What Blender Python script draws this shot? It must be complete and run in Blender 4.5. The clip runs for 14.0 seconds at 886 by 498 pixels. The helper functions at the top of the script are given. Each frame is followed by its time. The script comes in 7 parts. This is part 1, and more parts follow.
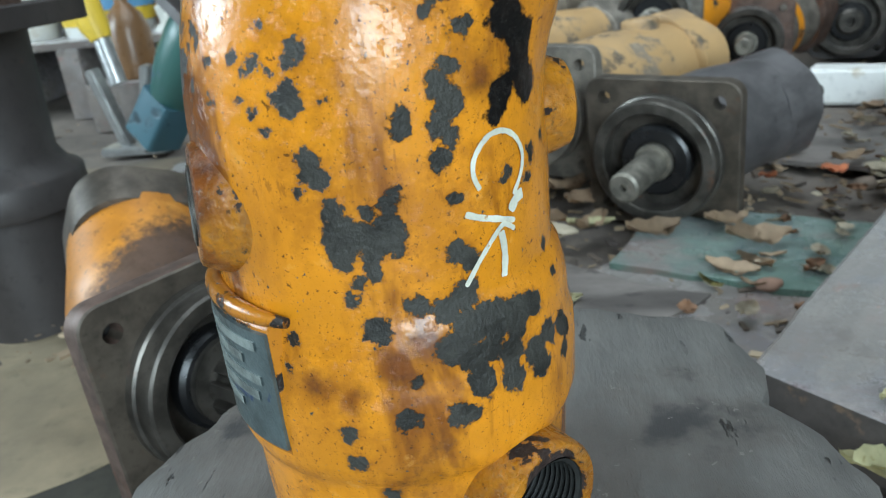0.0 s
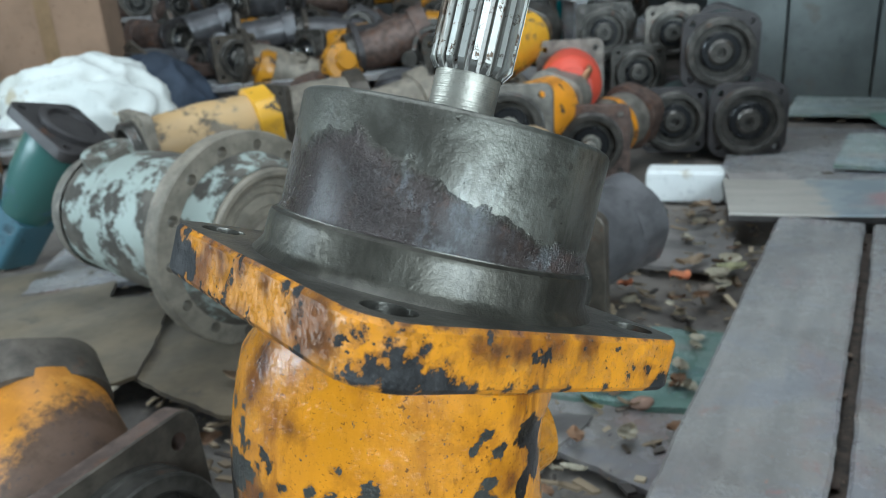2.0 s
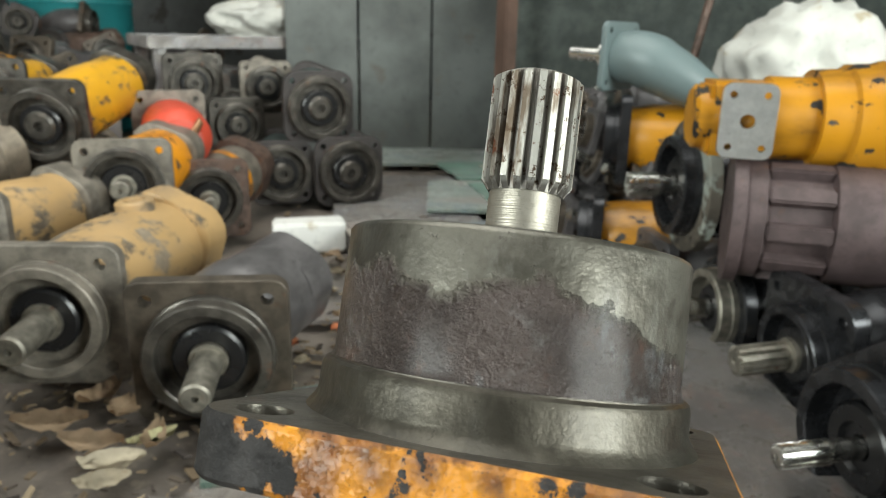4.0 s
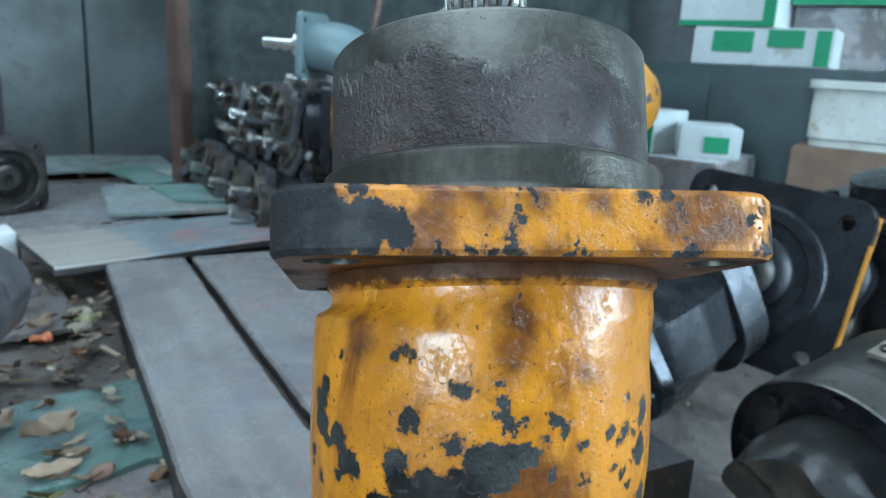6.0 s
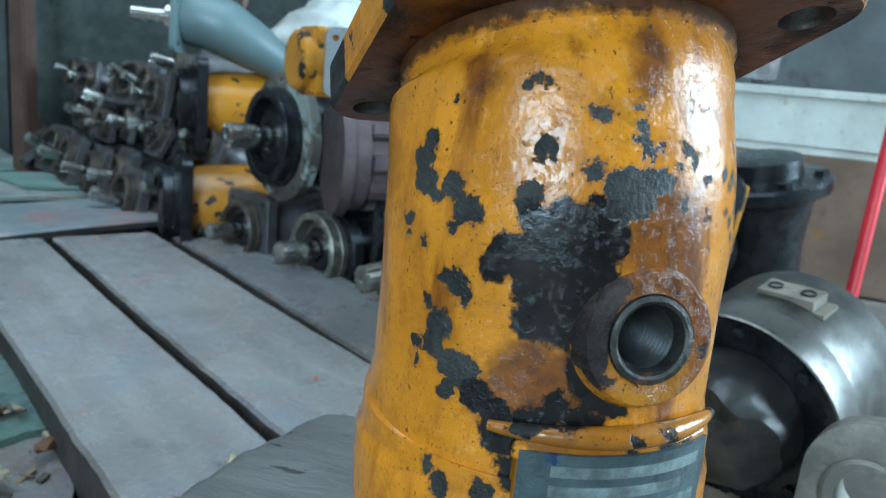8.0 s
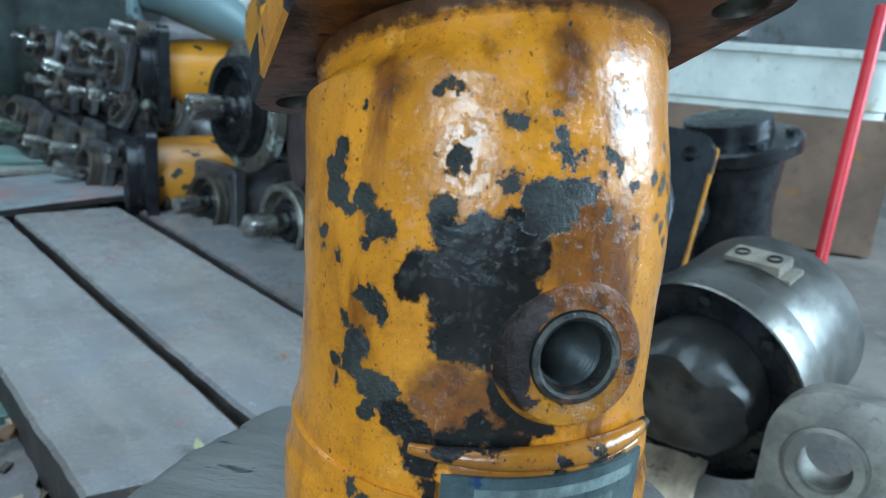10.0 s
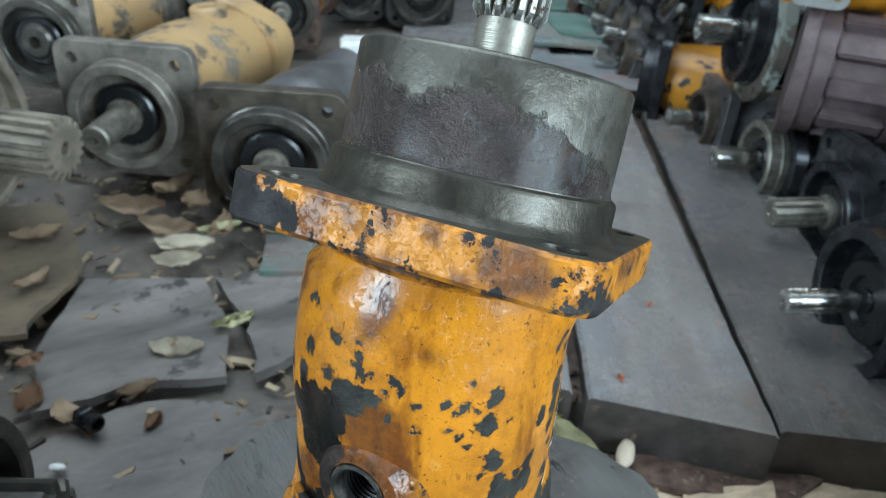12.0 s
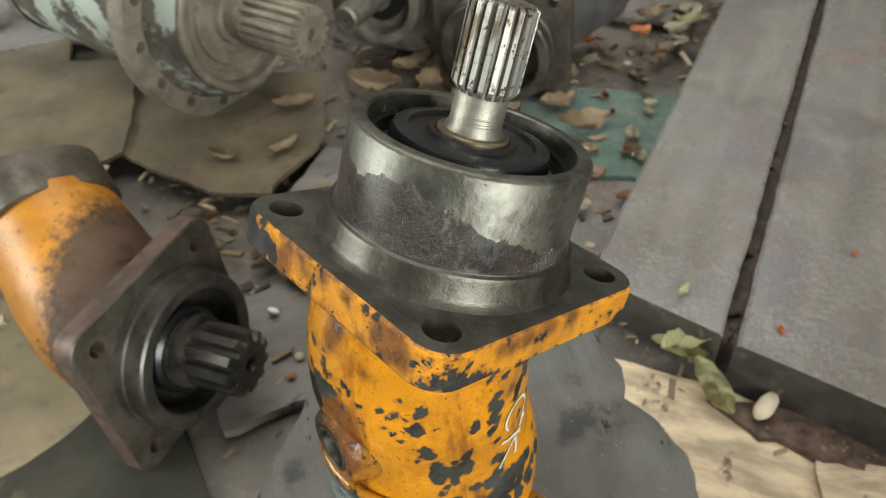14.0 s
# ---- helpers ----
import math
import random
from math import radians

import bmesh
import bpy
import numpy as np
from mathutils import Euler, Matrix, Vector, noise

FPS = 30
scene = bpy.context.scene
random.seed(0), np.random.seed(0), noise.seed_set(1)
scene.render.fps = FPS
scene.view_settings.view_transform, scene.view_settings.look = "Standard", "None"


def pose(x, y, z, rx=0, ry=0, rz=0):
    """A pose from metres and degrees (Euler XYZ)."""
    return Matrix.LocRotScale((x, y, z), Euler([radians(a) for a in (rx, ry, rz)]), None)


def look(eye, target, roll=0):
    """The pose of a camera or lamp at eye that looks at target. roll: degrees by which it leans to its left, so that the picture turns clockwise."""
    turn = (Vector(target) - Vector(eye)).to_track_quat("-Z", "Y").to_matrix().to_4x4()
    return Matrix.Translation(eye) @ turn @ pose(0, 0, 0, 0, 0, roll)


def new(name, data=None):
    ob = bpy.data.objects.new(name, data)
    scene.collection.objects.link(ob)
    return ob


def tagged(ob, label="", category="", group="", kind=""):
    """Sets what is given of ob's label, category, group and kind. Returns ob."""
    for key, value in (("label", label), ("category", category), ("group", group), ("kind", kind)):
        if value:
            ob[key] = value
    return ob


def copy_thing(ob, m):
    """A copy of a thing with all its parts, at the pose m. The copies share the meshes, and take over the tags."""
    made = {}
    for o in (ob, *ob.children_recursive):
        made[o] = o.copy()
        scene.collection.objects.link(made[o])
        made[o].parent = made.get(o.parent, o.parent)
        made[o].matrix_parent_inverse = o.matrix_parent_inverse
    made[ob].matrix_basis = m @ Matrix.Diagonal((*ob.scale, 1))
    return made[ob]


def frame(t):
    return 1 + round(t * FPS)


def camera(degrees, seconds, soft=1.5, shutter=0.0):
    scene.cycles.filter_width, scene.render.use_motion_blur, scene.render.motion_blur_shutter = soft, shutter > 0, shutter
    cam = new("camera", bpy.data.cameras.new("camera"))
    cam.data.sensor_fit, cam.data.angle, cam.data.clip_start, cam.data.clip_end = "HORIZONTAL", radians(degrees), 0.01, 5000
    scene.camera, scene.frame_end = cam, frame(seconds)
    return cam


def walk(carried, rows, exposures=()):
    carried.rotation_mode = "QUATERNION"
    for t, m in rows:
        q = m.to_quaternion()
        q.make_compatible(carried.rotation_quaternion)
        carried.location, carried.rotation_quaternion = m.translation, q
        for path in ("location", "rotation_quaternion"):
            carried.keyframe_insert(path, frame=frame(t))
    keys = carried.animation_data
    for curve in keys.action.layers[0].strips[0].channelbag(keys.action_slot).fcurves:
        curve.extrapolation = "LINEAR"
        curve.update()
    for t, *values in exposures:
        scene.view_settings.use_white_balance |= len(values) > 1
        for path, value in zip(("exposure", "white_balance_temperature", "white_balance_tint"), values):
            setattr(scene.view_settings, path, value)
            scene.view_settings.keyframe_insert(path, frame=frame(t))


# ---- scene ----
cam = camera(61.8, 14.0, soft=0.9)
PATH = [
    (0, (0.146, 0.101, 0.376), (-0.096, 1.931, -0.392), -5.8),
    (0.5, (0.15, 0.09, 0.401), (-0.083, 1.943, -0.314), -5.3),
    (1, (0.14, 0.083, 0.434), (-0.079, 1.95, -0.248), -5.1),
    (1.5, (0.126, 0.083, 0.46), (0.016, 1.966, -0.204), -4.4),
    (2, (0.104, 0.098, 0.484), (0.267, 1.98, -0.172), -3.9),
    (2.5, (0.056, 0.12, 0.493), (0.495, 1.956, -0.167), -2.4),
    (3, (0.036, 0.146, 0.506), (0.829, 1.87, -0.126), -0.5),
    (3.5, (0.013, 0.167, 0.51), (0.975, 1.809, -0.106), -0.0),
    (4, (-0.02, 0.187, 0.505), (1.195, 1.67, -0.064), 1.2),
    (4.2, (-0.033, 0.191, 0.504), (1.246, 1.62, -0.063), 0.9),
    (6.5, (-0.113, 0.266, 0.426), (1.706, 0.956, -0.035), 4.1),
    (7, (-0.124, 0.287, 0.408), (1.722, 0.921, -0.026), 4.9),
    (7.5, (-0.126, 0.295, 0.387), (1.762, 0.803, -0.035), 5.6),
    (8, (-0.13, 0.301, 0.371), (1.775, 0.735, -0.057), 5.4),
    (10.3, (-0.104, 0.283, 0.389), (1.783, 0.665, -0.151), 4.1),
    (10.5, (-0.096, 0.267, 0.406), (1.748, 0.779, -0.175), 4.7),
    (11, (-0.066, 0.216, 0.444), (1.586, 1.059, -0.304), 6.4),
    (11.5, (-0.053, 0.169, 0.482), (1.334, 1.308, -0.4), 7.0),
    (12, (-0.03, 0.126, 0.517), (0.952, 1.56, -0.472), 4.5),
    (12.5, (0.0, 0.083, 0.529), (0.68, 1.619, -0.556), 2.4),
    (13, (0.024, 0.052, 0.55), (0.491, 1.642, -0.569), -0.6),
    (13.5, (0.059, 0.061, 0.583), (0.396, 1.61, -0.636), -2.3),
    (14, (0.085, 0.09, 0.609), (0.272, 1.554, -0.74), -4.0),
]
EXPOSURES = [(0, 0.15, 5950, 6), (1, 0.05, 5550, 4), (2, 0.1, 5750, 5), (3, 0.25, 6400, 7), (4.2, 0.38, 7200, 10), (6.3, 0.3, 5000, 0), (8.2, 0.25, 5150, -2), (11.2, 0.3, 5000, 0), (12.5, 0.28, 6400, 7), (14, 0.22, 7300, 10)]
walk(cam, [(t, look(eye, target, roll)) for t, eye, target, roll in PATH], EXPOSURES)
cam.data.dof.use_dof, cam.data.dof.focus_distance, cam.data.dof.aperture_fstop = True, 0.24, 22.0

# ---- world, lamps, exposure ----
world = bpy.data.worlds.new("sky")
scene.world = world
world.use_nodes = True
sky = world.node_tree.nodes.new("ShaderNodeTexSky")
sky.sky_type = 'NISHITA'
sky.sun_disc = False
sky.sun_elevation, sky.sun_rotation = radians(50), radians(200)
world.node_tree.links.new(sky.outputs[0], world.node_tree.nodes["Background"].inputs[0])
world.node_tree.nodes["Background"].inputs[1].default_value = 0.12


def area_lamp(name, eye, target, sx, sy, watts, color):
    d = bpy.data.lights.new(name, 'AREA')
    d.shape, d.size, d.size_y, d.energy, d.color = 'RECTANGLE', sx, sy, watts, color
    ob = new(name, d)
    ob.matrix_world = look(eye, target)
    return ob


# daylight through the open shop front, the side window and the roof light
area_lamp("shopfront_daylight", (1.25, -2.9, 1.45), (0.3, 0.4, 0.4), 2.0, 1.7, 167, (0.83, 0.94, 0.965))
area_lamp("rooflight_daylight", (0.3, 1.15, 2.72), (0.3, 1.15, 0), 2.4, 2.7, 55, (0.93, 0.98, 0.955))
area_lamp("window_daylight", (-3.05, 0.55, 1.45), (0, 0.6, 0.4), 1.5, 1.3, 96, (0.83, 0.94, 0.965))

# ---- materials ----


class Nodes:
    """A small builder of node materials."""

    def __init__(self, name):
        self.mat = bpy.data.materials.new(name)
        self.mat.use_nodes = True
        self.t = self.mat.node_tree
        self.bsdf = self.t.nodes["Principled BSDF"]
        tc = self.t.nodes.new("ShaderNodeTexCoord")
        self.co = tc.outputs["Object"]

    def link(self, a, b):
        self.t.links.new(a, b)

    def put(self, key, value):
        s = self.bsdf.inputs[key]
        if isinstance(value, (int, float)):
            s.default_value = value
        elif isinstance(value, tuple):
            s.default_value = (*value, 1) if len(value) == 3 else value
        else:
            self.link(value, s)

    def shift(self):
        """Moves the pattern by the object's random number."""
        oi = self.t.nodes.new("ShaderNodeObjectInfo")
        v = self.t.nodes.new("ShaderNodeVectorMath")
        v.operation = 'MULTIPLY_ADD'
        self.link(oi.outputs["Random"], v.inputs[0])
        v.inputs[1].default_value = (7, 11, 5)
        self.link(self.co, v.inputs[2])
        self.co = v.outputs[0]
        self.random = oi.outputs["Random"]

    def noise(self, scale, detail=4, rough=0.55, stretch=None, co=None, out="Fac", distort=0.0):
        n = self.t.nodes.new("ShaderNodeTexNoise")
        n.inputs["Scale"].default_value = scale
        n.inputs["Detail"].default_value = detail
        n.inputs["Roughness"].default_value = rough
        n.inputs["Distortion"].default_value = distort
        src = co or self.co
        if stretch:
            m = self.t.nodes.new("ShaderNodeMapping")
            m.inputs["Scale"].default_value = stretch
            self.link(src, m.inputs[0])
            src = m.outputs[0]
        self.link(src, n.inputs["Vector"])
        return n.outputs[out]

    def step(self, v, lo, hi):
        m = self.t.nodes.new("ShaderNodeMapRange")
        m.interpolation_type = 'SMOOTHSTEP'
        self.link(v, m.inputs[0])
        m.inputs[1].default_value, m.inputs[2].default_value = lo, hi
        return m.outputs[0]

    def math(self, op, a, b=0.0):
        m = self.t.nodes.new("ShaderNodeMath")
        m.operation = op
        for s, v in zip(m.inputs, (a, b)):
            if isinstance(v, (int, float)):
                s.default_value = v
            else:
                self.link(v, s)
        return m.outputs[0]

    def union(self, a, b, soft):
        m = self.t.nodes.new("ShaderNodeMath")
        m.operation = 'SMOOTH_MAX'
        self.link(a, m.inputs[0])
        self.link(b, m.inputs[1])
        m.inputs[2].default_value = soft
        return m.outputs[0]

    def mix(self, f, a, b):
        m = self.t.nodes.new("ShaderNodeMix")
        m.data_type = 'RGBA'
        for s, v in ((m.inputs[0], f), (m.inputs[6], a), (m.inputs[7], b)):
            if isinstance(v, tuple):
                s.default_value = (*v, 1)
            elif isinstance(v, (int, float)):
                s.default_value = v
            else:
                self.link(v, s)
        return m.outputs[2]

    def bump(self, h, strength=0.3, dist=0.002, base=None):
        b = self.t.nodes.new("ShaderNodeBump")
        b.inputs["Strength"].default_value = strength
        b.inputs["Distance"].default_value = dist
        self.link(h, b.inputs["Height"])
        if base:
            self.link(base, b.inputs["Normal"])
        self.link(b.outputs[0], self.bsdf.inputs["Normal"])
        return b.outputs[0]

    def axis(self, k):
        s = self.t.nodes.new("ShaderNodeSeparateXYZ")
        self.link(self.co, s.inputs[0])
        return s.outputs[k]

    def near(self, centre, radius, wob):
        """How deep a place lies inside a ragged blob, in metres."""
        d = self.t.nodes.new("ShaderNodeVectorMath")
        d.operation = 'DISTANCE'
        self.link(wob, d.inputs[0])
        d.inputs[1].default_value = centre
        return self.math('SUBTRACT', radius, d.outputs["Value"])


def paint_mat(name, paint, under=(0.045, 0.045, 0.045), size=70, amount=0.62, specks=0.70, grime=(0.16, 0.06, 0.015), grimy=0.5,
              rough=0.32, blobs=(), random_shift=True, streak=True, drips=0.0, stains=(), neck=None, fleck=0.006, oil=(), wobble=0.03, wobble_size=120, relief=1.0, ring_tone=0.45, neck_tone=(0.075, 0.028, 0.012), neck_soft=0.006, grow=0.0, edge=0.012, ragged=0.6, pits=0.0, neck_dull=0.0):
    n = Nodes(name)
    if random_shift:
        n.shift()
    big = n.noise(size, 7, ragged)
    fine = n.noise(size * 5, 4, 0.6)
    chips = n.step(big, amount, amount + edge)
    chips = n.math('MAXIMUM', chips, n.step(fine, specks, specks + 0.02))
    if blobs or neck:
        wv = n.noise(wobble_size, 6, 0.68, out="Color")
        m = n.t.nodes.new("ShaderNodeVectorMath")
        m.operation = 'MULTIPLY_ADD'
        n.link(wv, m.inputs[0])
        m.inputs[1].default_value = (wobble, wobble, wobble)
        off = n.t.nodes.new("ShaderNodeVectorMath")
        off.operation = 'SUBTRACT'
        n.link(n.co, off.inputs[0])
        off.inputs[1].default_value = (wobble / 2, wobble / 2, wobble / 2)
        n.link(off.outputs[0], m.inputs[2])
    ring = None
    if blobs:
        deep = None
        for c, r in blobs:
            q = n.near(c, r * (1 + grow * 90) + grow * 0.3, m.outputs[0])
            deep = q if deep is None else n.union(deep, q, 0.0022)
        fray = n.math('MULTIPLY', n.math('SUBTRACT', n.noise(360, 6, 0.78), 0.5), fleck)
        deep = n.math('ADD', deep, fray)
        chips = n.math('MAXIMUM', chips, n.step(deep, 0.0, 0.0004))
        ring = n.step(deep, -0.0014, 0.0)
    tone = n.noise(size * 0.35, 4, 0.5)
    soil = n.step(n.noise(size * 0.5, 6, 0.65, stretch=(1, 1, 0.35) if streak else None), 0.60 - grimy * 0.1, 0.80)
    p = n.mix(n.step(tone, 0.3, 0.7), tuple(c * 0.86 for c in paint), tuple(min(1, c * 1.08) for c in paint))
    p = n.mix(n.math('MULTIPLY', soil, min(1.0, 0.55 + grimy * 0.5)), p, grime)
    dust = n.step(n.noise(size * 9, 3, 0.7), 0.62, 0.75)
    p = n.mix(n.math('MULTIPLY', dust, 0.35), p, grime)
    if drips:
        worn = n.step(n.noise(size * 0.24, 7, 0.74), 0.48, 0.60)
        p = n.mix(n.math('MULTIPLY', worn, 0.55 * drips), p, tuple(c * k for c, k in zip(paint, (0.55, 0.50, 0.8))))
        dr = n.step(n.noise(size * 0.42, 5, 0.6, stretch=(1, 1, 0.22), co=n.co, distort=0.4), 0.55, 0.68)
        p = n.mix(n.math('MULTIPLY', dr, drips), p, (0.20, 0.062, 0.006))
        sp = n.step(n.noise(size * 4.2, 3, 0.6), 0.66, 0.69)
        p = n.mix(n.math('MULTIPLY', sp, 0.8), p, (0.05, 0.022, 0.008))
        p = n.mix(n.math('MULTIPLY', n.step(n.noise(size * 9.5, 3, 0.65), 0.63, 0.67), 0.7), p, (0.10, 0.040, 0.010))
        p = n.mix(n.math('MULTIPLY', n.step(n.noise(size * 2.2, 5, 0.75, stretch=(1, 1, 0.3)), 0.62, 0.66), 0.55), p, (0.24, 0.085, 0.010))
        smut = n.step(n.noise(size * 0.16, 8, 0.76, distort=0.5), 0.53, 0.65)
        p = n.mix(n.math('MULTIPLY', smut, 0.5 * drips), p, n.mix(n.step(n.noise(size * 1.6, 5, 0.75), 0.42, 0.60), tuple(c * 0.62 for c in paint), (0.10, 0.045, 0.014)))
        pale = n.step(n.noise(size * 0.7, 7, 0.75), 0.60, 0.68)
        p = n.mix(n.math('MULTIPLY', pale, 0.28), p, (0.78, 0.40, 0.09))
    if stains:
        deep = None
        for c, r in stains:
            q = n.near(c, r * 1.35 + 0.001, m.outputs[0])
            deep = q if deep is None else n.union(deep, q, 0.003)
        p = n.mix(n.math('MULTIPLY', n.step(deep, -0.004, 0.003), 0.88), p, n.mix(n.step(n.noise(140, 5, 0.7), 0.4, 0.62), (0.155, 0.046, 0.008), (0.060, 0.020, 0.010)))
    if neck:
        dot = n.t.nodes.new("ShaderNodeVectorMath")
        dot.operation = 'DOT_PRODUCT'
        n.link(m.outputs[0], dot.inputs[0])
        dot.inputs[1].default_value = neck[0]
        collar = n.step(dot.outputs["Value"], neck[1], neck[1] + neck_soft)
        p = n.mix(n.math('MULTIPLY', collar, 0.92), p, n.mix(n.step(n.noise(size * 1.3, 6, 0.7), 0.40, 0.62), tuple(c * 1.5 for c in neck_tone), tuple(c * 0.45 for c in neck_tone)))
    if ring is not None:
        p = n.mix(n.math('MULTIPLY', ring, ring_tone), p, (0.20, 0.065, 0.010))
    u = n.mix(n.step(n.noise(size * 0.45, 6, 0.65), 0.42, 0.58), under, tuple(c * 0.45 for c in under))
    u = n.mix(n.math('MULTIPLY', n.step(n.noise(size * 7, 3, 0.7), 0.60, 0.72), 0.4), u, tuple(min(1, c * 2.2) for c in under))
    col = n.mix(chips, p, u)
    gloss = n.math('MULTIPLY', chips, 0.24)
    shine = n.math('SUBTRACT', 0.5, n.math('MULTIPLY', chips, 0.22))
    if neck:
        gloss = n.math('ADD', gloss, n.math('MULTIPLY', collar, 0.30))
        shine = n.math('SUBTRACT', shine, n.math('MULTIPLY', collar, neck_dull))
    if oil:
        wet = None
        for c, r in oil:
            q = n.near(c, r + grow * 1.4, m.outputs[0])
            wet = q if wet is None else n.union(wet, q, 0.003)
        wet = n.step(n.math('ADD', wet, n.math('MULTIPLY', n.math('SUBTRACT', n.noise(240, 4, 0.7), 0.5), 0.004)), -0.0003, 0.0012)
        black = n.mix(n.step(n.noise(70, 5, 0.65), 0.45, 0.65), (0.006, 0.0055, 0.005), (0.016, 0.012, 0.010))
        col = n.mix(wet, col, black)
    n.put("Base Color", col)
    n.put("Roughness", n.math('ADD', gloss, n.math('ADD', rough - 0.06, n.math('MULTIPLY', fine, 0.16))))
    n.put("Specular IOR Level", shine)
    h = n.math('ADD', n.math('MULTIPLY', chips, n.math('SUBTRACT', n.math('MULTIPLY', n.noise(size * 4.5, 4, 0.7), 1.7), 2.1)), n.math('ADD', n.math('MULTIPLY', n.noise(size * 3, 4), 0.55 * relief), n.math('MULTIPLY', n.noise(size * 0.8, 3), 0.9 * relief)))
    if pits:
        h = n.math('ADD', h, n.math('MULTIPLY', n.step(n.noise(size * 2.6, 6, 0.8), 0.52, 0.66), -pits))
    n.bump(h, 0.55, 0.0012)
    return n.mat


def metal_mat(name, color, dark=0.5, rough=0.4, metallic=0.8, size=40, rust=0.0, lines=False, bumpy=0.25):
    n = Nodes(name)
    n.shift()
    a = n.noise(size, 6, 0.6)
    b = n.noise(size * 6, 4, 0.65)
    col = n.mix(n.step(a, 0.35, 0.65), color, tuple(c * dark for c in color))
    if rust > 0:
        r = n.step(n.noise(size * 0.8, 7, 0.65), 0.66 - rust * 0.25, 0.74 - rust * 0.1)
        col = n.mix(n.math('MULTIPLY', r, 0.85), col, (0.11, 0.045, 0.02))
        n.put("Metallic", n.math('MULTIPLY', n.math('SUBTRACT', 1.0, r), metallic))
    else:
        n.put("Metallic", metallic)
    col = n.mix(n.math('MULTIPLY', n.step(b, 0.55, 0.7), 0.5), col, tuple(c * dark * 0.6 for c in color))
    n.put("Base Color", col)
    n.put("Roughness", n.math('ADD', rough - 0.1, n.math('MULTIPLY', a, 0.22)))
    h = b
    if lines:
        w = n.noise(30, 2, 0.5, stretch=(1, 1, 60))
        h = n.math('ADD', n.math('MULTIPLY', w, 1.2), b)
    n.bump(h, bumpy, 0.0008)
    return n.mat


def plain_mat(name, color, rough=0.6, size=20, vary=0.25, metallic=0.0, spots=None, bumpy=0.25, stretch=None, dusty=0.0):
    n = Nodes(name)
    n.shift()
    a = n.noise(size, 5, 0.6, stretch=stretch)
    b = n.noise(size * 7, 4, 0.6, stretch=stretch)
    col = n.mix(n.step(a, 0.3, 0.7), tuple(c * (1 - vary) for c in color), tuple(min(1, c * (1 + vary)) for c in color))
    col = n.mix(n.math('MULTIPLY', n.step(b, 0.55, 0.75), 0.45), col, tuple(c * 0.5 for c in color))
    if spots:
        col = n.mix(n.step(n.noise(size * 1.7, 6, 0.65), 0.60, 0.68), col, spots)
    n.put("Base Color", col)
    n.put("Roughness", n.math('ADD', rough - 0.1, n.math('MULTIPLY', b, 0.2)))
    n.put("Metallic", metallic)
    n.put("Sheen Weight", dusty)
    n.bump(n.math('ADD', a, b), bumpy, 0.002)
    return n.mat


ORANGE = (0.63, 0.240, 0.010)
STEEL = metal_mat("worn_steel", (0.34, 0.315, 0.265), 0.5, 0.46, 0.75, 55, rust=0.15, lines=True)
BRIGHT = metal_mat("bright_steel", (0.75, 0.74, 0.70), 0.7, 0.24, 1.0, 60, bumpy=0.15)
GREASYSTEEL = metal_mat("greasy_brown_steel", (0.122, 0.100, 0.078), 0.5, 0.44, 0.45, 30, rust=0.3)
CHARCOAL = metal_mat("charcoal_paint", (0.125, 0.117, 0.118), 0.6, 0.38, 0.3, 18, rust=0.1)
DARKSTEEL = metal_mat("oily_dark_steel", (0.115, 0.104, 0.090), 0.40, 0.33, 0.55, 30, rust=0.2)
BLACKSTEEL = metal_mat("black_oiled_casting", (0.046, 0.047, 0.051), 0.45, 0.26, 0.6, 35, bumpy=0.35)
GREYCAST = metal_mat("grey_casting", (0.25, 0.222, 0.185), 0.55, 0.5, 0.35, 35, rust=0.1, bumpy=0.35)
BROWNSTEEL = metal_mat("brown_rusted_steel", (0.15, 0.10, 0.08), 0.5, 0.55, 0.35, 45, rust=0.6)
BROWNIRON = metal_mat("dull_brown_iron", (0.062, 0.054, 0.052), 0.75, 0.5, 0.3, 14, rust=0.1)
DUSTCAST = metal_mat("dusty_pale_casting", (0.27, 0.228, 0.176), 0.62, 0.6, 0.2, 30, rust=0.1, bumpy=0.35)
TEALGREY = metal_mat("dull_teal_grey_paint", (0.070, 0.095, 0.090), 0.6, 0.5, 0.2, 16, rust=0.15)
RUBBER = metal_mat("black_rubber", (0.012, 0.012, 0.013), 0.7, 0.28, 0.0, 30, bumpy=0.1)
MACHINED = metal_mat("silver_machined", (0.62, 0.63, 0.62), 0.75, 0.33, 0.85, 40)
ORANGEPAINT = paint_mat("orange_paint", (0.72, 0.27, 0.012), size=30, amount=0.60, grime=(0.06, 0.025, 0.012), grimy=1.2)
OCHREPAINT = paint_mat("dusty_ochre_paint", (0.45, 0.285, 0.125), under=(0.23, 0.185, 0.135), size=13, amount=0.52, grime=(0.22, 0.165, 0.115), grimy=1.6, rough=0.5, edge=0.09, ragged=0.72)
YELLOWPAINT = paint_mat("yellow_paint", (0.72, 0.37, 0.025), under=(0.16, 0.125, 0.09), size=22, amount=0.56, grime=(0.17, 0.10, 0.04), grimy=1.2, edge=0.03, ragged=0.7)
DEEPYELLOW = paint_mat("oily_deep_yellow_paint", (0.50, 0.215, 0.012), under=(0.05, 0.045, 0.04), size=20, amount=0.585, grime=(0.10, 0.045, 0.012), grimy=1.5, rough=0.3)
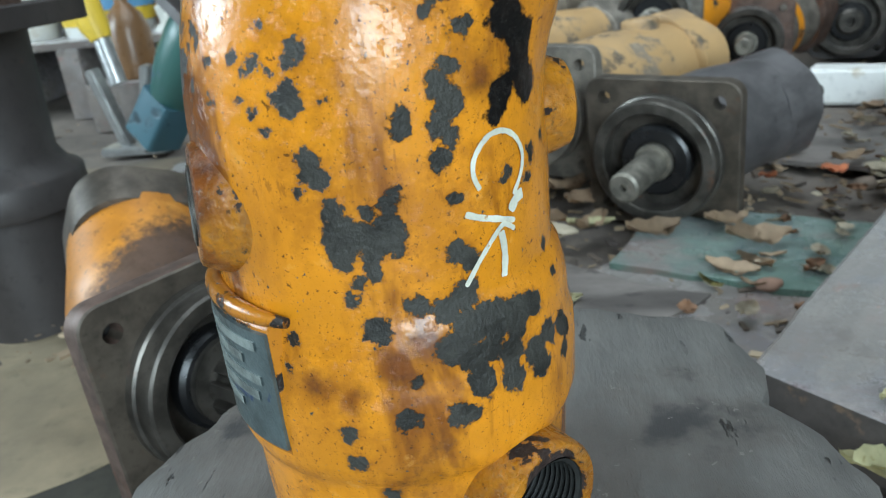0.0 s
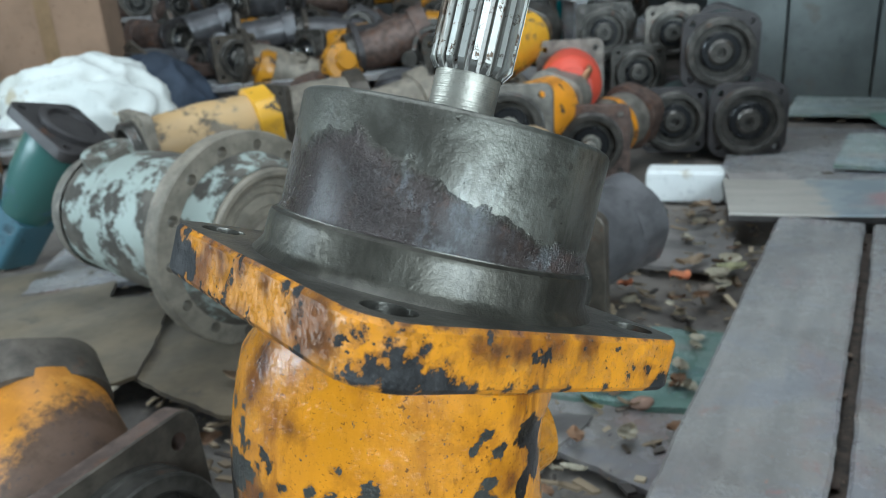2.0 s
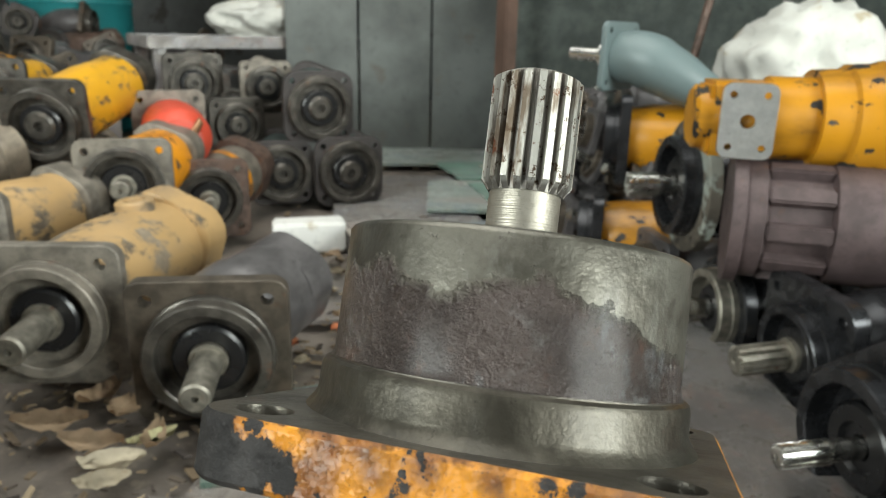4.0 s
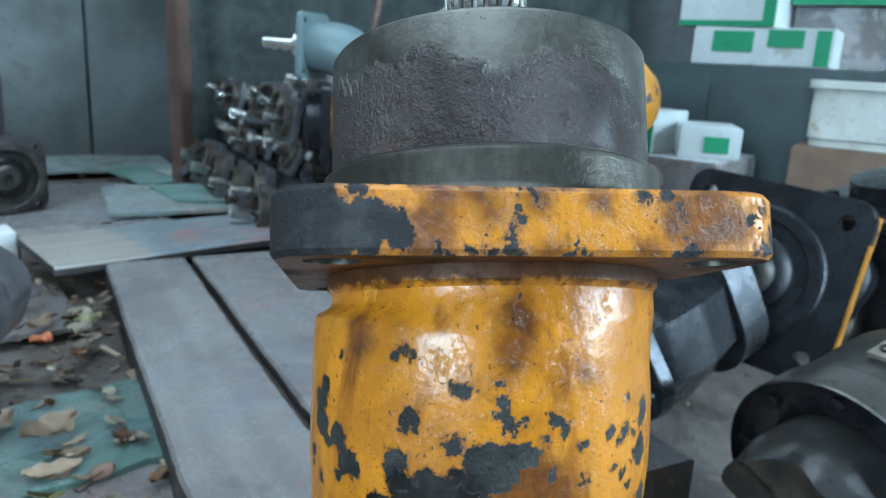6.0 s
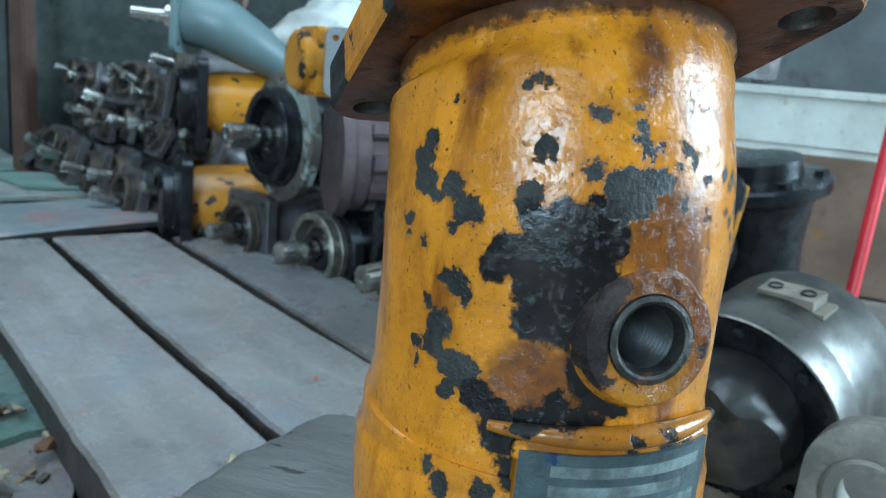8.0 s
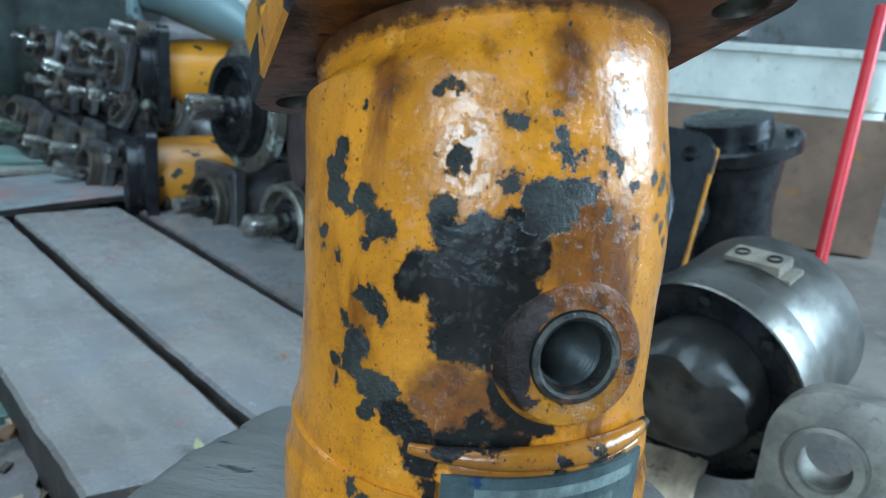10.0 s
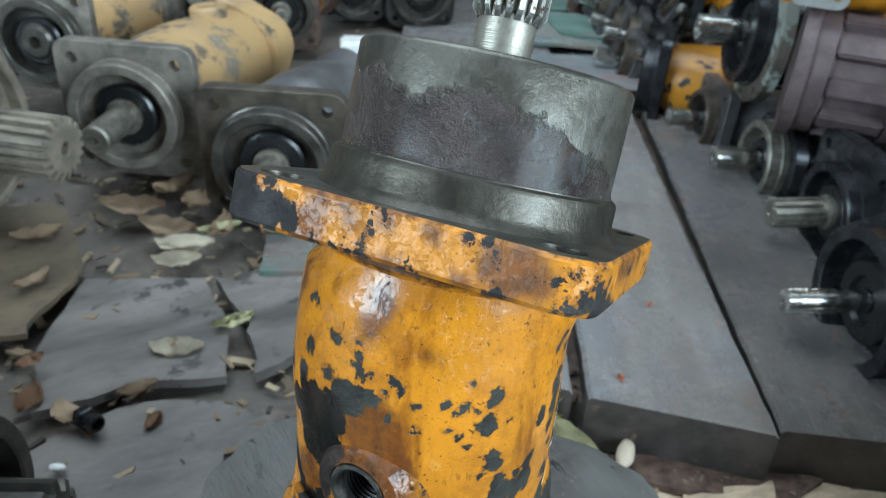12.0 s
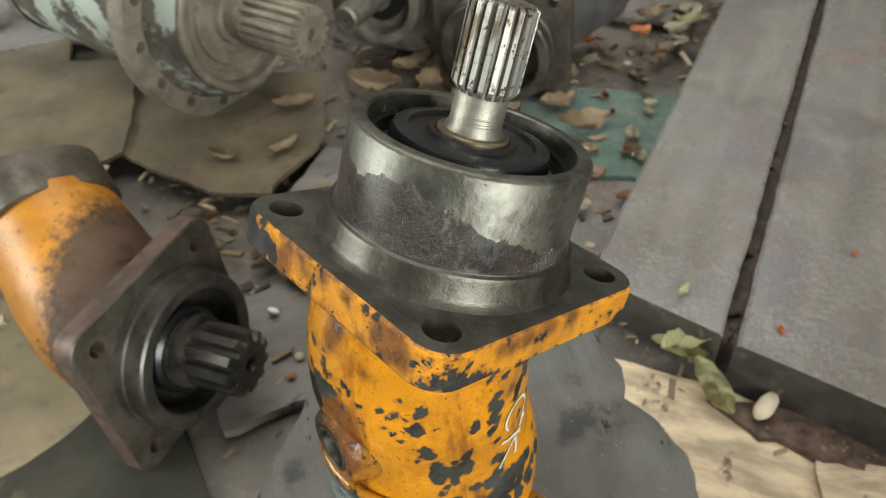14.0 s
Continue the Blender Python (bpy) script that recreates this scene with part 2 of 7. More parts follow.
MINTPAINT = paint_mat("mint_grey_paint", (0.32, 0.355, 0.315), under=(0.135, 0.117, 0.095), size=11, amount=0.445, grime=(0.17, 0.15, 0.125), grimy=1.4, rough=0.55, edge=0.06, ragged=0.68)
BLUEPAINT = paint_mat("blue_grey_paint", (0.135, 0.180, 0.182), under=(0.11, 0.13, 0.125), size=12, amount=0.70, grime=(0.10, 0.14, 0.14), grimy=0.3, rough=0.4)
GREENPAINT = paint_mat("green_blue_paint", (0.038, 0.105, 0.092), under=(0.07, 0.13, 0.16), size=12, amount=0.56, grime=(0.05, 0.07, 0.07), grimy=0.6)
REDPAINT = paint_mat("red_paint", (0.62, 0.075, 0.04), size=20, amount=0.70, grime=(0.28, 0.05, 0.03), grimy=0.4, rough=0.45)


def plank_mat(name, tone, stain, stain2):
    """Old boards: long soft grain, scuffs, dried paint spills."""
    n = Nodes(name)
    n.shift()
    g = n.noise(10, 6, 0.65, stretch=(0.35, 3, 1))
    a = n.noise(6, 5, 0.6)
    f = n.noise(160, 3, 0.7)
    col = n.mix(n.step(g, 0.3, 0.7), tuple(c * 0.78 for c in tone), tuple(c * 1.2 for c in tone))
    col = n.mix(n.math('MULTIPLY', n.step(a, 0.50, 0.64), 0.75), col, stain)
    col = n.mix(n.math('MULTIPLY', n.step(n.noise(5, 4, 0.6, stretch=(1, 1.5, 1)), 0.54, 0.66), 0.6), col, stain2)
    col = n.mix(n.math('MULTIPLY', n.step(f, 0.62, 0.75), 0.35), col, tuple(c * 0.4 for c in tone))
    col = n.mix(n.step(n.noise(75, 3, 0.6), 0.70, 0.72), col, (0.34, 0.15, 0.09))
    col = n.mix(n.math('MULTIPLY', n.step(n.noise(7, 7, 0.75, distort=0.8), 0.58, 0.66), 0.45), col, (0.20, 0.070, 0.048))
    col = n.mix(n.math('MULTIPLY', n.step(n.noise(4.5, 6, 0.7, distort=0.5), 0.47, 0.60), 0.5), col, tuple(c * k for c, k in zip(tone, (0.80, 0.92, 1.22))))
    col = n.mix(n.math('MULTIPLY', n.step(n.noise(17, 6, 0.75, distort=0.5), 0.62, 0.68), 0.5), col, (0.24, 0.075, 0.06))
    blot = n.step(n.noise(13, 7, 0.75), 0.47, 0.62)
    col = n.mix(n.math('MULTIPLY', blot, 0.40), col, tuple(c * 0.6 for c in tone))
    col = n.mix(n.math('MULTIPLY', n.step(n.noise(9, 6, 0.75, distort=0.6), 0.56, 0.66), 0.4), col, tuple(min(1, c * 1.5) for c in tone))
    col = n.mix(n.math('MULTIPLY', n.step(n.noise(45, 3, 0.6, stretch=(0.06, 3, 1)), 0.66, 0.74), 0.4), col, tuple(c * 0.35 for c in tone))
    n.put("Base Color", col)
    n.put("Roughness", n.math('ADD', 0.15, n.math('ADD', n.math('MULTIPLY', a, 0.22), n.math('MULTIPLY', blot, 0.2))))
    n.put("Specular IOR Level", 1.0)
    n.put("Sheen Weight", 0.40)
    n.put("Sheen Roughness", 0.45)
    pit = n.step(n.noise(55, 5, 0.75), 0.58, 0.66)
    n.bump(n.math('ADD', g, n.math('ADD', n.math('MULTIPLY', f, 0.7), n.math('MULTIPLY', n.math('ADD', blot, pit), -0.5))), 0.38, 0.003)
    return n.mat


DARKBOARD = plank_mat("dark_board", (0.178, 0.153, 0.134), (0.092, 0.070, 0.059), (0.185, 0.105, 0.086))
OILPLANK = plank_mat("oil_soaked_plank", (0.085, 0.070, 0.060), (0.035, 0.027, 0.024), (0.12, 0.066, 0.05))
CARD = plain_mat("old_cardboard", (0.128, 0.094, 0.055), 0.55, 9, 0.35, spots=(0.075, 0.056, 0.036), dusty=0.12)
MIDCARD = plain_mat("oily_cardboard", (0.200, 0.160, 0.100), 0.7, 7, 0.3, spots=(0.13, 0.11, 0.07))
PALECARD = plain_mat("pale_cardboard", (0.50, 0.385, 0.265), 0.85, 16, 0.35, spots=(0.13, 0.085, 0.06), stretch=(1, 3, 1), bumpy=0.5)
WHITE = plain_mat("dirty_white", (0.80, 0.80, 0.77), 0.5, 6, 0.05, spots=(0.62, 0.57, 0.48))
GREENCARD = plain_mat("printed_green", (0.03, 0.22, 0.09), 0.6, 8, 0.1)
YELLOWPLASTIC = plain_mat("yellow_plastic", (0.66, 0.46, 0.04), 0.45, 6, 0.08)
DARKWALL = plain_mat("dark_sheet", (0.085, 0.090, 0.088), 0.6, 3, 0.3, spots=(0.04, 0.035, 0.03))
# for the added upper walls that reflect light onto the planks
BOUNCEPALE = plain_mat("pale_bounce_surface", (0.46, 0.46, 0.44), 0.8, 3, 0.12, spots=(0.36, 0.35, 0.33))
SACKWHITE = plain_mat("stained_white_weave", (0.56, 0.56, 0.52), 0.65, 5, 0.1, spots=(0.42, 0.36, 0.26), bumpy=0.5)
CARTONWHITE = plain_mat("dusty_carton_white", (0.50, 0.52, 0.50), 0.6, 7, 0.12, spots=(0.36, 0.36, 0.32))
TEALPLASTIC = plain_mat("teal_plastic", (0.01, 0.16, 0.17), 0.4, 4, 0.15)
BROWNPOST = plain_mat("brown_post", (0.095, 0.055, 0.040), 0.65, 8, 0.25)
NAVY = plain_mat("navy_cloth", (0.035, 0.045, 0.065), 0.8, 8, 0.25)
REDPLASTIC = plain_mat("red_plastic", (0.55, 0.02, 0.03), 0.4, 8, 0.1)
AMBER = plain_mat("amber_oil", (0.20, 0.11, 0.05), 0.3, 8, 0.2)

# ---- mesh tools ----


def finish(bm, smooth=35):
    bmesh.ops.recalc_face_normals(bm, faces=bm.faces)
    me = bpy.data.meshes.new("mesh")
    bm.to_mesh(me)
    bm.free()
    if smooth:
        for p in me.polygons:
            p.use_smooth = True
        me.set_sharp_from_angle(angle=radians(smooth))
    return me


def part(name, bm, material, parent, label="", smooth=35, top=None):
    """Links a bmesh as one mesh object under a thing or a part; top: a second material for faces that look along +z."""
    me = bm if isinstance(bm, bpy.types.Mesh) else finish(bm, smooth)
    if not me.materials:
        me.materials.append(material)
        if top:
            me.materials.append(top)
            for p in me.polygons:
                if p.normal.z > 0.9:
                    p.material_index = 1
    ob = new(name, me)
    ob.parent = parent
    if label:
        tagged(ob, label)
    return ob


def thing(name, label, category, m=None, group="", kind=""):
    ob = new(name)
    ob.empty_display_size = 0.05
    if m is not None:
        ob.matrix_world = m
    return tagged(ob, label, category, group, kind)


def lathe(profile, seg=48, m=None, bm=None, closed=False):
    """Turns a profile of (radius, z) round the z axis."""
    bm = bm or bmesh.new()
    m = m or Matrix()
    rings = []
    for r, z in profile:
        if r < 1e-6:
            rings.append([bm.verts.new(m @ Vector((0, 0, z)))])
        else:
            rings.append([bm.verts.new(m @ Vector((r * math.cos(2 * math.pi * i / seg), r * math.sin(2 * math.pi * i / seg), z))) for i in range(seg)])
    pairs = list(zip(rings, rings[1:])) + ([(rings[-1], rings[0])] if closed else [])
    for a, b in pairs:
        for i in range(seg):
            j = (i + 1) % seg
            q = [a[i % len(a)], a[j % len(a)], b[j % len(b)], b[i % len(b)]]
            q = list(dict.fromkeys(q))
            if len(q) > 2:
                bm.faces.new(q)
    return bm


def round_square(w, r, n=6, h=None):
    """An outline of a square or rectangle with rounded corners."""
    h = h or w
    out = []
    for k, (sx, sy) in enumerate(((1, 1), (-1, 1), (-1, -1), (1, -1))):
        for i in range(n + 1):
            a = math.pi / 2 * (k + i / n)
            out.append((sx * (w - r) + r * math.cos(a), sy * (h - r) + r * math.sin(a)))
    return out


def circle(r, n=24, x=0, y=0):
    return [(x + r * math.cos(2 * math.pi * i / n), y + r * math.sin(2 * math.pi * i / n)) for i in range(n)]


def plate(outline, inner, z0, z1, holes=(), bm=None, m=None):
    """A plate between z0 and z1 with chamfered rims (inner: the outline at the faces) and holes right through."""
    bm = bm or bmesh.new()
    m = m or Matrix()
    c = min(0.0015, (z1 - z0) * 0.2)
    loops = [[bm.verts.new(m @ Vector((x, y, z))) for x, y in o] for o, z in ((inner, z0), (outline, z0 + c), (outline, z1 - c), (inner, z1))]
    for a, b in zip(loops, loops[1:]):
        for i in range(len(a)):
            j = (i + 1) % len(a)
            bm.faces.new((a[i], a[j], b[j], b[i]))
    from mathutils.geometry import tessellate_polygon
    rings = [(loops[0], loops[3])]
    for o in holes:
        lo = [bm.verts.new(m @ Vector((x, y, z0))) for x, y in o]
        hi = [bm.verts.new(m @ Vector((x, y, z1))) for x, y in o]
        for i in range(len(o)):
            j = (i + 1) % len(o)
            bm.faces.new((lo[i], hi[i], hi[j], lo[j]))
        rings.append((lo, hi))
    flat = [[Vector((x, y, 0)) for x, y in o] for o in (inner, *holes)]
    for side in (0, 1):
        vs = [v for ring in rings for v in ring[side]]
        for tri in tessellate_polygon(flat):
            t = [vs[i] for i in tri]
            if len(set(t)) == 3:
                try:
                    bm.faces.new(t)
                except ValueError:
                    pass
    return bm


def spline_shaft(r, z0, z1, teeth, depth=0.12, bm=None, tip=0.10):
    """A shaft with straight teeth; its tip is chamfered."""
    bm = bm or bmesh.new()
    ring = []
    for i in range(teeth):
        for f, k in ((-0.30, 1), (0.18, 1), (0.28, 0), (0.62, 0)):
            a = 2 * math.pi * (i + f) / teeth
            q = r * (1 if k else 1 - 2 * depth)
            ring.append((q * math.cos(a), q * math.sin(a), k))
    levels = [(z0 - 0.12 * r, 0.0, 1 - 2.2 * depth), (z0 + 0.12 * r, 1.0, 1), (z1 - tip * r, 1.0, 1), (z1, 0.0, 1 - 2.2 * depth)]
    loops = []
    for z, full, s in levels:
        loops.append([bm.verts.new((x * (1 if full else s / (1 if k else 1 - 2 * depth)), y * (1 if full else s / (1 if k else 1 - 2 * depth)), z)) for x, y, k in ring])
    for a, b in zip(loops, loops[1:]):
        for i in range(len(a)):
            j = (i + 1) % len(a)
            bm.faces.new((a[i], a[j], b[j], b[i]))
    lathe([(r * 0.20, z1 - 0.3 * r), (r * 0.20, z1 - 0.002), (r * 0.24, z1)], 12, bm=bm)
    c1 = [bm.verts.new((r * 0.24 * math.cos(2 * math.pi * i / len(ring)), r * 0.24 * math.sin(2 * math.pi * i / len(ring)), z1)) for i in range(len(ring))]
    for i in range(len(ring)):
        j = (i + 1) % len(ring)
        bm.faces.new((loops[-1][i], loops[-1][j], c1[j], c1[i]))
    bm.faces.new([bm.verts.new((r * 0.2 * math.cos(2 * math.pi * i / 12), r * 0.2 * math.sin(2 * math.pi * i / 12), z1 - 0.3 * r)) for i in range(12)])
    return bm


def sweep(stations, seg=40, bm=None, cap0=True, cap1=True):
    """A tube through stations of (centre, direction, radius)."""
    bm = bm or bmesh.new()
    loops = []
    side = None
    for c, d, r in stations:
        c, d = Vector(c), Vector(d).normalized()
        if side is None:
            side = d.orthogonal().normalized()
        side = (side - d * side.dot(d)).normalized()
        other = d.cross(side)
        loops.append([bm.verts.new(c + r * (side * math.cos(2 * math.pi * i / seg) + other * math.sin(2 * math.pi * i / seg))) for i in range(seg)])
    for a, b in zip(loops, loops[1:]):
        for i in range(seg):
            j = (i + 1) % seg
            bm.faces.new((a[i], a[j], b[j], b[i]))
    if cap0:
        bm.faces.new(loops[0])
    if cap1:
        bm.faces.new(loops[-1])
    return bm


def bend_path(z, l1, l2, bend, toward, profile, n=8):
    """Stations of a body that leaves z downwards, runs l1, bends by some degrees and runs l2. profile: radii at shares of the way."""
    t = Vector((toward[0], toward[1], 0)).normalized()
    pts, p, d = [], Vector((0, 0, z)), Vector((0, 0, -1))
    arc = 0.05
    steps = [(l1, 0.0)] + [(arc / n, radians(bend) / n)] * n + [(l2 / 4, 0.0)] * 4
    total = l1 + arc + l2
    gone, ang = 0.0, 0.0

    def rad(s):
        for (s0, r0), (s1, r1) in zip(profile, profile[1:]):
            if s <= s1:
                f = (s - s0) / max(1e-6, s1 - s0)
                return r0 + (r1 - r0) * f
        return profile[-1][1]
    pts.append((p.copy(), d.copy(), rad(0)))
    for length, turn in steps:
        ang += turn
        d = Vector((0, 0, -1)) * math.cos(ang) + t * math.sin(ang)
        k = 3 if turn == 0 else 1
        for _ in range(k):
            p = p + d * (length / k)
            gone += length / k
            pts.append((p.copy(), d.copy(), rad(gone / total)))
    return pts


def box_bm(sx, sy, sz, bevel=0.004, m=None, bm=None, seg=2):
    bm = bm or bmesh.new()
    r = bmesh.ops.create_cube(bm, size=1.0)
    bmesh.ops.scale(bm, vec=(sx, sy, sz), verts=r["verts"])
    if bevel:
        es = list({e for v in r["verts"] for e in v.link_edges})
        g = bmesh.ops.bevel(bm, geom=es, offset=bevel, segments=seg, affect='EDGES')
        vs = list({v for f in g["faces"] for v in f.verts} | {v for v in r["verts"] if v.is_valid})
    else:
        vs = r["verts"]
    if m is not None:
        bmesh.ops.transform(bm, matrix=m, verts=vs)
    return bm


def basis(c, axis, up=(0, 0, 1), spin=0.0):
    """A pose at c whose z runs along axis, with y near up, turned by spin degrees."""
    z = Vector(axis).normalized()
    x = Vector(up).cross(z).normalized()
    y = z.cross(x)
    m = Matrix((x, y, z)).transposed().to_4x4()
    return Matrix.Translation(c) @ m @ pose(0, 0, 0, 0, 0, spin)


def hex_bolt(name, parent, m, r=0.009, h=0.007, material=None):
    bm = plate(circle(r, 6), circle(r * 0.88, 6), 0, h, m=m)
    lathe([(r * 0.8, h), (r * 0.5, h + 0.001), (0, h + 0.001)], 12, m=m, bm=bm)
    return part(name, bm, material or DARKSTEEL, parent)


def hydraulic_motor(label, c, axis, spin=0.0, w=0.10, corner=0.022, thick=0.022, pilot=(0.078, 0.03), shaft=("spline", 0.022, 0.07), bend=25, toward=(1, 0),
                    l1=0.05, l2=0.14, r=0.075, flange_mat=None, body_mat=None, pilot_mat=None, shaft_mat=None, cover_mat=None, band_mat=None, round_flange=0, ports=True,
                    group="hydraulic motors lying about", end="cover", closed=False, cover_scale=1.08, body_seg=40):
    """A bent-axis hydraulic motor: square or round flange, pilot ring, seal, shaft, bent body, rear cover with port block."""
    flange_mat, body_mat = flange_mat or DARKSTEEL, body_mat or GREYCAST
    pilot_mat, shaft_mat, cover_mat = pilot_mat or DARKSTEEL, shaft_mat or (DARKSTEEL if shaft[0] == "hub" else BRIGHT), cover_mat or body_mat
    root = thing("hydraulic_motor", label, "hydraulic motor", basis(c, axis, spin=spin), group)
    k = w * 0.74
    if round_flange:
        holes = [circle(w * 0.05, 14, w * 0.87 * math.cos(2 * math.pi * (i + 0.5) / round_flange), w * 0.87 * math.sin(2 * math.pi * (i + 0.5) / round_flange)) for i in range(round_flange)]
        part("flange", plate(circle(w, 64), circle(w - 0.002, 64), -thick, 0, holes), flange_mat, root)
    else:
        holes = [circle(w * 0.085, 16, sx * k, sy * k) for sx in (1, -1) for sy in (1, -1)]
        part("flange", plate(round_square(w, corner), round_square(w - 0.0015, corner - 0.0015), -thick, 0, holes), flange_mat, root)
    pr, ph = pilot
    inner = pr * 0.80
    if closed:
        part("pilot_ring", lathe([(pr * 0.99, ph * 0.60), (pr * 0.985, ph * 1.16), (pr * 0.96, ph * 1.22), (pr * 0.90, ph * 1.22), (pr * 0.87, ph * 1.16), (pr * 0.86, ph * 0.80), (pr * 0.76, ph * 0.80), (pr * 0.74, ph * 0.74), (pr * 0.66, ph * 0.74), (pr * 0.64, ph * 0.88), (pr * 0.50, ph * 0.92),
                                  (pr * 0.48, ph * 0.84), (pr * 0.38, ph * 0.84), (pr * 0.36, ph * 1.05), (pr * 0.30, ph * 1.08), (0, ph * 1.08)], 64), DUSTCAST, root)
        part("painted_ring", lathe([(pr * 1.16, 0.001), (pr * 1.14, ph * 0.18), (pr * 1.10, ph * 0.28), (pr * 1.05, ph * 0.92), (pr * 1.02, ph * 1.0), (pr * 0.995, ph * 1.0)], 64), pilot_mat, root, "sleeve with flaking mint paint")
    else:
        part("pilot_ring", lathe([(pr * 1.03, 0.0), (pr * 1.03, ph * 0.3), (pr, ph * 0.35), (pr, ph - 0.002), (pr - 0.002, ph), (inner + 0.002, ph), (inner, ph - 0.002), (inner, 0.003), (pr * 0.25, 0.003)], 48), pilot_mat, root)
    if not closed:
        part("seal", lathe([(inner * 0.72, 0.003), (inner * 0.72, ph * 0.5), (inner * 0.66, ph * 0.62), (inner * 0.42, ph * 0.62), (inner * 0.38, ph * 0.45), (inner * 0.2, ph * 0.45)], 40), RUBBER, root)
    kind, sr, sl = shaft
    if kind == "spline":
        bm = lathe([(sr * 0.86, 0.003), (sr * 0.86, ph + sl * 0.25), (sr * 0.7, ph + sl * 0.25)], 24)
        spline_shaft(sr, ph + sl * 0.22, ph + sl, 14 if sr < 0.028 else 18, bm=bm)
        part("shaft", bm, shaft_mat, root)
    elif kind == "coarse":
        bm = lathe([(sr * 1.15, 0.003), (sr * 1.15, ph * 0.85), (sr * 0.80, ph * 0.9), (sr * 0.80, ph + sl * 0.1)], 32)
        spline_shaft(sr, ph + sl * 0.05, ph + sl, 11, 0.13, bm=bm)
        part("shaft", bm, shaft_mat, root)
    elif kind == "plain":
        part("shaft", lathe([(sr * 1.3, 0.003), (sr * 1.3, ph * 0.8), (sr, ph * 0.82), (sr, ph + sl - 0.003), (sr - 0.003, ph + sl), (sr * 0.25, ph + sl), (sr * 0.22, ph + sl - 0.008), (0, ph + sl - 0.008)], 28), shaft_mat, root)
    elif kind == "hub":
        part("hub", lathe([(sr, 0.003), (sr, ph * 0.8), (sr * 0.8, ph), (sr * 0.35, ph), (sr * 0.3, ph * 0.5), (0, ph * 0.5)], 32), shaft_mat, root)
    prof = [(0, r * 0.93), (0.06, r * 0.94), (0.16, r * 1.0), (0.55, r * 1.06), (0.8, r), (1.0, r * 0.96)]
    st = bend_path(-thick, l1, l2, bend, toward, prof)
    part("body", sweep(st, body_seg), body_mat, root)
    e, d, er = st[-1]
    me = basis(e, d, up=(0.3, 0.9, 0.2))
    if end == "cover":
        part("rear_cover", plate(round_square(er * cover_scale, er * 0.7, 8), round_square(er * cover_scale - 0.004, er * 0.7 - 0.004, 8), -0.012, 0.045, m=me), cover_mat, root)
        cov = root
        for i in range(4):
            a = math.pi / 4 + i * math.pi / 2
            hex_bolt("bolt", root, me @ pose(er * 0.82 * math.cos(a), er * 0.82 * math.sin(a), 0.045), 0.011, 0.009)
    elif end == "dome":
        part("rear_cover", lathe([(er * 1.05, -0.02), (er * 1.05, 0.0), (er * 0.98, 0.02), (er * 0.7, 0.04), (0, 0.046)], 32, m=me), cover_mat, root)
    if band_mat:
        b0 = st[len(st) // 2 + 2]
        b1 = st[len(st) // 2 + 4]
        part("painted_band", sweep([(b0[0], b0[1], b0[2] + 0.0015), (b1[0], b1[1], b1[2] + 0.0015)], cap0=False, cap1=False), band_mat, root)
    if ports:
        q, qd, qr = st[-5]
        s = qd.cross(Vector((t0 := (toward[0], toward[1], 0)))).normalized()
        for sg in (1, -1):
            mp = basis(q + s * sg * qr * 0.9, s * sg, up=qd)
            part("port_boss", lathe([(r * 0.38, 0), (r * 0.38, r * 0.22), (r * 0.34, r * 0.26), (r * 0.22, r * 0.26), (r * 0.2, r * 0.05), (0, r * 0.05)], 24, m=mp), body_mat, root)
    return root


# ---- setting ----
def slab_box(name, label, category, x0, x1, y0, y1, z0, z1, material, kind="structure", bevel=0.0):
    bm = box_bm(x1 - x0, y1 - y0, z1 - z0, bevel, m=pose((x0 + x1) / 2, (y0 + y1) / 2, (z0 + z1) / 2))
    me = finish(bm, 0)
    me.materials.append(material)
    return tagged(new(name, me), label, category, kind=kind)


def floor_mat():
    n = Nodes("oily_dirt_floor")
    a = n.noise(3, 6, 0.6)
    b = n.noise(35, 6, 0.65)
    c = n.noise(9, 5, 0.6)
    col = n.mix(n.step(a, 0.35, 0.65), (0.100, 0.085, 0.073), (0.185, 0.157, 0.133))
    col = n.mix(n.math('MULTIPLY', n.step(b, 0.52, 0.68), 0.6), col, (0.24, 0.20, 0.16))
    col = n.mix(n.math('MULTIPLY', n.step(c, 0.55, 0.7), 0.6), col, (0.080, 0.070, 0.064))
    n.put("Base Color", col)
    n.put("Roughness", n.math('ADD', 0.5, n.math('MULTIPLY', b, 0.4)))
    n.bump(n.math('ADD', b, n.math('MULTIPLY', c, 2.0)), 0.6, 0.006)
    return n.mat


def build_floor():
    bm = bmesh.new()
    nx, ny = 120, 130
    x0, x1, y0, y1 = -3.2, 3.6, -3.0, 5.0
    vs = []
    for j in range(ny + 1):
        for i in range(nx + 1):
            x, y = x0 + (x1 - x0) * i / nx, y0 + (y1 - y0) * j / ny
            h = noise.noise((x * 5, y * 5, 0)) * 0.006 + noise.noise((x * 17, y * 17, 3)) * 0.003
            vs.append(bm.verts.new((x, y, -0.034 + h)))
    for j in range(ny):
        for i in range(nx):
            k = j * (nx + 1) + i
            bm.faces.new((vs[k], vs[k + 1], vs[k + nx + 2], vs[k + nx + 1]))
    me = finish(bm, 180)
    me.materials.append(floor_mat())
    tagged(new("floor", me), "dark oily dirt floor littered with boards and leaves", "floor", kind="structure")


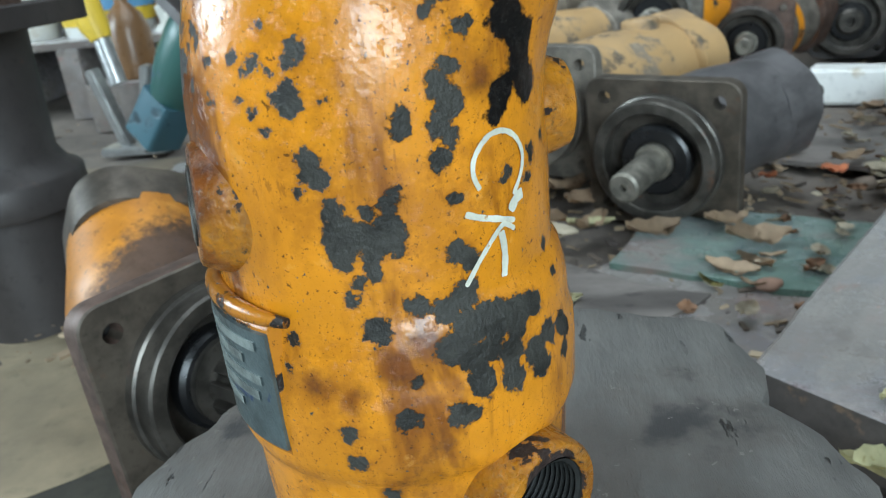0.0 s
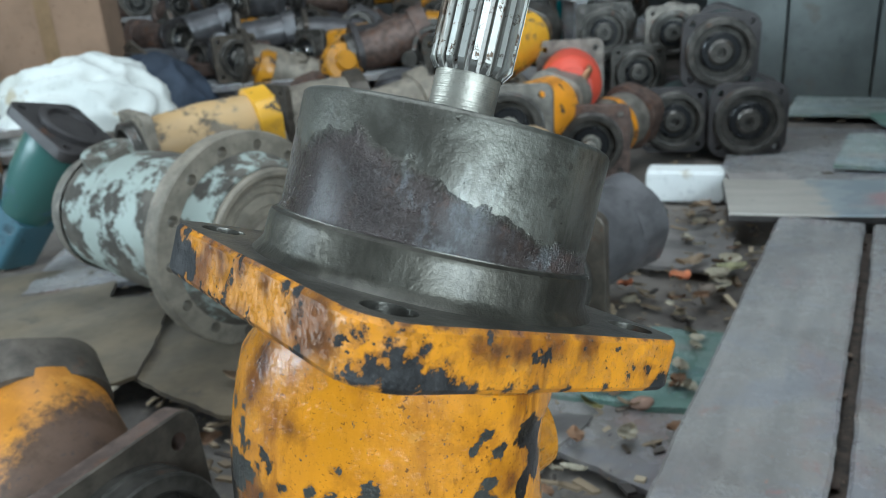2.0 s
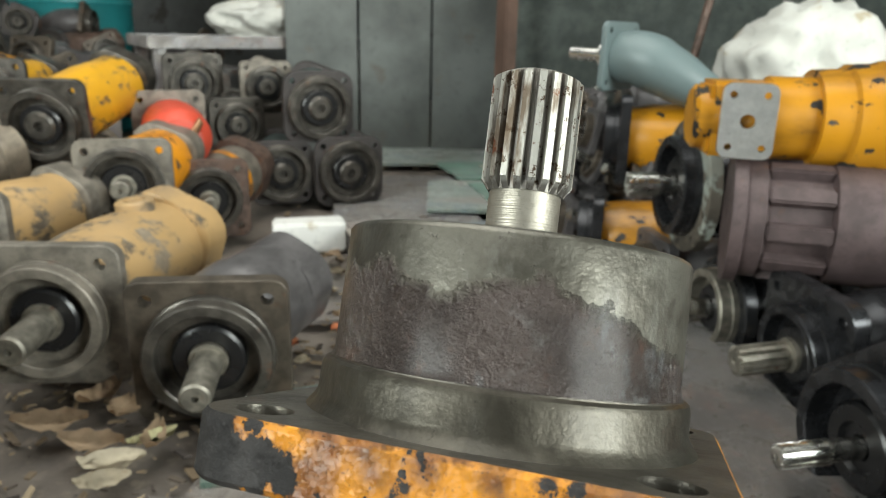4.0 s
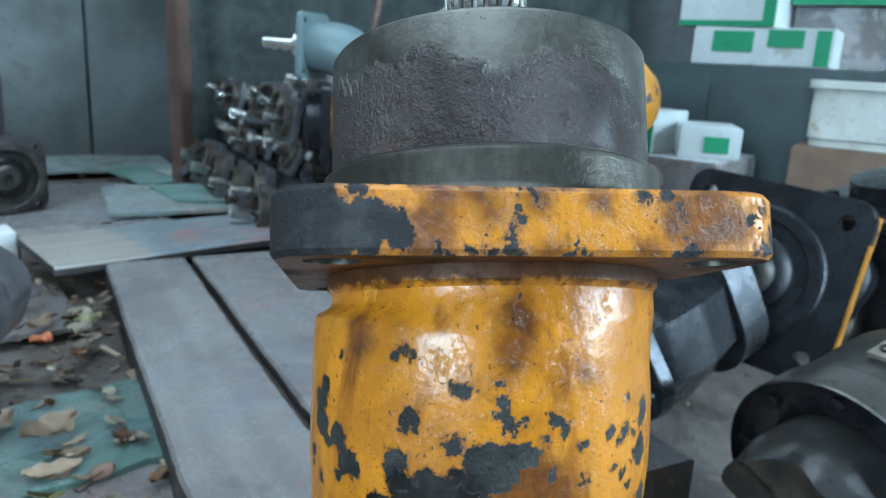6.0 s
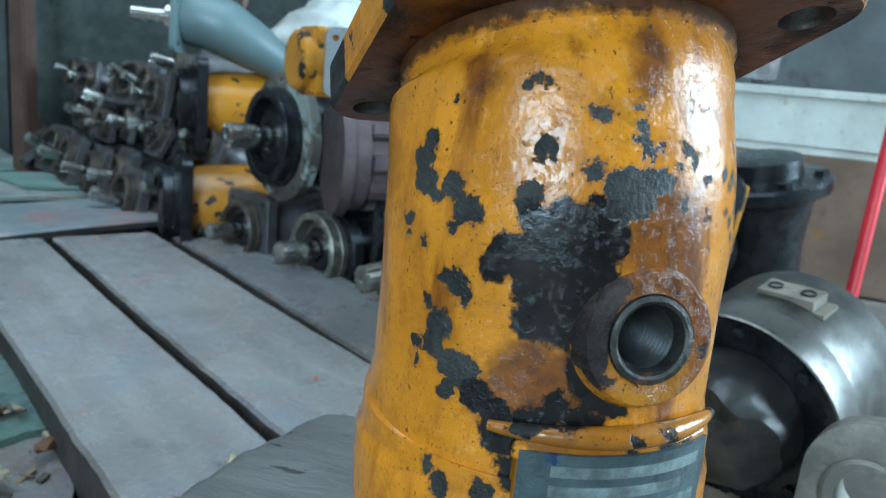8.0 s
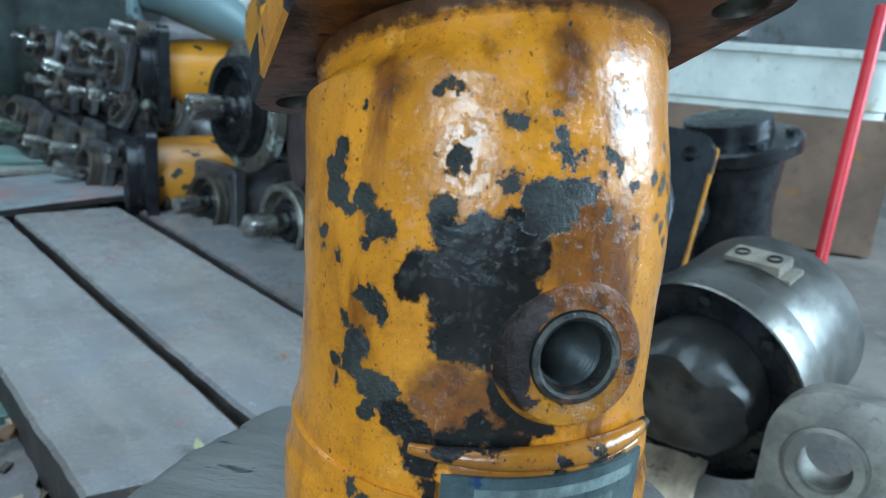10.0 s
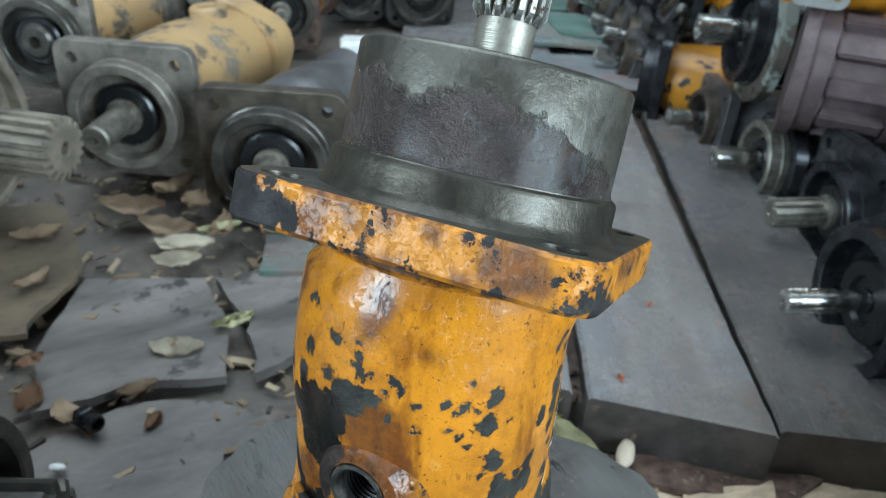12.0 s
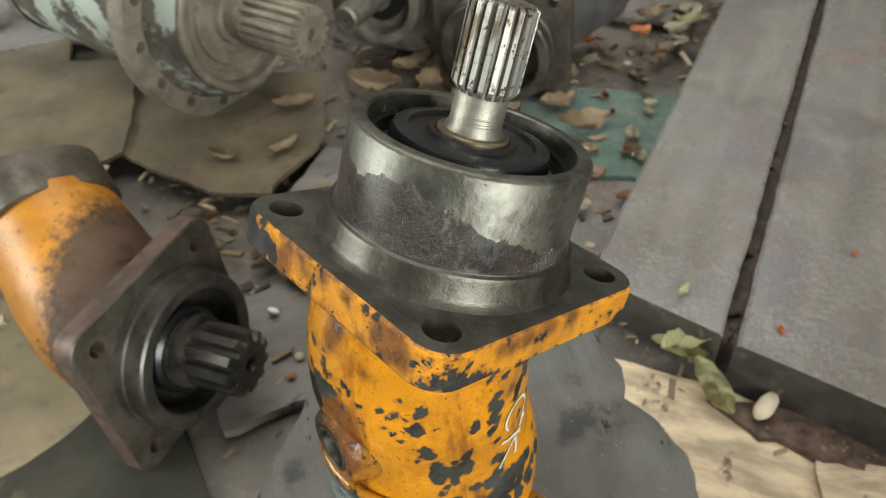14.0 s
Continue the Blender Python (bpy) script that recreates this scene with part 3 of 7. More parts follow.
build_floor()
# the pale upper walls, north and east, are unseen reflectors added here
slab_box("wall_north", "dark sheet metal back wall", "wall", -3.3, 3.7, 5.0, 5.1, -0.05, 1.2, DARKWALL)
slab_box("wall_north_high", "unseen pale upper wall added to reflect light onto the planks", "wall", -3.3, 3.7, 5.0, 5.1, 1.2, 2.8, BOUNCEPALE)
slab_box("wall_east", "dark sheet metal side wall", "wall", 3.6, 3.7, -3.0, 5.0, -0.05, 1.2, DARKWALL)
slab_box("wall_east_high", "unseen pale upper wall added to reflect light onto the planks", "wall", 3.6, 3.7, -3.0, 5.0, 1.2, 2.8, BOUNCEPALE)
slab_box("ceiling", "dark workshop ceiling with a roof light", "ceiling", -3.3, 3.7, 2.6, 5.1, 2.8, 2.9, DARKWALL)
slab_box("ceiling_south", "dark workshop ceiling", "ceiling", -3.3, 3.7, -3.1, -0.3, 2.8, 2.9, DARKWALL)
slab_box("ceiling_west", "dark workshop ceiling", "ceiling", -3.3, -1.0, -0.3, 2.6, 2.8, 2.9, DARKWALL)
slab_box("ceiling_east", "dark workshop ceiling", "ceiling", 1.6, 3.7, -0.3, 2.6, 2.8, 2.9, DARKWALL)
slab_box("wall_west_low", "grey wall under a window", "wall", -3.3, -3.2, -3.0, 5.0, -0.05, 0.7, DARKWALL)
slab_box("wall_west_high", "grey wall over a window", "wall", -3.3, -3.2, -3.0, 5.0, 2.3, 2.8, DARKWALL)
slab_box("wall_west_a", "grey wall beside a window", "wall", -3.3, -3.2, 2.0, 5.0, 0.7, 2.3, DARKWALL)
slab_box("wall_west_b", "grey wall beside a window", "wall", -3.3, -3.2, -3.0, -0.8, 0.7, 2.3, DARKWALL)
slab_box("wall_south_a", "wall beside the open shop front", "wall", -3.3, 0.1, -3.1, -3.0, -0.05, 2.8, DARKWALL)
slab_box("wall_south_b", "wall beside the open shop front", "wall", 2.4, 3.7, -3.1, -3.0, -0.05, 2.8, DARKWALL)
slab_box("ground", "grey yard outside the shop front", "ground", -40, 40, -60, -3.0, -0.09, -0.04, plain_mat("yard", (0.22, 0.21, 0.20), 0.8, 2, 0.2))


# sawn board edges, their shade put into the near-black colour
SHADEDEDGE = plain_mat("shade_dark_sawn_edge", (0.045, 0.038, 0.034), 0.6, 30, 0.4, spots=(0.11, 0.075, 0.05))


def board(name, label, p0, p1, width, z0, z1, material, category="board", seed=0, cut=0.0, group="boards on the floor"):
    """A board from p0 to p1 (its middle line), with worn edges and a slight warp."""
    rnd = random.Random(seed)
    a, b = Vector((*p0, 0)), Vector((*p1, 0))
    d = (b - a)
    length = d.length
    bm = bmesh.new()
    n = max(4, int(length / 0.018))
    loops = []
    for i in range(n + 1):
        s = i / n
        e = 1 if 0 < i < n else 0
        c = 0.004
        w0 = -width / 2 + 0.0018 * noise.noise((s * length * 9, seed, 0)) + rnd.uniform(-1, 1) * 0.0008
        w1 = width / 2 + 0.0018 * noise.noise((s * length * 9, seed, 7)) + rnd.uniform(-1, 1) * 0.0008
        dz = 0.0015 * math.sin(s * 7 + seed)
        x0 = s * length
        k0 = x0 - cut * 0.5 if i == 0 else x0
        prof = ((w0, z0), (w0, z1 - c), (w0 + c, z1), (w1 - c, z1), (w1, z1 - c), (w1, z0))
        loops.append([bm.verts.new((x0 + (cut * (y / width) if i == 0 else 0), y, z + dz)) for y, z in prof])
    for p, q in zip(loops, loops[1:]):
        for i in range(6):
            j = (i + 1) % 6
            bm.faces.new((p[i], p[j], q[j], q[i]))
    bm.faces.new(loops[0])
    bm.faces.new(loops[-1])
    me = finish(bm, 30)
    me.materials.append(material)
    me.materials.append(SHADEDEDGE)
    # side and end faces take the colour with painted shade
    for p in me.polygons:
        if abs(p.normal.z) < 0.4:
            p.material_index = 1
    ob = new(name, me)
    ob.matrix_world = Matrix.Translation(a) @ pose(0, 0, 0, 0, 0, math.degrees(math.atan2(d.y, d.x)))
    return tagged(ob, label, category, group)


def smear_mat():
    """Pale wood, painted blue over its middle, with a red smear."""
    n = Nodes("paint_smeared_plank")
    x = n.math('ADD', n.axis(0), n.math('MULTIPLY', n.math('SUBTRACT', n.noise(22, 6, 0.7), 0.5), 0.16))
    g = n.noise(12, 6, 0.7, stretch=(0.4, 3, 1))
    col = n.mix(n.step(g, 0.3, 0.7), (0.30, 0.27, 0.23), (0.42, 0.38, 0.33))
    col = n.mix(n.math('MULTIPLY', n.step(x, 0.17, 0.20), 0.85), col, n.mix(n.step(n.noise(16, 5, 0.7), 0.4, 0.6), (0.17, 0.21, 0.23), (0.26, 0.29, 0.30)))
    red = n.math('MULTIPLY', n.step(n.noise(9, 6, 0.7, stretch=(0.6, 2, 1)), 0.50, 0.62), n.step(x, 0.22, 0.30))
    col = n.mix(n.math('MULTIPLY', red, 0.6), col, (0.36, 0.17, 0.15))
    col = n.mix(n.step(n.noise(70, 4, 0.7), 0.66, 0.70), col, (0.06, 0.05, 0.045))
    n.put("Base Color", col)
    n.put("Roughness", 0.5)
    n.bump(n.math('ADD', g, n.noise(140, 3, 0.7)), 0.4, 0.002)
    return n.mat


SMEARBOARD = smear_mat()
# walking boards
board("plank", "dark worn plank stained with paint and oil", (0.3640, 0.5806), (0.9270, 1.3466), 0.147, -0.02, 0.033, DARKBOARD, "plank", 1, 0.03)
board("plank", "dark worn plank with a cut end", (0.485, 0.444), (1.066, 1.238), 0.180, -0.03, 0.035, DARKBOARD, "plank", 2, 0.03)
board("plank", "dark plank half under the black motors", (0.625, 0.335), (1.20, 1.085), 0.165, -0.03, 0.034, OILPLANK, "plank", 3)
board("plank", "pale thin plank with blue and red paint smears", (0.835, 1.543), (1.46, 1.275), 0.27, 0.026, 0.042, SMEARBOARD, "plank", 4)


# ---- the orange motor on the block ----
from mathutils.bvhtree import BVHTree
def wood_block_mat():
    n = Nodes("dark_oily_wood")
    g = n.noise(14, 7, 0.7, stretch=(3, 0.9, 1))
    a = n.noise(18, 5, 0.6)
    col = n.mix(n.step(g, 0.3, 0.7), (0.082, 0.079, 0.073), (0.122, 0.116, 0.106))
    col = n.mix(n.math('MULTIPLY', n.step(n.noise(9, 6, 0.7), 0.48, 0.62), 0.5), col, (0.075, 0.062, 0.052))
    col = n.mix(n.step(a, 0.60, 0.70), col, (0.035, 0.033, 0.032))
    col = n.mix(n.step(n.noise(140, 4, 0.7), 0.64, 0.70), col, (0.16, 0.15, 0.135))
    crack = n.step(n.noise(24, 6, 0.7, stretch=(4, 0.8, 1)), 0.64, 0.70)
    col = n.mix(n.math('MULTIPLY', crack, 0.7), col, (0.012, 0.011, 0.010))
    n.put("Base Color", col)
    n.put("Roughness", n.math('ADD', 0.42, n.math('MULTIPLY', a, 0.25)))
    n.bump(n.math('SUBTRACT', g, n.math('MULTIPLY', crack, 2.0)), 0.8, 0.004)
    return n.mat


def build_block():
    """A chopped log that serves as a stand, with a worn rim."""
    bm = bmesh.new()
    # the rim's distance from the middle at each azimuth, with a chopped notch
    shape = [(0, 0.128), (8, 0.121), (15, 0.114), (21, 0.126), (31, 0.133), (43, 0.147), (55, 0.135), (65, 0.130), (88, 0.124), (110, 0.131), (130, 0.138), (151, 0.131), (161, 0.132), (173, 0.137), (187, 0.150), (220, 0.146), (270, 0.140), (320, 0.141), (338, 0.140), (350, 0.136), (360, 0.128)]

    def rim(deg):
        return next(r0 + (r1 - r0) * (deg - d0) / (d1 - d0) for (d0, r0), (d1, r1) in zip(shape, shape[1:]) if d0 <= deg <= d1)
    seg, cx, cy = 144, 0.130, 0.345
    loops = []
    for z, s in ((-0.04, 1.0), (0.05, 0.99), (0.12, 1.0), (0.176, 1.0), (0.184, 0.985), (0.186, 0.94)):
        ring = []
        for i in range(seg):
            a = 2 * math.pi * i / seg
            u = Vector((math.cos(a), math.sin(a)))
            rad = rim(math.degrees(a)) + 0.002 * noise.noise((u.x * 5, u.y * 5, 0.3)) + 0.0025 * noise.noise((u.x * 14, u.y * 14, z * 3))
            ring.append(bm.verts.new((cx + rad * s * u.x, cy + rad * s * u.y, z)))
        loops.append(ring)
    for a, b in zip(loops, loops[1:]):
        for i in range(seg):
            j = (i + 1) % seg
            bm.faces.new((a[i], a[j], b[j], b[i]))
    top = loops[-1]
    prev = top
    for s in (0.8, 0.55, 0.3, 0.1):
        ring = []
        for v in top:
            x, y = cx + (v.co.x - cx) * s, cy + (v.co.y - cy) * s
            ring.append(bm.verts.new((x, y, 0.186 + 0.0025 * noise.noise((x * 30, y * 30, 1)))))
        for i in range(seg):
            j = (i + 1) % seg
            bm.faces.new((prev[i], prev[j], ring[j], ring[i]))
        prev = ring
    bm.faces.new(prev)
    me = finish(bm, 50)
    me.materials.append(wood_block_mat())
    tagged(new("wooden_block", me), "dark oily chopped log used as a stand", "wooden block")


build_block()

BASE = Vector((0.100, 0.323, 0.186))
FC = Vector((0.1165, 0.3265, 0.395))
FN = Vector((0.306, 0.206, 0.929)).normalized()
FX = Vector((0.053, -0.083, 0.001))
FX = (FX - FN * FX.dot(FN)).normalized()
FY = FN.cross(FX)
# the flange's own frame, seen from the motor's base
FLANGE = Matrix.Translation(FC - BASE) @ Matrix((FX, FY, FN)).transposed().to_4x4()


def at(x, y, z):
    return tuple(Vector((x, y, z)) - BASE)


# the body's section: height, middle, radius, in millimetres over the base
SECTION = [(193.7, 11.4, 0.1, 49.4), (177.7, 4.6, -0.6, 51.5), (161.8, 0.7, -3.0, 51.9), (145.8, -0.9, -4.0, 52.3), (129.9, -0.3, -4.0, 52.1), (113.9, -0.5, -4.0, 52.2), (101.0, -0.6, -4.0, 52.4),
           (94.0, 0.4, -4.0, 54.0), (90.0, 0.8, -4.0, 55.2), (80.5, 1.0, -4.0, 55.6), (77.5, 1.0, -4.0, 56.9), (70.0, 1.0, -4.0, 57.2), (55.0, 1.0, -4.0, 56.8), (51.0, 1.0, -4.0, 55.6), (48.0, 1.0, -4.0, 53.6), (20.0, 1.0, -4.0, 52.6), (4.0, 1.0, -4.0, 52.0), (0.0, 1.0, -4.0, 50.5)]


def body_shell():
    """The cast body: leaves the flange along its axis, then stands upright on a wider foot."""
    ax = -(FLANGE.to_3x3() @ Vector((0, 0, 1)))
    p0 = FLANGE @ Vector((0, 0, -0.0165))
    st = [(p0, ax, 0.0512), (p0 + ax * 0.0040, ax, 0.0510), (p0 + ax * 0.0058, ax, 0.0496), (p0 + ax * 0.0085, ax, 0.0497)]
    rows = [(Vector((x, y, z)) * 0.001, r * 0.001) for z, x, y, r in SECTION]
    for k in range(1, len(rows)):
        (c, r), (before, _), (after, _) = rows[k], rows[k - 1], rows[min(k + 1, len(rows) - 1)]
        st.append((c, (after - before).normalized() if k < len(rows) - 1 else Vector((0, 0, -1)), r))
    fine = [st[0]]
    for (c0, d0, r0), (c1, d1, r1) in zip(st, st[1:]):
        k = max(1, round((c1 - c0).length / 0.0022))
        arm = (c1 - c0).length / 3
        for i in range(1, k + 1):
            t = i / k
            u = 1 - t
            c = c0 * u ** 3 + (c0 + d0 * arm) * 3 * u * u * t + (c1 - d1 * arm) * 3 * u * t * t + c1 * t ** 3
            fine.append((c, d0.lerp(d1, t), r0 + (r1 - r0) * t))
    return sweep(fine, 120)


SHELL = body_shell()
SKIN = BVHTree.FromBMesh(SHELL)


def on_skin(azimuth, z, lift=0.0):
    """A place on the body's skin at an azimuth (degrees) and height (millimetres)."""
    d = Vector((math.cos(radians(azimuth)), math.sin(radians(azimuth)), 0))
    mid = next((Vector((x, y, z)) for z1, x, y, r in SECTION if z >= z1), Vector((1, -4, z))) * 0.001
    hit = SKIN.ray_cast(mid + d * 0.2, -d, 0.3)[0]
    return hit + d * lift


def spots(rows):
    return [(tuple(on_skin(a, z)), r * 0.001) for a, z, r in rows]


# bare patches, oily crust and rust stains: azimuth, height and radius in millimetres
FRONT_CHIPS = [(307, 171.4, 2.5), (302, 163.1, 1.9), (301, 158.7, 2.7), (304, 154.4, 3.3), (300, 149.8, 2.5), (303, 146.5, 1.9), (299, 141.5, 2.5), (297, 138.4, 1.4), (290, 152.2, 2.7), (288, 149.5, 1.9), (243, 169.1, 1.7), (251, 168.4, 1.1), (255, 165.8, 1.0), (263, 170.3, 2.2), (261, 167.7, 1.4), (260, 162.0, 1.9), (261, 158.8, 2.7), (258, 159.5, 1.4), (260, 155.6, 1.1), (246, 159.6, 1.1), (223, 161.2, 1.1), (220, 170.5, 0.8), (270, 158.3, 0.9), (263, 144.8, 2.2), (264, 141.2, 2.8), (265, 139.0, 1.4), (259, 136.9, 1.1), (253, 152.1, 0.8), (297, 178.5, 1.8), (298, 175.5, 1.4)]
MIDDLE_CHIPS = [(268, 131.5, 2.5), (270, 126.2, 3.0), (268, 121.8, 3.4), (275, 124.5, 3.0), (277, 130.2, 1.7), (283, 132.4, 2.3), (286, 134.9, 1.6), (283, 126.6, 3.4), (284, 121.9, 2.8), (278, 121.1, 3.4), (269, 117.6, 2.3), (277, 115.1, 2.0), (273, 111.4, 1.6), (270, 107.8, 1.6), (303, 130.7, 1.7), (302, 115.5, 2.9), (306, 112.0, 2.5), (321, 133.8, 1.6), (319, 131.2, 1.3), (343, 137.6, 1.3), (334, 135.0, 1.9), (331, 129.5, 1.4), (341, 105.8, 1.3), (340, 97.4, 1.5)]
LOW_CHIPS = [(313, 84.0, 4.0), (322, 80.0, 4.0), (330, 83.0, 3.4), (306, 88.0, 3.6), (338, 82.0, 2.8), (316, 90.0, 3.2), (303, 103.8, 3.7), (296, 101.7, 3.3), (301, 95.9, 4.4), (309, 95.4, 4.8), (295, 90.3, 4.2), (301, 86.5, 3.8), (317, 95.6, 3.8), (324, 93.9, 3.4), (302, 79.1, 3.6), (312, 77.1, 3.7), (324, 75.0, 3.0), (338, 73.9, 2.5), (341, 80.2, 3.2), (275, 99.4, 3.3), (276, 96.8, 2.1), (286, 104.4, 2.0), (289, 102.9, 2.1), (283, 83.7, 1.5), (249, 95.1, 1.4), (246, 87.0, 1.1), (279, 72.5, 2.9), (282, 73.2, 1.6), (294, 71.2, 2.9), (299, 71.0, 1.9), (263, 69.0, 2.1), (264, 59.6, 2.5), (272, 45.5, 2.4)]
WEST_CHIPS = [(144, 171.2, 2.0), (142, 166.6, 3.3), (143, 160.9, 3.6), (148, 158.0, 1.8), (154, 161.0, 2.6), (156, 158.4, 1.7), (160, 155.4, 3.7), (156, 149.8, 1.7), (163, 154.4, 1.7), (137, 149.6, 1.7), (137, 145.9, 1.1), (145, 144.9, 1.2), (155, 137.6, 1.9), (159, 136.2, 2.9), (162, 132.7, 2.3), (177, 187.5, 1.4), (179, 189.6, 0.9), (182, 188.0, 0.7), (156, 182.7, 1.0), (197, 181.8, 1.9), (195, 182.3, 1.1), (181, 173.5, 2.0), (181, 170.2, 1.5)]
SHOULDER_CHIPS = [(195, 168.8, 2.1), (177, 160.5, 2.8), (179, 162.1, 2.1), (176, 158.2, 1.5), (149, 129.1, 1.4), (154, 124.1, 3.6), (152, 117.9, 3.4), (145, 117.0, 2.0), (146, 111.6, 1.1), (158, 114.1, 3.6), (164, 112.7, 3.9), (159, 106.9, 2.4), (169, 107.7, 3.6), (175, 103.2, 4.2), (171, 105.3, 3.3), (157, 84.6, 1.9), (162, 80.4, 2.6), (174, 82.0, 2.8)]
GREY_CHIPS = [(209, 180.3, 1.6), (208, 176.8, 1.6), (210, 174.4, 1.8), (214, 174.9, 0.9), (202, 166.0, 3.2), (207, 166.7, 3.8), (213, 167.8, 2.9), (203, 161.2, 3.7), (209, 161.1, 2.6), (216, 166.6, 1.6), (224, 174.9, 1.7), (226, 172.9, 1.4), (223, 176.1, 0.8), (232, 168.1, 1.3), (233, 158.7, 1.0), (249, 166.4, 1.3), (250, 156.4, 1.0), (253, 175.6, 0.8), (263, 159.5, 1.2), (267, 139.3, 1.4), (207, 184.2, 0.9)]
OIL = [(196, 106.5, 2.2), (199, 104.5, 2.0), (192, 109.5, 1.8), (203, 103.8, 1.6), (180, 156.2, 3.3), (188, 156.3, 4.2), (197, 158.4, 4.0), (173, 147.0, 3.9), (170, 142.8, 2.5), (178, 145.6, 4.4), (185, 149.3, 5.3), (194, 151.4, 5.6), (201, 152.0, 4.0), (181, 138.6, 3.9), (188, 139.5, 5.3), (197, 141.8, 5.6), (183, 129.8, 4.6), (191, 130.8, 4.9), (197, 134.3, 4.9), (195, 125.9, 3.2), (177, 97.7, 3.6), (182, 88.9, 3.7),
       (322, 171.8, 4.1), (329, 166.4, 4.5), (330, 159.6, 4.8), (322, 154.1, 3.2), (334, 153.3, 3.3), (318, 149.1, 1.7), (175, 103.2, 3.6), (169, 107.7, 3.0), (197, 118.0, 3.4), (202, 112.5, 3.4), (208, 109.0, 2.8), (190, 106.0, 2.4), (184, 104.0, 2.2)]
RUST_STAINS = [(196, 112, 4.0), (190, 108, 4.4), (184, 106, 3.6), (200, 106, 3.0), (222, 146, 4.5), (226, 140, 3.6), (219, 160, 4.0), (209, 200, 2.6), (210, 193, 2.9), (211, 189, 2.3), (215, 157, 5.4), (213, 150, 4.4), (221, 153, 3.8), (233, 186, 0.8), (214, 159, 4.9), (220, 154, 5.0), (211, 164, 2.0), (187, 113, 5.0), (178, 113, 3.8), (194, 118, 3.5), (163, 188, 2.4), (160, 192, 2.1), (183, 118, 4.4), (211, 197, 2.4), (314, 159, 2.2), (288, 94, 2.4), (279, 88, 1.6), (255, 83, 1.8), (265, 80, 1.4)]
# the flange's rim: along it, over its top face, radius, in millimetres
RIM_WEST_CHIPS = [(-56.0, -5.8, 5.6), (-55.6, -12.5, 5.6), (-49.2, -9.8, 4.9), (-42.6, -9.2, 4.8), (-37.0, -9.9, 4.3), (-33.5, -12.4, 3.1), (-47.8, -14.7, 3.7), (-41.2, -14.2, 3.1), (-33.8, -7.3, 1.7), (-17.5, -16.1, 1.2), (-12.9, -16.0, 1.6), (-8.3, -15.6, 1.9), (-4.9, -15.6, 1.6), (-4.8, -8.2, 1.1), (-6.9, -10.3, 0.6), (24.8, -1.6, 1.4), (32.0, -1.6, 1.5), (36.5, -15.1, 2.2), (34.3, -16.3, 1.4), (10.4, -16.3, 1.2), (58.0, -14.2, 3.2), (54.8, -16.4, 2.0), (57.7, -4.7, 2.2)]
RIM_WEST_RUST = [(-28.2, -8.0, 1.9), (-28.9, -13.8, 1.9), (-24.0, -2.5, 1.9), (-16.1, -2.4, 1.7), (-12.4, -5.6, 1.2), (-1.1, -2.9, 1.7), (14.2, -3.3, 1.4), (2.2, -16.1, 1.4), (25.8, -15.5, 1.7), (34.7, -5.8, 3.2), (41.9, -5.8, 4.2), (45.8, -9.0, 3.2), (38.7, -12.0, 3.4), (32.5, -8.9, 2.2)]
RIM_SOUTH_CHIPS = [(-61.0, -11.8, 4.6), (-52.6, -13.2, 4.6), (-42.8, -14.7, 4.0), (-35.8, -15.9, 3.4), (-55.9, -6.9, 2.4), (-48.4, -6.4, 1.2), (-49.7, -10.1, 1.7), (-42.2, -11.1, 1.9), (-30.7, -16.0, 2.0), (-8.5, -15.7, 1.7), (4.4, -16.5, 1.6), (22.4, -16.2, 1.3), (-61.0, -15.5, 2.5), (-18.0, -16.1, 1.5), (-28.1, -1.8, 1.1), (40.8, -9.2, 1.2), (56.3, -11.5, 2.0)]
RIM_SOUTH_RUST = [(-25.3, -5.0, 2.0), (-16.3, -4.4, 2.3), (-2.9, -3.2, 1.8), (9.8, -3.0, 2.2), (-30.8, -4.4, 1.7)]


def rim_spots(west, south):
    return [((x * 0.001, -0.064, z * 0.001), r * 0.001) for x, z, r in west] + [((0.064, y * 0.001, z * 0.001), r * 0.001) for y, z, r in south]


# neck: the body colour turns dark brown close under the flange
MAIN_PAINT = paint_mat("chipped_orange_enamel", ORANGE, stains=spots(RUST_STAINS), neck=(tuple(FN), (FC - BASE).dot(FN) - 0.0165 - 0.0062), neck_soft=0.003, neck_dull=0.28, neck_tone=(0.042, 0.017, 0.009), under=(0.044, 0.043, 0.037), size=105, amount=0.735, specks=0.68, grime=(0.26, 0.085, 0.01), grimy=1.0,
                       rough=0.20, random_shift=False, drips=1.0, fleck=0.0050, wobble=0.0085, wobble_size=190, relief=0.6, pits=0.10, grow=0.0013, ring_tone=0.3, blobs=spots(FRONT_CHIPS + MIDDLE_CHIPS + LOW_CHIPS + WEST_CHIPS + SHOULDER_CHIPS + GREY_CHIPS), oil=spots(OIL))
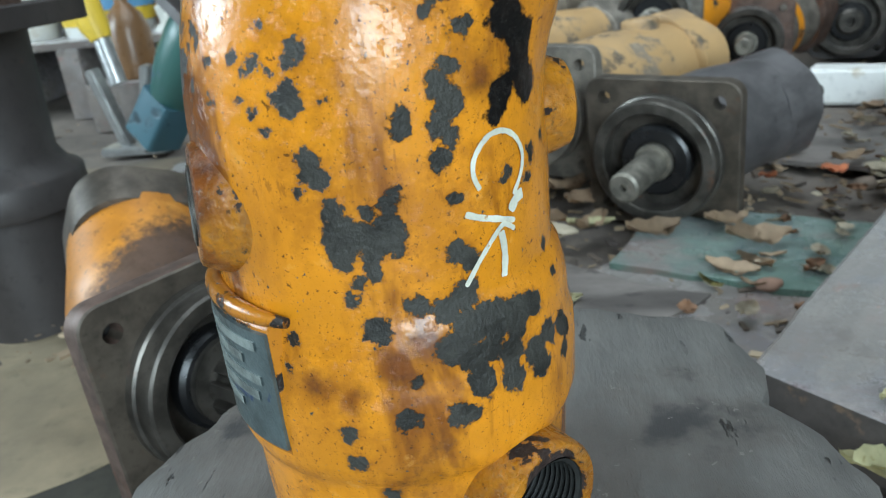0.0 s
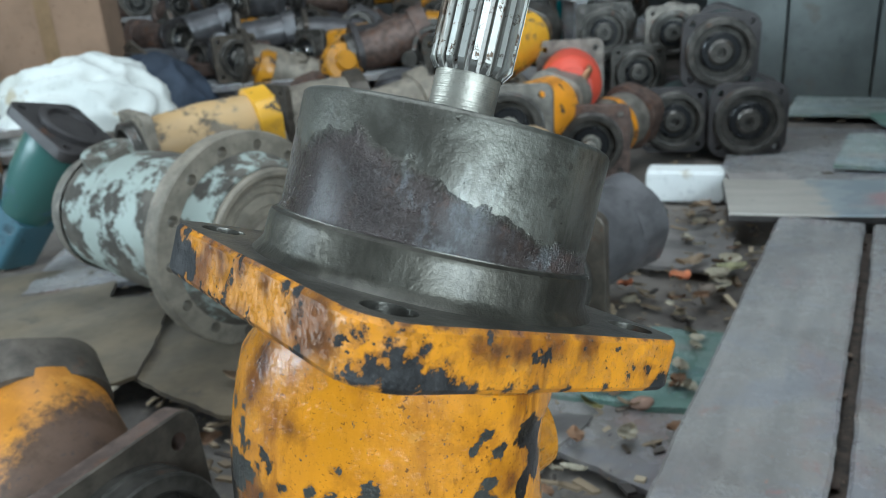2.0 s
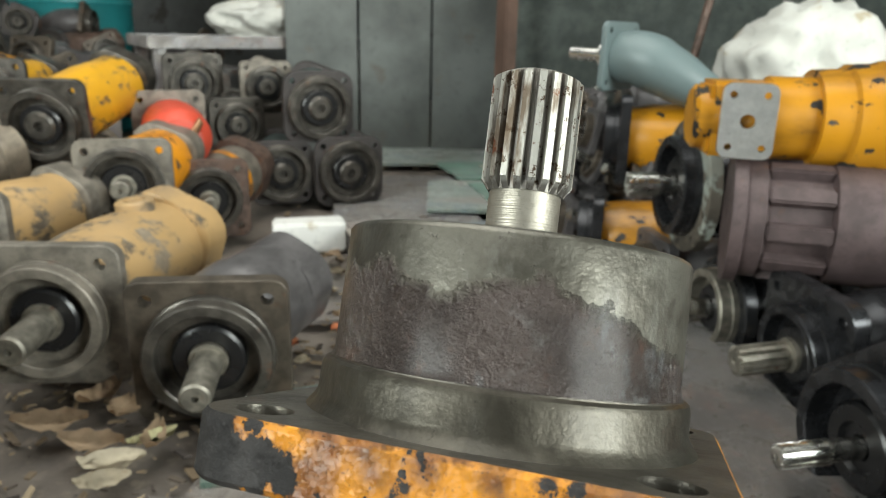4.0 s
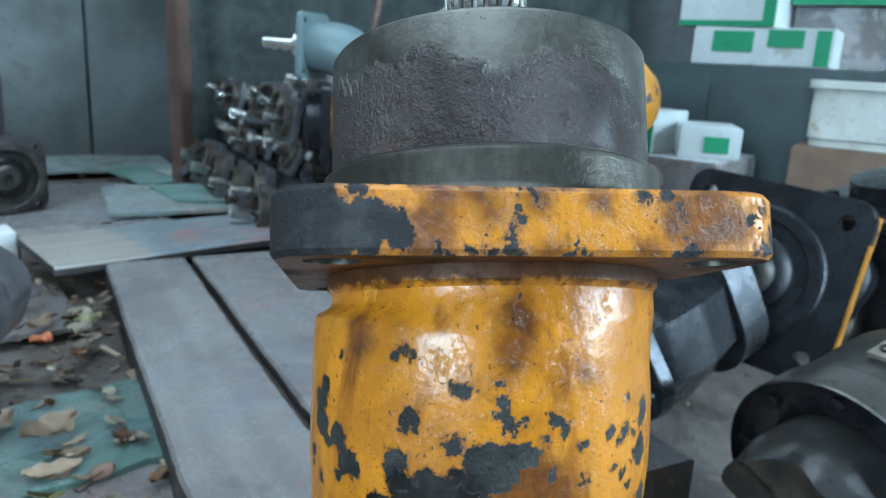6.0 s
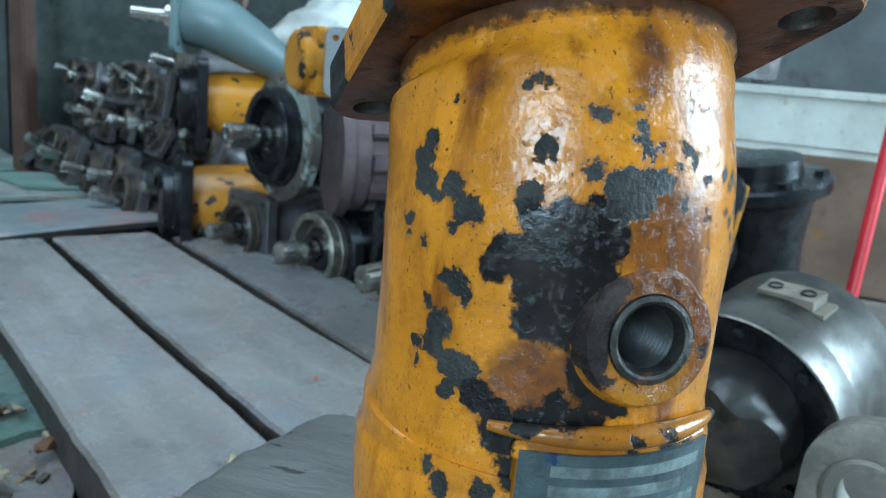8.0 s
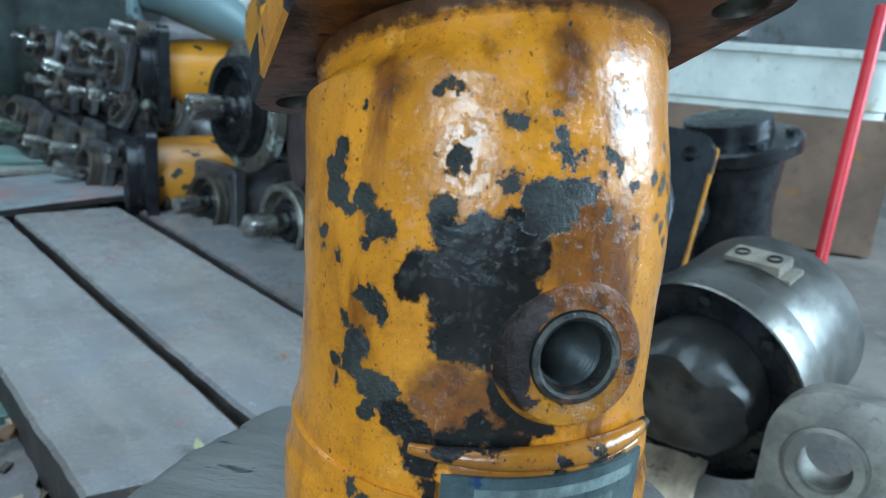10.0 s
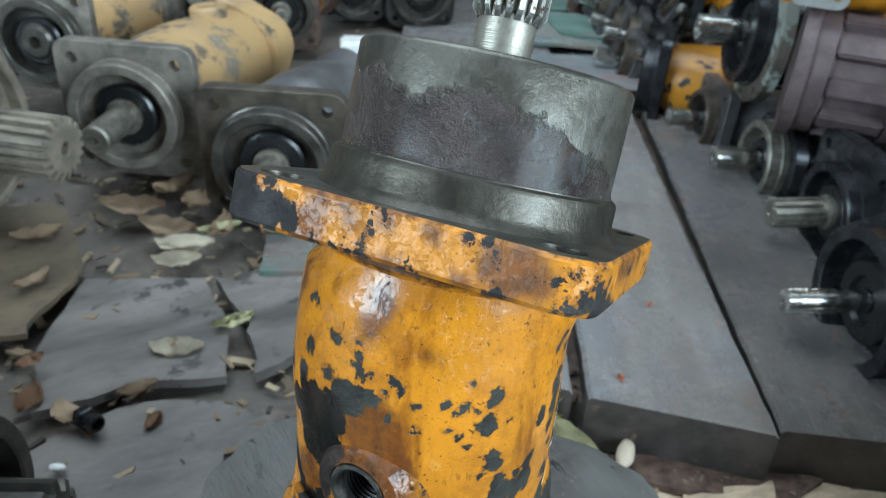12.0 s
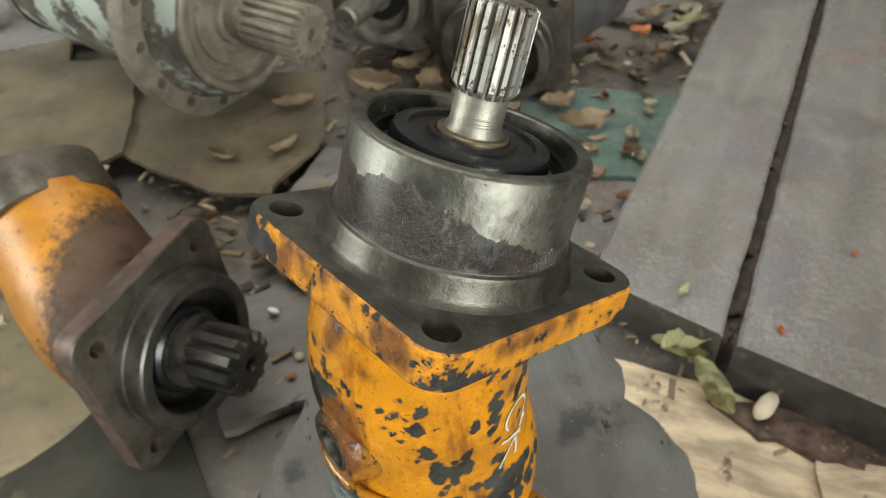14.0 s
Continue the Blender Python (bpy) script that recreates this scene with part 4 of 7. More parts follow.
FLANGE_PAINT = paint_mat("scraped_orange_enamel", ORANGE, under=(0.044, 0.041, 0.040), size=105, amount=0.635, specks=0.67, grime=(0.15, 0.050, 0.014), grimy=0.8, rough=0.35, random_shift=False, streak=False, fleck=0.0065, wobble=0.009, wobble_size=200, relief=1.2, pits=1.0, grow=0.0013,
                         blobs=rim_spots(RIM_WEST_CHIPS, RIM_SOUTH_CHIPS) + [((-0.064, 0.05, -0.008), 0.022), ((-0.060, -0.060, -0.008), 0.012), ((-0.064, -0.03, -0.014), 0.006), ((0.064, 0.05, -0.0165), 0.005)], drips=0.6, stains=rim_spots(RIM_WEST_RUST, RIM_SOUTH_RUST),
                         neck=((0, 0, 1), -0.0012), neck_soft=0.002, neck_tone=(0.12, 0.045, 0.018))
LIP_PAINT = paint_mat("oily_orange_casting", (0.40, 0.15, 0.010), under=(0.020, 0.016, 0.014), size=60, amount=0.53, grime=(0.06, 0.024, 0.010), grimy=1.6, rough=0.22, random_shift=False, streak=False, drips=1.0, edge=0.03)
FLANGE_UNDER = paint_mat("dark_brown_flange_underside", (0.15, 0.050, 0.010), under=(0.018, 0.014, 0.012), size=30, amount=0.40, grime=(0.06, 0.022, 0.010), grimy=1.6, rough=0.36, random_shift=False, streak=False, drips=0.9, edge=0.22)
FLANGE_TOP = metal_mat("scraped_flange_face", (0.17, 0.155, 0.130), 0.5, 0.32, 0.7, 60, rust=0.25, bumpy=0.5)
RUSTBOSS = paint_mat("rusty_orange_boss", (0.46, 0.185, 0.012), under=(0.040, 0.026, 0.022), size=95, amount=0.60, grime=(0.14, 0.045, 0.01), grimy=1.6, rough=0.26, random_shift=False, drips=0.9, wobble=0.012, relief=2.2, pits=0.8, neck_tone=(0.1, 0.04, 0.01),
                     neck=((0, 0, 1), 5.0), stains=[((-0.0465, -0.0470, 0.1440), 0.0085), ((-0.0500, -0.0400, 0.1470), 0.007), ((-0.0530, -0.0310, 0.1450), 0.006), ((-0.0440, -0.0520, 0.1350), 0.006)],
                     blobs=[((-0.0545, -0.0245, 0.1400), 0.0065), ((-0.0565, -0.0210, 0.1320), 0.0085), ((-0.0570, -0.0200, 0.1240), 0.0075), ((-0.0560, -0.0240, 0.1180), 0.0045), ((-0.0430, -0.0540, 0.1300), 0.0030), ((0.040, -0.045, 0.045), 0.010), ((0.046, -0.040, 0.030), 0.012), ((0.050, -0.050, 0.040), 0.012), ((0.038, -0.056, 0.028), 0.008)])
SEATSTEEL = metal_mat("greasy_seat_steel", (0.085, 0.080, 0.070), 0.45, 0.36, 0.7, 160, rust=0.35, bumpy=0.6)


def drum_mat():
    """Turned steel with a clean upper band and a rusty brown lower one."""
    n = Nodes("pilot_drum_steel")
    z = n.axis(2)
    wave = n.noise(26, 6, 0.6)
    side = FLANGE.to_3x3().inverted() @ Vector((0.9, -0.43, 0)).normalized()
    dot = n.t.nodes.new("ShaderNodeVectorMath")
    dot.operation = 'DOT_PRODUCT'
    n.link(n.co, dot.inputs[0])
    dot.inputs[1].default_value = side
    slope = n.math('MULTIPLY', dot.outputs["Value"], -0.20)
    fine = n.noise(150, 5, 0.7)
    edge = n.math('SUBTRACT', n.math('ADD', n.math('ADD', n.math('MULTIPLY', wave, 0.050), n.math('ADD', n.math('MULTIPLY', fine, 0.010), 0.002)), slope), z)
    rust = n.step(edge, -0.0022, 0.0028)
    low = n.step(n.math('SUBTRACT', z, 0.0138), 0.0, 0.0006)
    rust = n.math('MULTIPLY', rust, low)
    a = n.noise(48, 6, 0.65)
    b = n.noise(420, 4, 0.7)
    clean = n.mix(n.step(a, 0.35, 0.65), (0.165, 0.157, 0.132), (0.075, 0.069, 0.056))
    clean = n.mix(n.math('MULTIPLY', n.step(n.noise(70, 6, 0.7, stretch=(1, 1, 0.35)), 0.54, 0.66), 0.5), clean, (0.22, 0.216, 0.192))
    clean = n.mix(n.math('MULTIPLY', n.step(n.noise(110, 5, 0.7), 0.57, 0.64), 0.75), clean, (0.075, 0.068, 0.055))
    clean = n.mix(n.math('SUBTRACT', 0.85, n.math('MULTIPLY', low, 0.85)), clean, n.mix(n.step(n.noise(60, 6, 0.7, stretch=(1, 1, 0.4)), 0.42, 0.62), (0.042, 0.037, 0.028), (0.085, 0.076, 0.060)))
    brown = n.mix(n.step(a, 0.38, 0.62), (0.028, 0.019, 0.016), (0.056, 0.041, 0.036))
    brown = n.mix(n.math('MULTIPLY', n.step(n.noise(30, 6, 0.7), 0.58, 0.68), 0.55), brown, (0.19, 0.19, 0.185))
    brown = n.mix(n.math('MULTIPLY', n.step(n.noise(90, 5, 0.7), 0.56, 0.68), 0.5), brown, (0.085, 0.038, 0.022))
    brown = n.mix(n.math('MULTIPLY', n.step(n.noise(34, 6, 0.75, stretch=(1, 1, 0.5)), 0.60, 0.68), 0.45), brown, (0.16, 0.17, 0.175))
    brown = n.mix(n.step(b, 0.66, 0.72), brown, (0.02, 0.016, 0.014))
    brown = n.mix(n.step(n.noise(330, 4, 0.75), 0.68, 0.72), brown, (0.13, 0.09, 0.08))
    clean = n.mix(n.step(n.noise(260, 5, 0.75), 0.64, 0.68), clean, (0.035, 0.030, 0.024))
    n.put("Base Color", n.mix(rust, clean, brown))
    n.put("Metallic", n.math('SUBTRACT', 0.85, n.math('MULTIPLY', rust, 0.55)))
    n.put("Roughness", n.math('ADD', 0.30, n.math('ADD', n.math('MULTIPLY', fine, 0.30), n.math('MULTIPLY', rust, -0.14))))
    lines = n.noise(40, 2, 0.5, stretch=(0.4, 0.4, 36))
    h = n.math('ADD', n.math('MULTIPLY', rust, n.math('ADD', n.math('MULTIPLY', b, 3.0), n.math('ADD', n.math('MULTIPLY', n.noise(190, 5, 0.75), 4.0), n.math('MULTIPLY', n.noise(75, 4, 0.7), 3.0)))), n.math('ADD', n.math('MULTIPLY', lines, 0.035), n.math('MULTIPLY', fine, 0.7)))
    n.bump(h, 0.6, 0.0012)
    n.put("Coat Weight", 0.2)
    n.put("Coat Roughness", 0.22)
    return n.mat


def spline_mat():
    n = Nodes("greasy_spline_steel")
    a = n.noise(90, 5, 0.65, stretch=(1, 1, 0.25))
    col = n.mix(n.step(a, 0.50, 0.64), (0.46, 0.45, 0.41), (0.15, 0.115, 0.085))
    col = n.mix(n.step(n.noise(210, 5, 0.75), 0.56, 0.64), col, (0.085, 0.055, 0.035))
    col = n.mix(n.step(n.noise(120, 4, 0.7), 0.62, 0.70), col, (0.13, 0.045, 0.02))
    sx = n.t.nodes.new("ShaderNodeVectorMath")
    sx.operation = 'MULTIPLY'
    n.link(n.co, sx.inputs[0])
    sx.inputs[1].default_value = (1, 1, 0)
    ln = n.t.nodes.new("ShaderNodeVectorMath")
    ln.operation = 'LENGTH'
    n.link(sx.outputs[0], ln.inputs[0])
    groove = n.math('SUBTRACT', 1.0, n.step(ln.outputs["Value"], 0.0122, 0.0132))
    col = n.mix(n.math('MULTIPLY', groove, 0.56), col, (0.05, 0.03, 0.022))
    n.put("Base Color", col)
    n.put("Metallic", 0.8)
    n.put("Roughness", n.math('ADD', 0.36, n.math('MULTIPLY', a, 0.3)))
    n.bump(n.math('ADD', a, n.noise(210, 5, 0.75)), 0.5, 0.0008)
    return n.mat


def disc_on(azimuth, z, rad, cx=0.0, cy=0.0, tilt=0.0):
    """A pose on the motor's side, facing outwards."""
    a = radians(azimuth)
    d = Vector((math.cos(a), math.sin(a), math.tan(radians(tilt)))).normalized()
    return basis(Vector((cx + rad * math.cos(a), cy + rad * math.sin(a), z)), d)


DRAIN_AXIS = Vector((math.cos(radians(207)), math.sin(radians(207)), 0.10)).normalized()
DRAIN = basis(Vector((-0.0468, -0.0350, 0.1285)) - DRAIN_AXIS * 0.0090, DRAIN_AXIS)
PORTS = [disc_on(316, 0.033, 0.0480, 0.001, -0.004), disc_on(135, 0.036, 0.0480, 0.001, -0.004)]


def threaded_bore(r, depth, m, turns, bm=None):
    prof = [(r, 0.0)]
    for i in range(turns):
        z = -depth * (i + 0.3) / turns
        prof += [(r * 0.985, z), (r * 0.90, z - depth * 0.35 / turns)]
    prof += [(r * 0.95, -depth), (0, -depth)]
    return lathe(prof, 32, m=m, bm=bm)


# thread steel made near black, the shade inside the bores painted in
BORESTEEL = metal_mat("shade_dark_thread", (0.030, 0.031, 0.029), 0.5, 0.36, 0.3, 40)
BORESTEEL.node_tree.nodes["Principled BSDF"].inputs["Specular IOR Level"].default_value = 0.4


# dull steel with a tan tone, for the bush round the shaft
BUSHSTEEL = metal_mat("dull_tan_steel", (0.27, 0.215, 0.150), 0.5, 0.4, 0.8, 60)


def main_motor():
    root = thing("hydraulic_motor", "chipped orange bent-axis hydraulic motor standing on a wooden block, shaft upward", "hydraulic motor", Matrix.Translation(BASE))
    holes = [circle(0.0074, 22, sx * 0.0490, sy * 0.0490) for sx in (1, -1) for sy in (1, -1)]
    fl = plate(round_square(0.0640, 0.015, 8), round_square(0.0628, 0.0138, 8), -0.0165, 0.0, holes)
    me = finish(fl, 30)
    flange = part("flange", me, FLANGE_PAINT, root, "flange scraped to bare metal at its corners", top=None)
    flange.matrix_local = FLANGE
    me.materials.append(FLANGE_TOP)
    for p in me.polygons:
        if p.normal.z > 0.7 or (abs(p.normal.z) < 0.3 and abs(abs(p.center.x) - 0.0490) < 0.009 and abs(abs(p.center.y) - 0.0490) < 0.009 and max(abs(p.center.x), abs(p.center.y)) < 0.058):
            p.material_index = 1
    # faces that look downward take a darker brown than the rim
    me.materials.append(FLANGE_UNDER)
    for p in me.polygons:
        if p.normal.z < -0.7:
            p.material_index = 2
    drum = part("pilot_drum", lathe([(0.0560, 0.0), (0.0545, 0.0018), (0.0532, 0.004), (0.0530, 0.0115), (0.0524, 0.0130), (0.0505, 0.0142), (0.0500, 0.0165), (0.0500, 0.0500), (0.0492, 0.0512), (0.0480, 0.0518), (0.0440, 0.0518),
                                     (0.0432, 0.0510), (0.0430, 0.0380), (0.0150, 0.0380)], 96), drum_mat(), root, "steel drum with a rusty brown lower band")
    drum.matrix_local = FLANGE
    ring = part("retaining_ring", lathe([(0.0430, 0.0425), (0.0428, 0.0440), (0.0395, 0.0440), (0.0393, 0.0395), (0.0385, 0.038)], 64), RUBBER, root)
    ring.matrix_local = FLANGE
    seal = part("shaft_seal", lathe([(0.0335, 0.0380), (0.0335, 0.0470), (0.0322, 0.0492), (0.0300, 0.0498), (0.0265, 0.0500), (0.0258, 0.0485), (0.0190, 0.0485), (0.0180, 0.0500), (0.0155, 0.0500), (0.0148, 0.0470)], 72), RUBBER, root, "black rubber shaft seal")
    seal.matrix_local = FLANGE
    collar = part("shaft_collar", lathe([(0.0122, 0.0440), (0.0122, 0.0520), (0.0112, 0.0540), (0.0108, 0.0560), (0.0108, 0.0690), (0.0098, 0.0695)], 48), STEEL, root)
    bush = part("bronze_bush", lathe([(0.0150, 0.0470), (0.0150, 0.0508), (0.0144, 0.0516), (0.0124, 0.0518), (0.0121, 0.0500)], 40), BUSHSTEEL, root, "dull tan steel bush round the shaft")
    bush.matrix_local = FLANGE
    collar.matrix_local = FLANGE
    shaft = part("splined_shaft", spline_shaft(0.0137, 0.0690, 0.1030, 20, 0.080), spline_mat(), root, "bright splined shaft with grease in its grooves", smooth=25)
    shaft.matrix_local = FLANGE
    # body, opened at its ports
    shell = SHELL
    ports = [(DRAIN, 0.0118), (PORTS[0], 0.0165), (PORTS[1], 0.0165)]
    gone = []
    for face in shell.faces:
        for m, rr in ports:
            q = m.inverted() @ face.calc_center_median()
            if -0.02 < q.z < 0.02 and math.hypot(q.x, q.y) < rr:
                gone.append(face)
                break
    bmesh.ops.delete(shell, geom=gone, context='FACES')
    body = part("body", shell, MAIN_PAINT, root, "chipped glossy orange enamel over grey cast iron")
    # drain port with its thread
    m = DRAIN
    boss = part("drain_port", lathe([(0.0270, -0.013), (0.0240, -0.0065), (0.0212, -0.001), (0.0192, 0.0040), (0.0178, 0.0078), (0.0170, 0.0090), (0.0156, 0.0095), (0.0118, 0.0095), (0.0113, 0.0086), (0.0100, 0.0084), (0.0090, 0.0070)], 48, m=m), RUSTBOSS, root, "drain port boss with rusty worn paint")
    part("thread", threaded_bore(0.0085, 0.026, m @ pose(0, 0, 0.0062), 14), BORESTEEL, boss)
    part("seat_ring", lathe([(0.0116, 0.0082), (0.0113, 0.0100), (0.0100, 0.0103), (0.0092, 0.0098), (0.0086, 0.0080), (0.0084, 0.0055)], 48, m=m), SEATSTEEL, boss, "greasy steel seat ring")
    # working ports low on the body
    for m in PORTS:
        boss = part("working_port", lathe([(0.0225, -0.004), (0.0212, 0.006), (0.0205, 0.0150), (0.0196, 0.0165), (0.0160, 0.0165), (0.0150, 0.0150)], 48, m=m), RUSTBOSS, root, "threaded working port boss")
        part("thread", threaded_bore(0.0150, 0.024, m @ pose(0, 0, 0.0158), 12), BORESTEEL, boss)
    # small plug boss on the far side
    m = disc_on(15, 0.139, 0.0500)
    part("plug_boss", lathe([(0.0165, -0.004), (0.0155, 0.004), (0.0135, 0.0095), (0.0115, 0.0105), (0.009, 0.0105), (0.008, 0.0085), (0, 0.0085)], 32, m=m), RUSTBOSS, root)
    PLATEPRINT = plain_mat("plate_print", (0.155, 0.180, 0.170), 0.45, 90, 0.5)
    # type plate in its recess, under a lip of the casting
    bm = bmesh.new()
    n, a0, a1, z0, z1 = 18, radians(183), radians(242), 0.0600, 0.0975
    foot = pose(0.001, -0.004, 0)
    cols = []
    for i in range(n + 1):
        a = a0 + (a1 - a0) * i / n
        cols.append([bm.verts.new((r * math.cos(a), r * math.sin(a), z)) for r, z in ((0.0565, z0), (0.0582, z0), (0.0582, z1), (0.0565, z1))])
    for p, q in zip(cols, cols[1:]):
        for k in range(4):
            bm.faces.new((p[k], q[k], q[(k + 1) % 4], p[(k + 1) % 4]))
    bm.faces.new(cols[0])
    bm.faces.new(cols[-1])
    bmesh.ops.transform(bm, matrix=foot, verts=bm.verts)
    tp = part("type_plate", bm, plain_mat("worn_type_plate", (0.080, 0.105, 0.108), 0.36, 45, 0.4, 0.3, spots=(0.020, 0.045, 0.12)), root, "worn blue-grey metal type plate")
    bm = bmesh.new()
    cols = []
    for i in range(25):
        a = radians(180) + radians(65) * i / 24
        q = 0.0570 if 0 < i < 24 else 0.0520
        cols.append([bm.verts.new((r * math.cos(a), r * math.sin(a), z)) for r, z in ((0.048, 0.058), (q, 0.058), (q, 0.0985), (q - 0.0015, 0.1005), (0.048, 0.1015))])
    for p, q in zip(cols, cols[1:]):
        for k in range(5):
            bm.faces.new((p[k], q[k], q[(k + 1) % 5], p[(k + 1) % 5]))
    bm.faces.new(cols[0])
    bm.faces.new(cols[-1])
    bmesh.ops.transform(bm, matrix=foot, verts=bm.verts)
    part("plate_pad", bm, LIP_PAINT, root)
    for k, (z, f0, f1) in enumerate(((0.0915, 0.14, 0.92), (0.0860, 0.14, 0.80), (0.0805, 0.14, 0.92), (0.0750, 0.14, 0.88), (0.0690, 0.14, 0.70))):
        bm = bmesh.new()
        prev = None
        for i in range(15):
            a = a0 + (a1 - a0) * (f0 + (f1 - f0) * i / 14)
            cur = [bm.verts.new((0.0586 * math.cos(a), 0.0586 * math.sin(a), z + dz)) for dz in (0.0, 0.0030)] + [bm.verts.new((0.0580 * math.cos(a), 0.0580 * math.sin(a), z + dz)) for dz in (0.0030, 0.0)]
            if prev:
                for j in range(4):
                    bm.faces.new((prev[j], cur[j], cur[(j + 1) % 4], prev[(j + 1) % 4]))
            prev = cur
        bmesh.ops.transform(bm, matrix=foot, verts=bm.verts)
        part("print_bar", bm, PLATEPRINT, tp)
    bm = sweep([(Vector((0.0558 * math.cos(radians(a)), 0.0558 * math.sin(radians(a)), 0.1015)), Vector((-math.sin(radians(a)), math.cos(radians(a)), 0)), 0.0032 - 0.0020 * (abs(a - 212) / 40) ** 2) for a in range(174, 252, 3)], 12)
    bmesh.ops.transform(bm, matrix=foot, verts=bm.verts)
    part("casting_lip", bm, LIP_PAINT, root)
    rv = basis(on_skin(183.5, 96.5, 0.0018), Vector((-1, -0.05, 0)))
    part("rivet", lathe([(0.0030, -0.003), (0.0029, 0.0006), (0.0020, 0.0016), (0, 0.0019)], 20, m=rv), MAIN_PAINT, root)
    # the white marker letters
    white = plain_mat("white_marker", (0.60, 0.60, 0.50), 0.5, 120, 0.2, spots=(0.40, 0.22, 0.06))

    strokes = [[(309.8, 131.1), (308.1, 135.0), (308.5, 138.9), (311.3, 142.3), (315.4, 144.4), (320.7, 144.1), (325.4, 141.4), (328.0, 137.4), (327.7, 133.5), (325.4, 129.7), (322.7, 126.6)],
               [(327.0, 126.0), (323.8, 125.2), (321.0, 122.4)], [(304.6, 125.8), (309.5, 123.7), (315.8, 121.7), (322.7, 119.4)], [(322.4, 117.0), (319.5, 119.0), (317.0, 119.5), (312.8, 116.5), (308.0, 111.9), (303.0, 106.1)],
               [(316.6, 118.0), (317.6, 112.5), (317.3, 107.7), (316.7, 104.8)]]
    for s, wide in zip(strokes, (0.75, 1.5, 0.85, 0.75, 1.15)):
        bm = bmesh.new()
        prev = None
        pts = []
        ext = [s[0]] + s + [s[-1]]
        for q0, q1, q2, q3 in zip(ext, ext[1:], ext[2:], ext[3:]):
            for i in range(8):
                t = i / 8
                pts.append(tuple(0.5 * (2 * b + (c - a) * t + (2 * a - 5 * b + 4 * c - d) * t * t + (3 * b - a - 3 * c + d) * t ** 3) for a, b, c, d in zip(q0, q1, q2, q3)))
        pts.append(s[-1])
        for i, (u, v) in enumerate(pts):
            j0, j1 = pts[max(0, i - 1)], pts[min(len(pts) - 1, i + 1)]
            du, dv = (j1[0] - j0[0]) * 0.91, j1[1] - j0[1]
            q = math.hypot(du, dv) or 1
            wd = wide * (1 + 0.2 * noise.noise((i * 0.3, wide * 9, 0))) * (0.6 if i in (0, len(pts) - 1) else 1)
            cur = [bm.verts.new(on_skin(u - dv / q * wd / 0.91, v + du / q * wd, 0.0006)), bm.verts.new(on_skin(u + dv / q * wd / 0.91, v - du / q * wd, 0.0006))]
            if prev:
                bm.faces.new((prev[0], prev[1], cur[1], cur[0]))
            prev = cur
        part("marker_stroke", bm, white, body, "white paint marker stroke", smooth=0)


main_motor()

# ---- motors close by ----
BANDEDORANGE = paint_mat("orange_paint_with_greasy_band", (0.56, 0.22, 0.014), under=(0.05, 0.038, 0.034), size=16, amount=0.66, grime=(0.07, 0.032, 0.018), grimy=2.0, rough=0.4, random_shift=False, drips=1.0,
                         neck=((0.15, 0.1, 1.0), -0.112), neck_tone=(0.036, 0.023, 0.019), wobble=0.06, neck_soft=0.03)
o2 = hydraulic_motor("orange and black hydraulic motor lying on cardboard, splined shaft outward", (-0.118, 0.603, 0.066), (0.848, -0.53, 0.06), w=0.095, corner=0.02, pilot=(0.077, 0.030), shaft=("coarse", 0.032, 0.058), bend=38, toward=(0.8, 0.75),
                l1=0.03, l2=0.12, r=0.072, flange_mat=GREASYSTEEL, body_mat=BANDEDORANGE, pilot_mat=DARKSTEEL, shaft_mat=DARKSTEEL, cover_mat=GREASYSTEEL, ports=False, cover_scale=0.98)
for sx in (1, -1):
    for sy in (1, -1):
        part("bolt_hole", lathe([(0.0092, -0.020), (0, -0.020)], 16, m=pose(sx * 0.0703, sy * 0.0703, 0)), RUBBER, o2)
for ob in o2.children:
    if ob.name.startswith("flange"):
        ob.data.materials.append(BROWNSTEEL)
        for p in ob.data.polygons:
            if abs(p.normal.z) < 0.5 and Vector((p.center.x, p.center.y)).length > 0.092:
                p.material_index = 1
hydraulic_motor("large grey hydraulic motor with mint paint and a thick splined shaft", (-0.085, 1.17, 0.155), (0.73, -0.68, 0.0), spin=12, w=0.160, thick=0.03, pilot=(0.112, 0.045), shaft=("spline", 0.039, 0.138), bend=0, l1=0.12, l2=0.18, r=0.108,
                flange_mat=DUSTCAST, body_mat=MINTPAINT, pilot_mat=MINTPAINT, shaft_mat=DUSTCAST, cover_mat=GREYCAST, round_flange=14, end="dome", closed=True)
hydraulic_motor("dusty hydraulic motor with a square dark flange and chrome shaft", (0.165, 1.275, 0.110), (-0.59, -0.81, -0.02), w=0.104, pilot=(0.082, 0.03), shaft=("plain", 0.021, 0.085), shaft_mat=STEEL, bend=18, toward=(1, 0.1), l1=0.08, l2=0.18, r=0.085,
                flange_mat=GREYCAST, body_mat=OCHREPAINT, pilot_mat=GREYCAST, cover_mat=OCHREPAINT)
hydraulic_motor("dark grey hydraulic motor with a square flange and chrome shaft", (0.322, 1.095, 0.078), (-0.534, -0.845, -0.08), w=0.106, pilot=(0.085, 0.03), shaft=("plain", 0.020, 0.085), shaft_mat=STEEL, bend=34, toward=(1, 0.15), l1=0.04, l2=0.10, r=0.080,
                flange_mat=GREASYSTEEL, body_mat=CHARCOAL, pilot_mat=DARKSTEEL, cover_mat=CHARCOAL, ports=False, cover_scale=0.94)

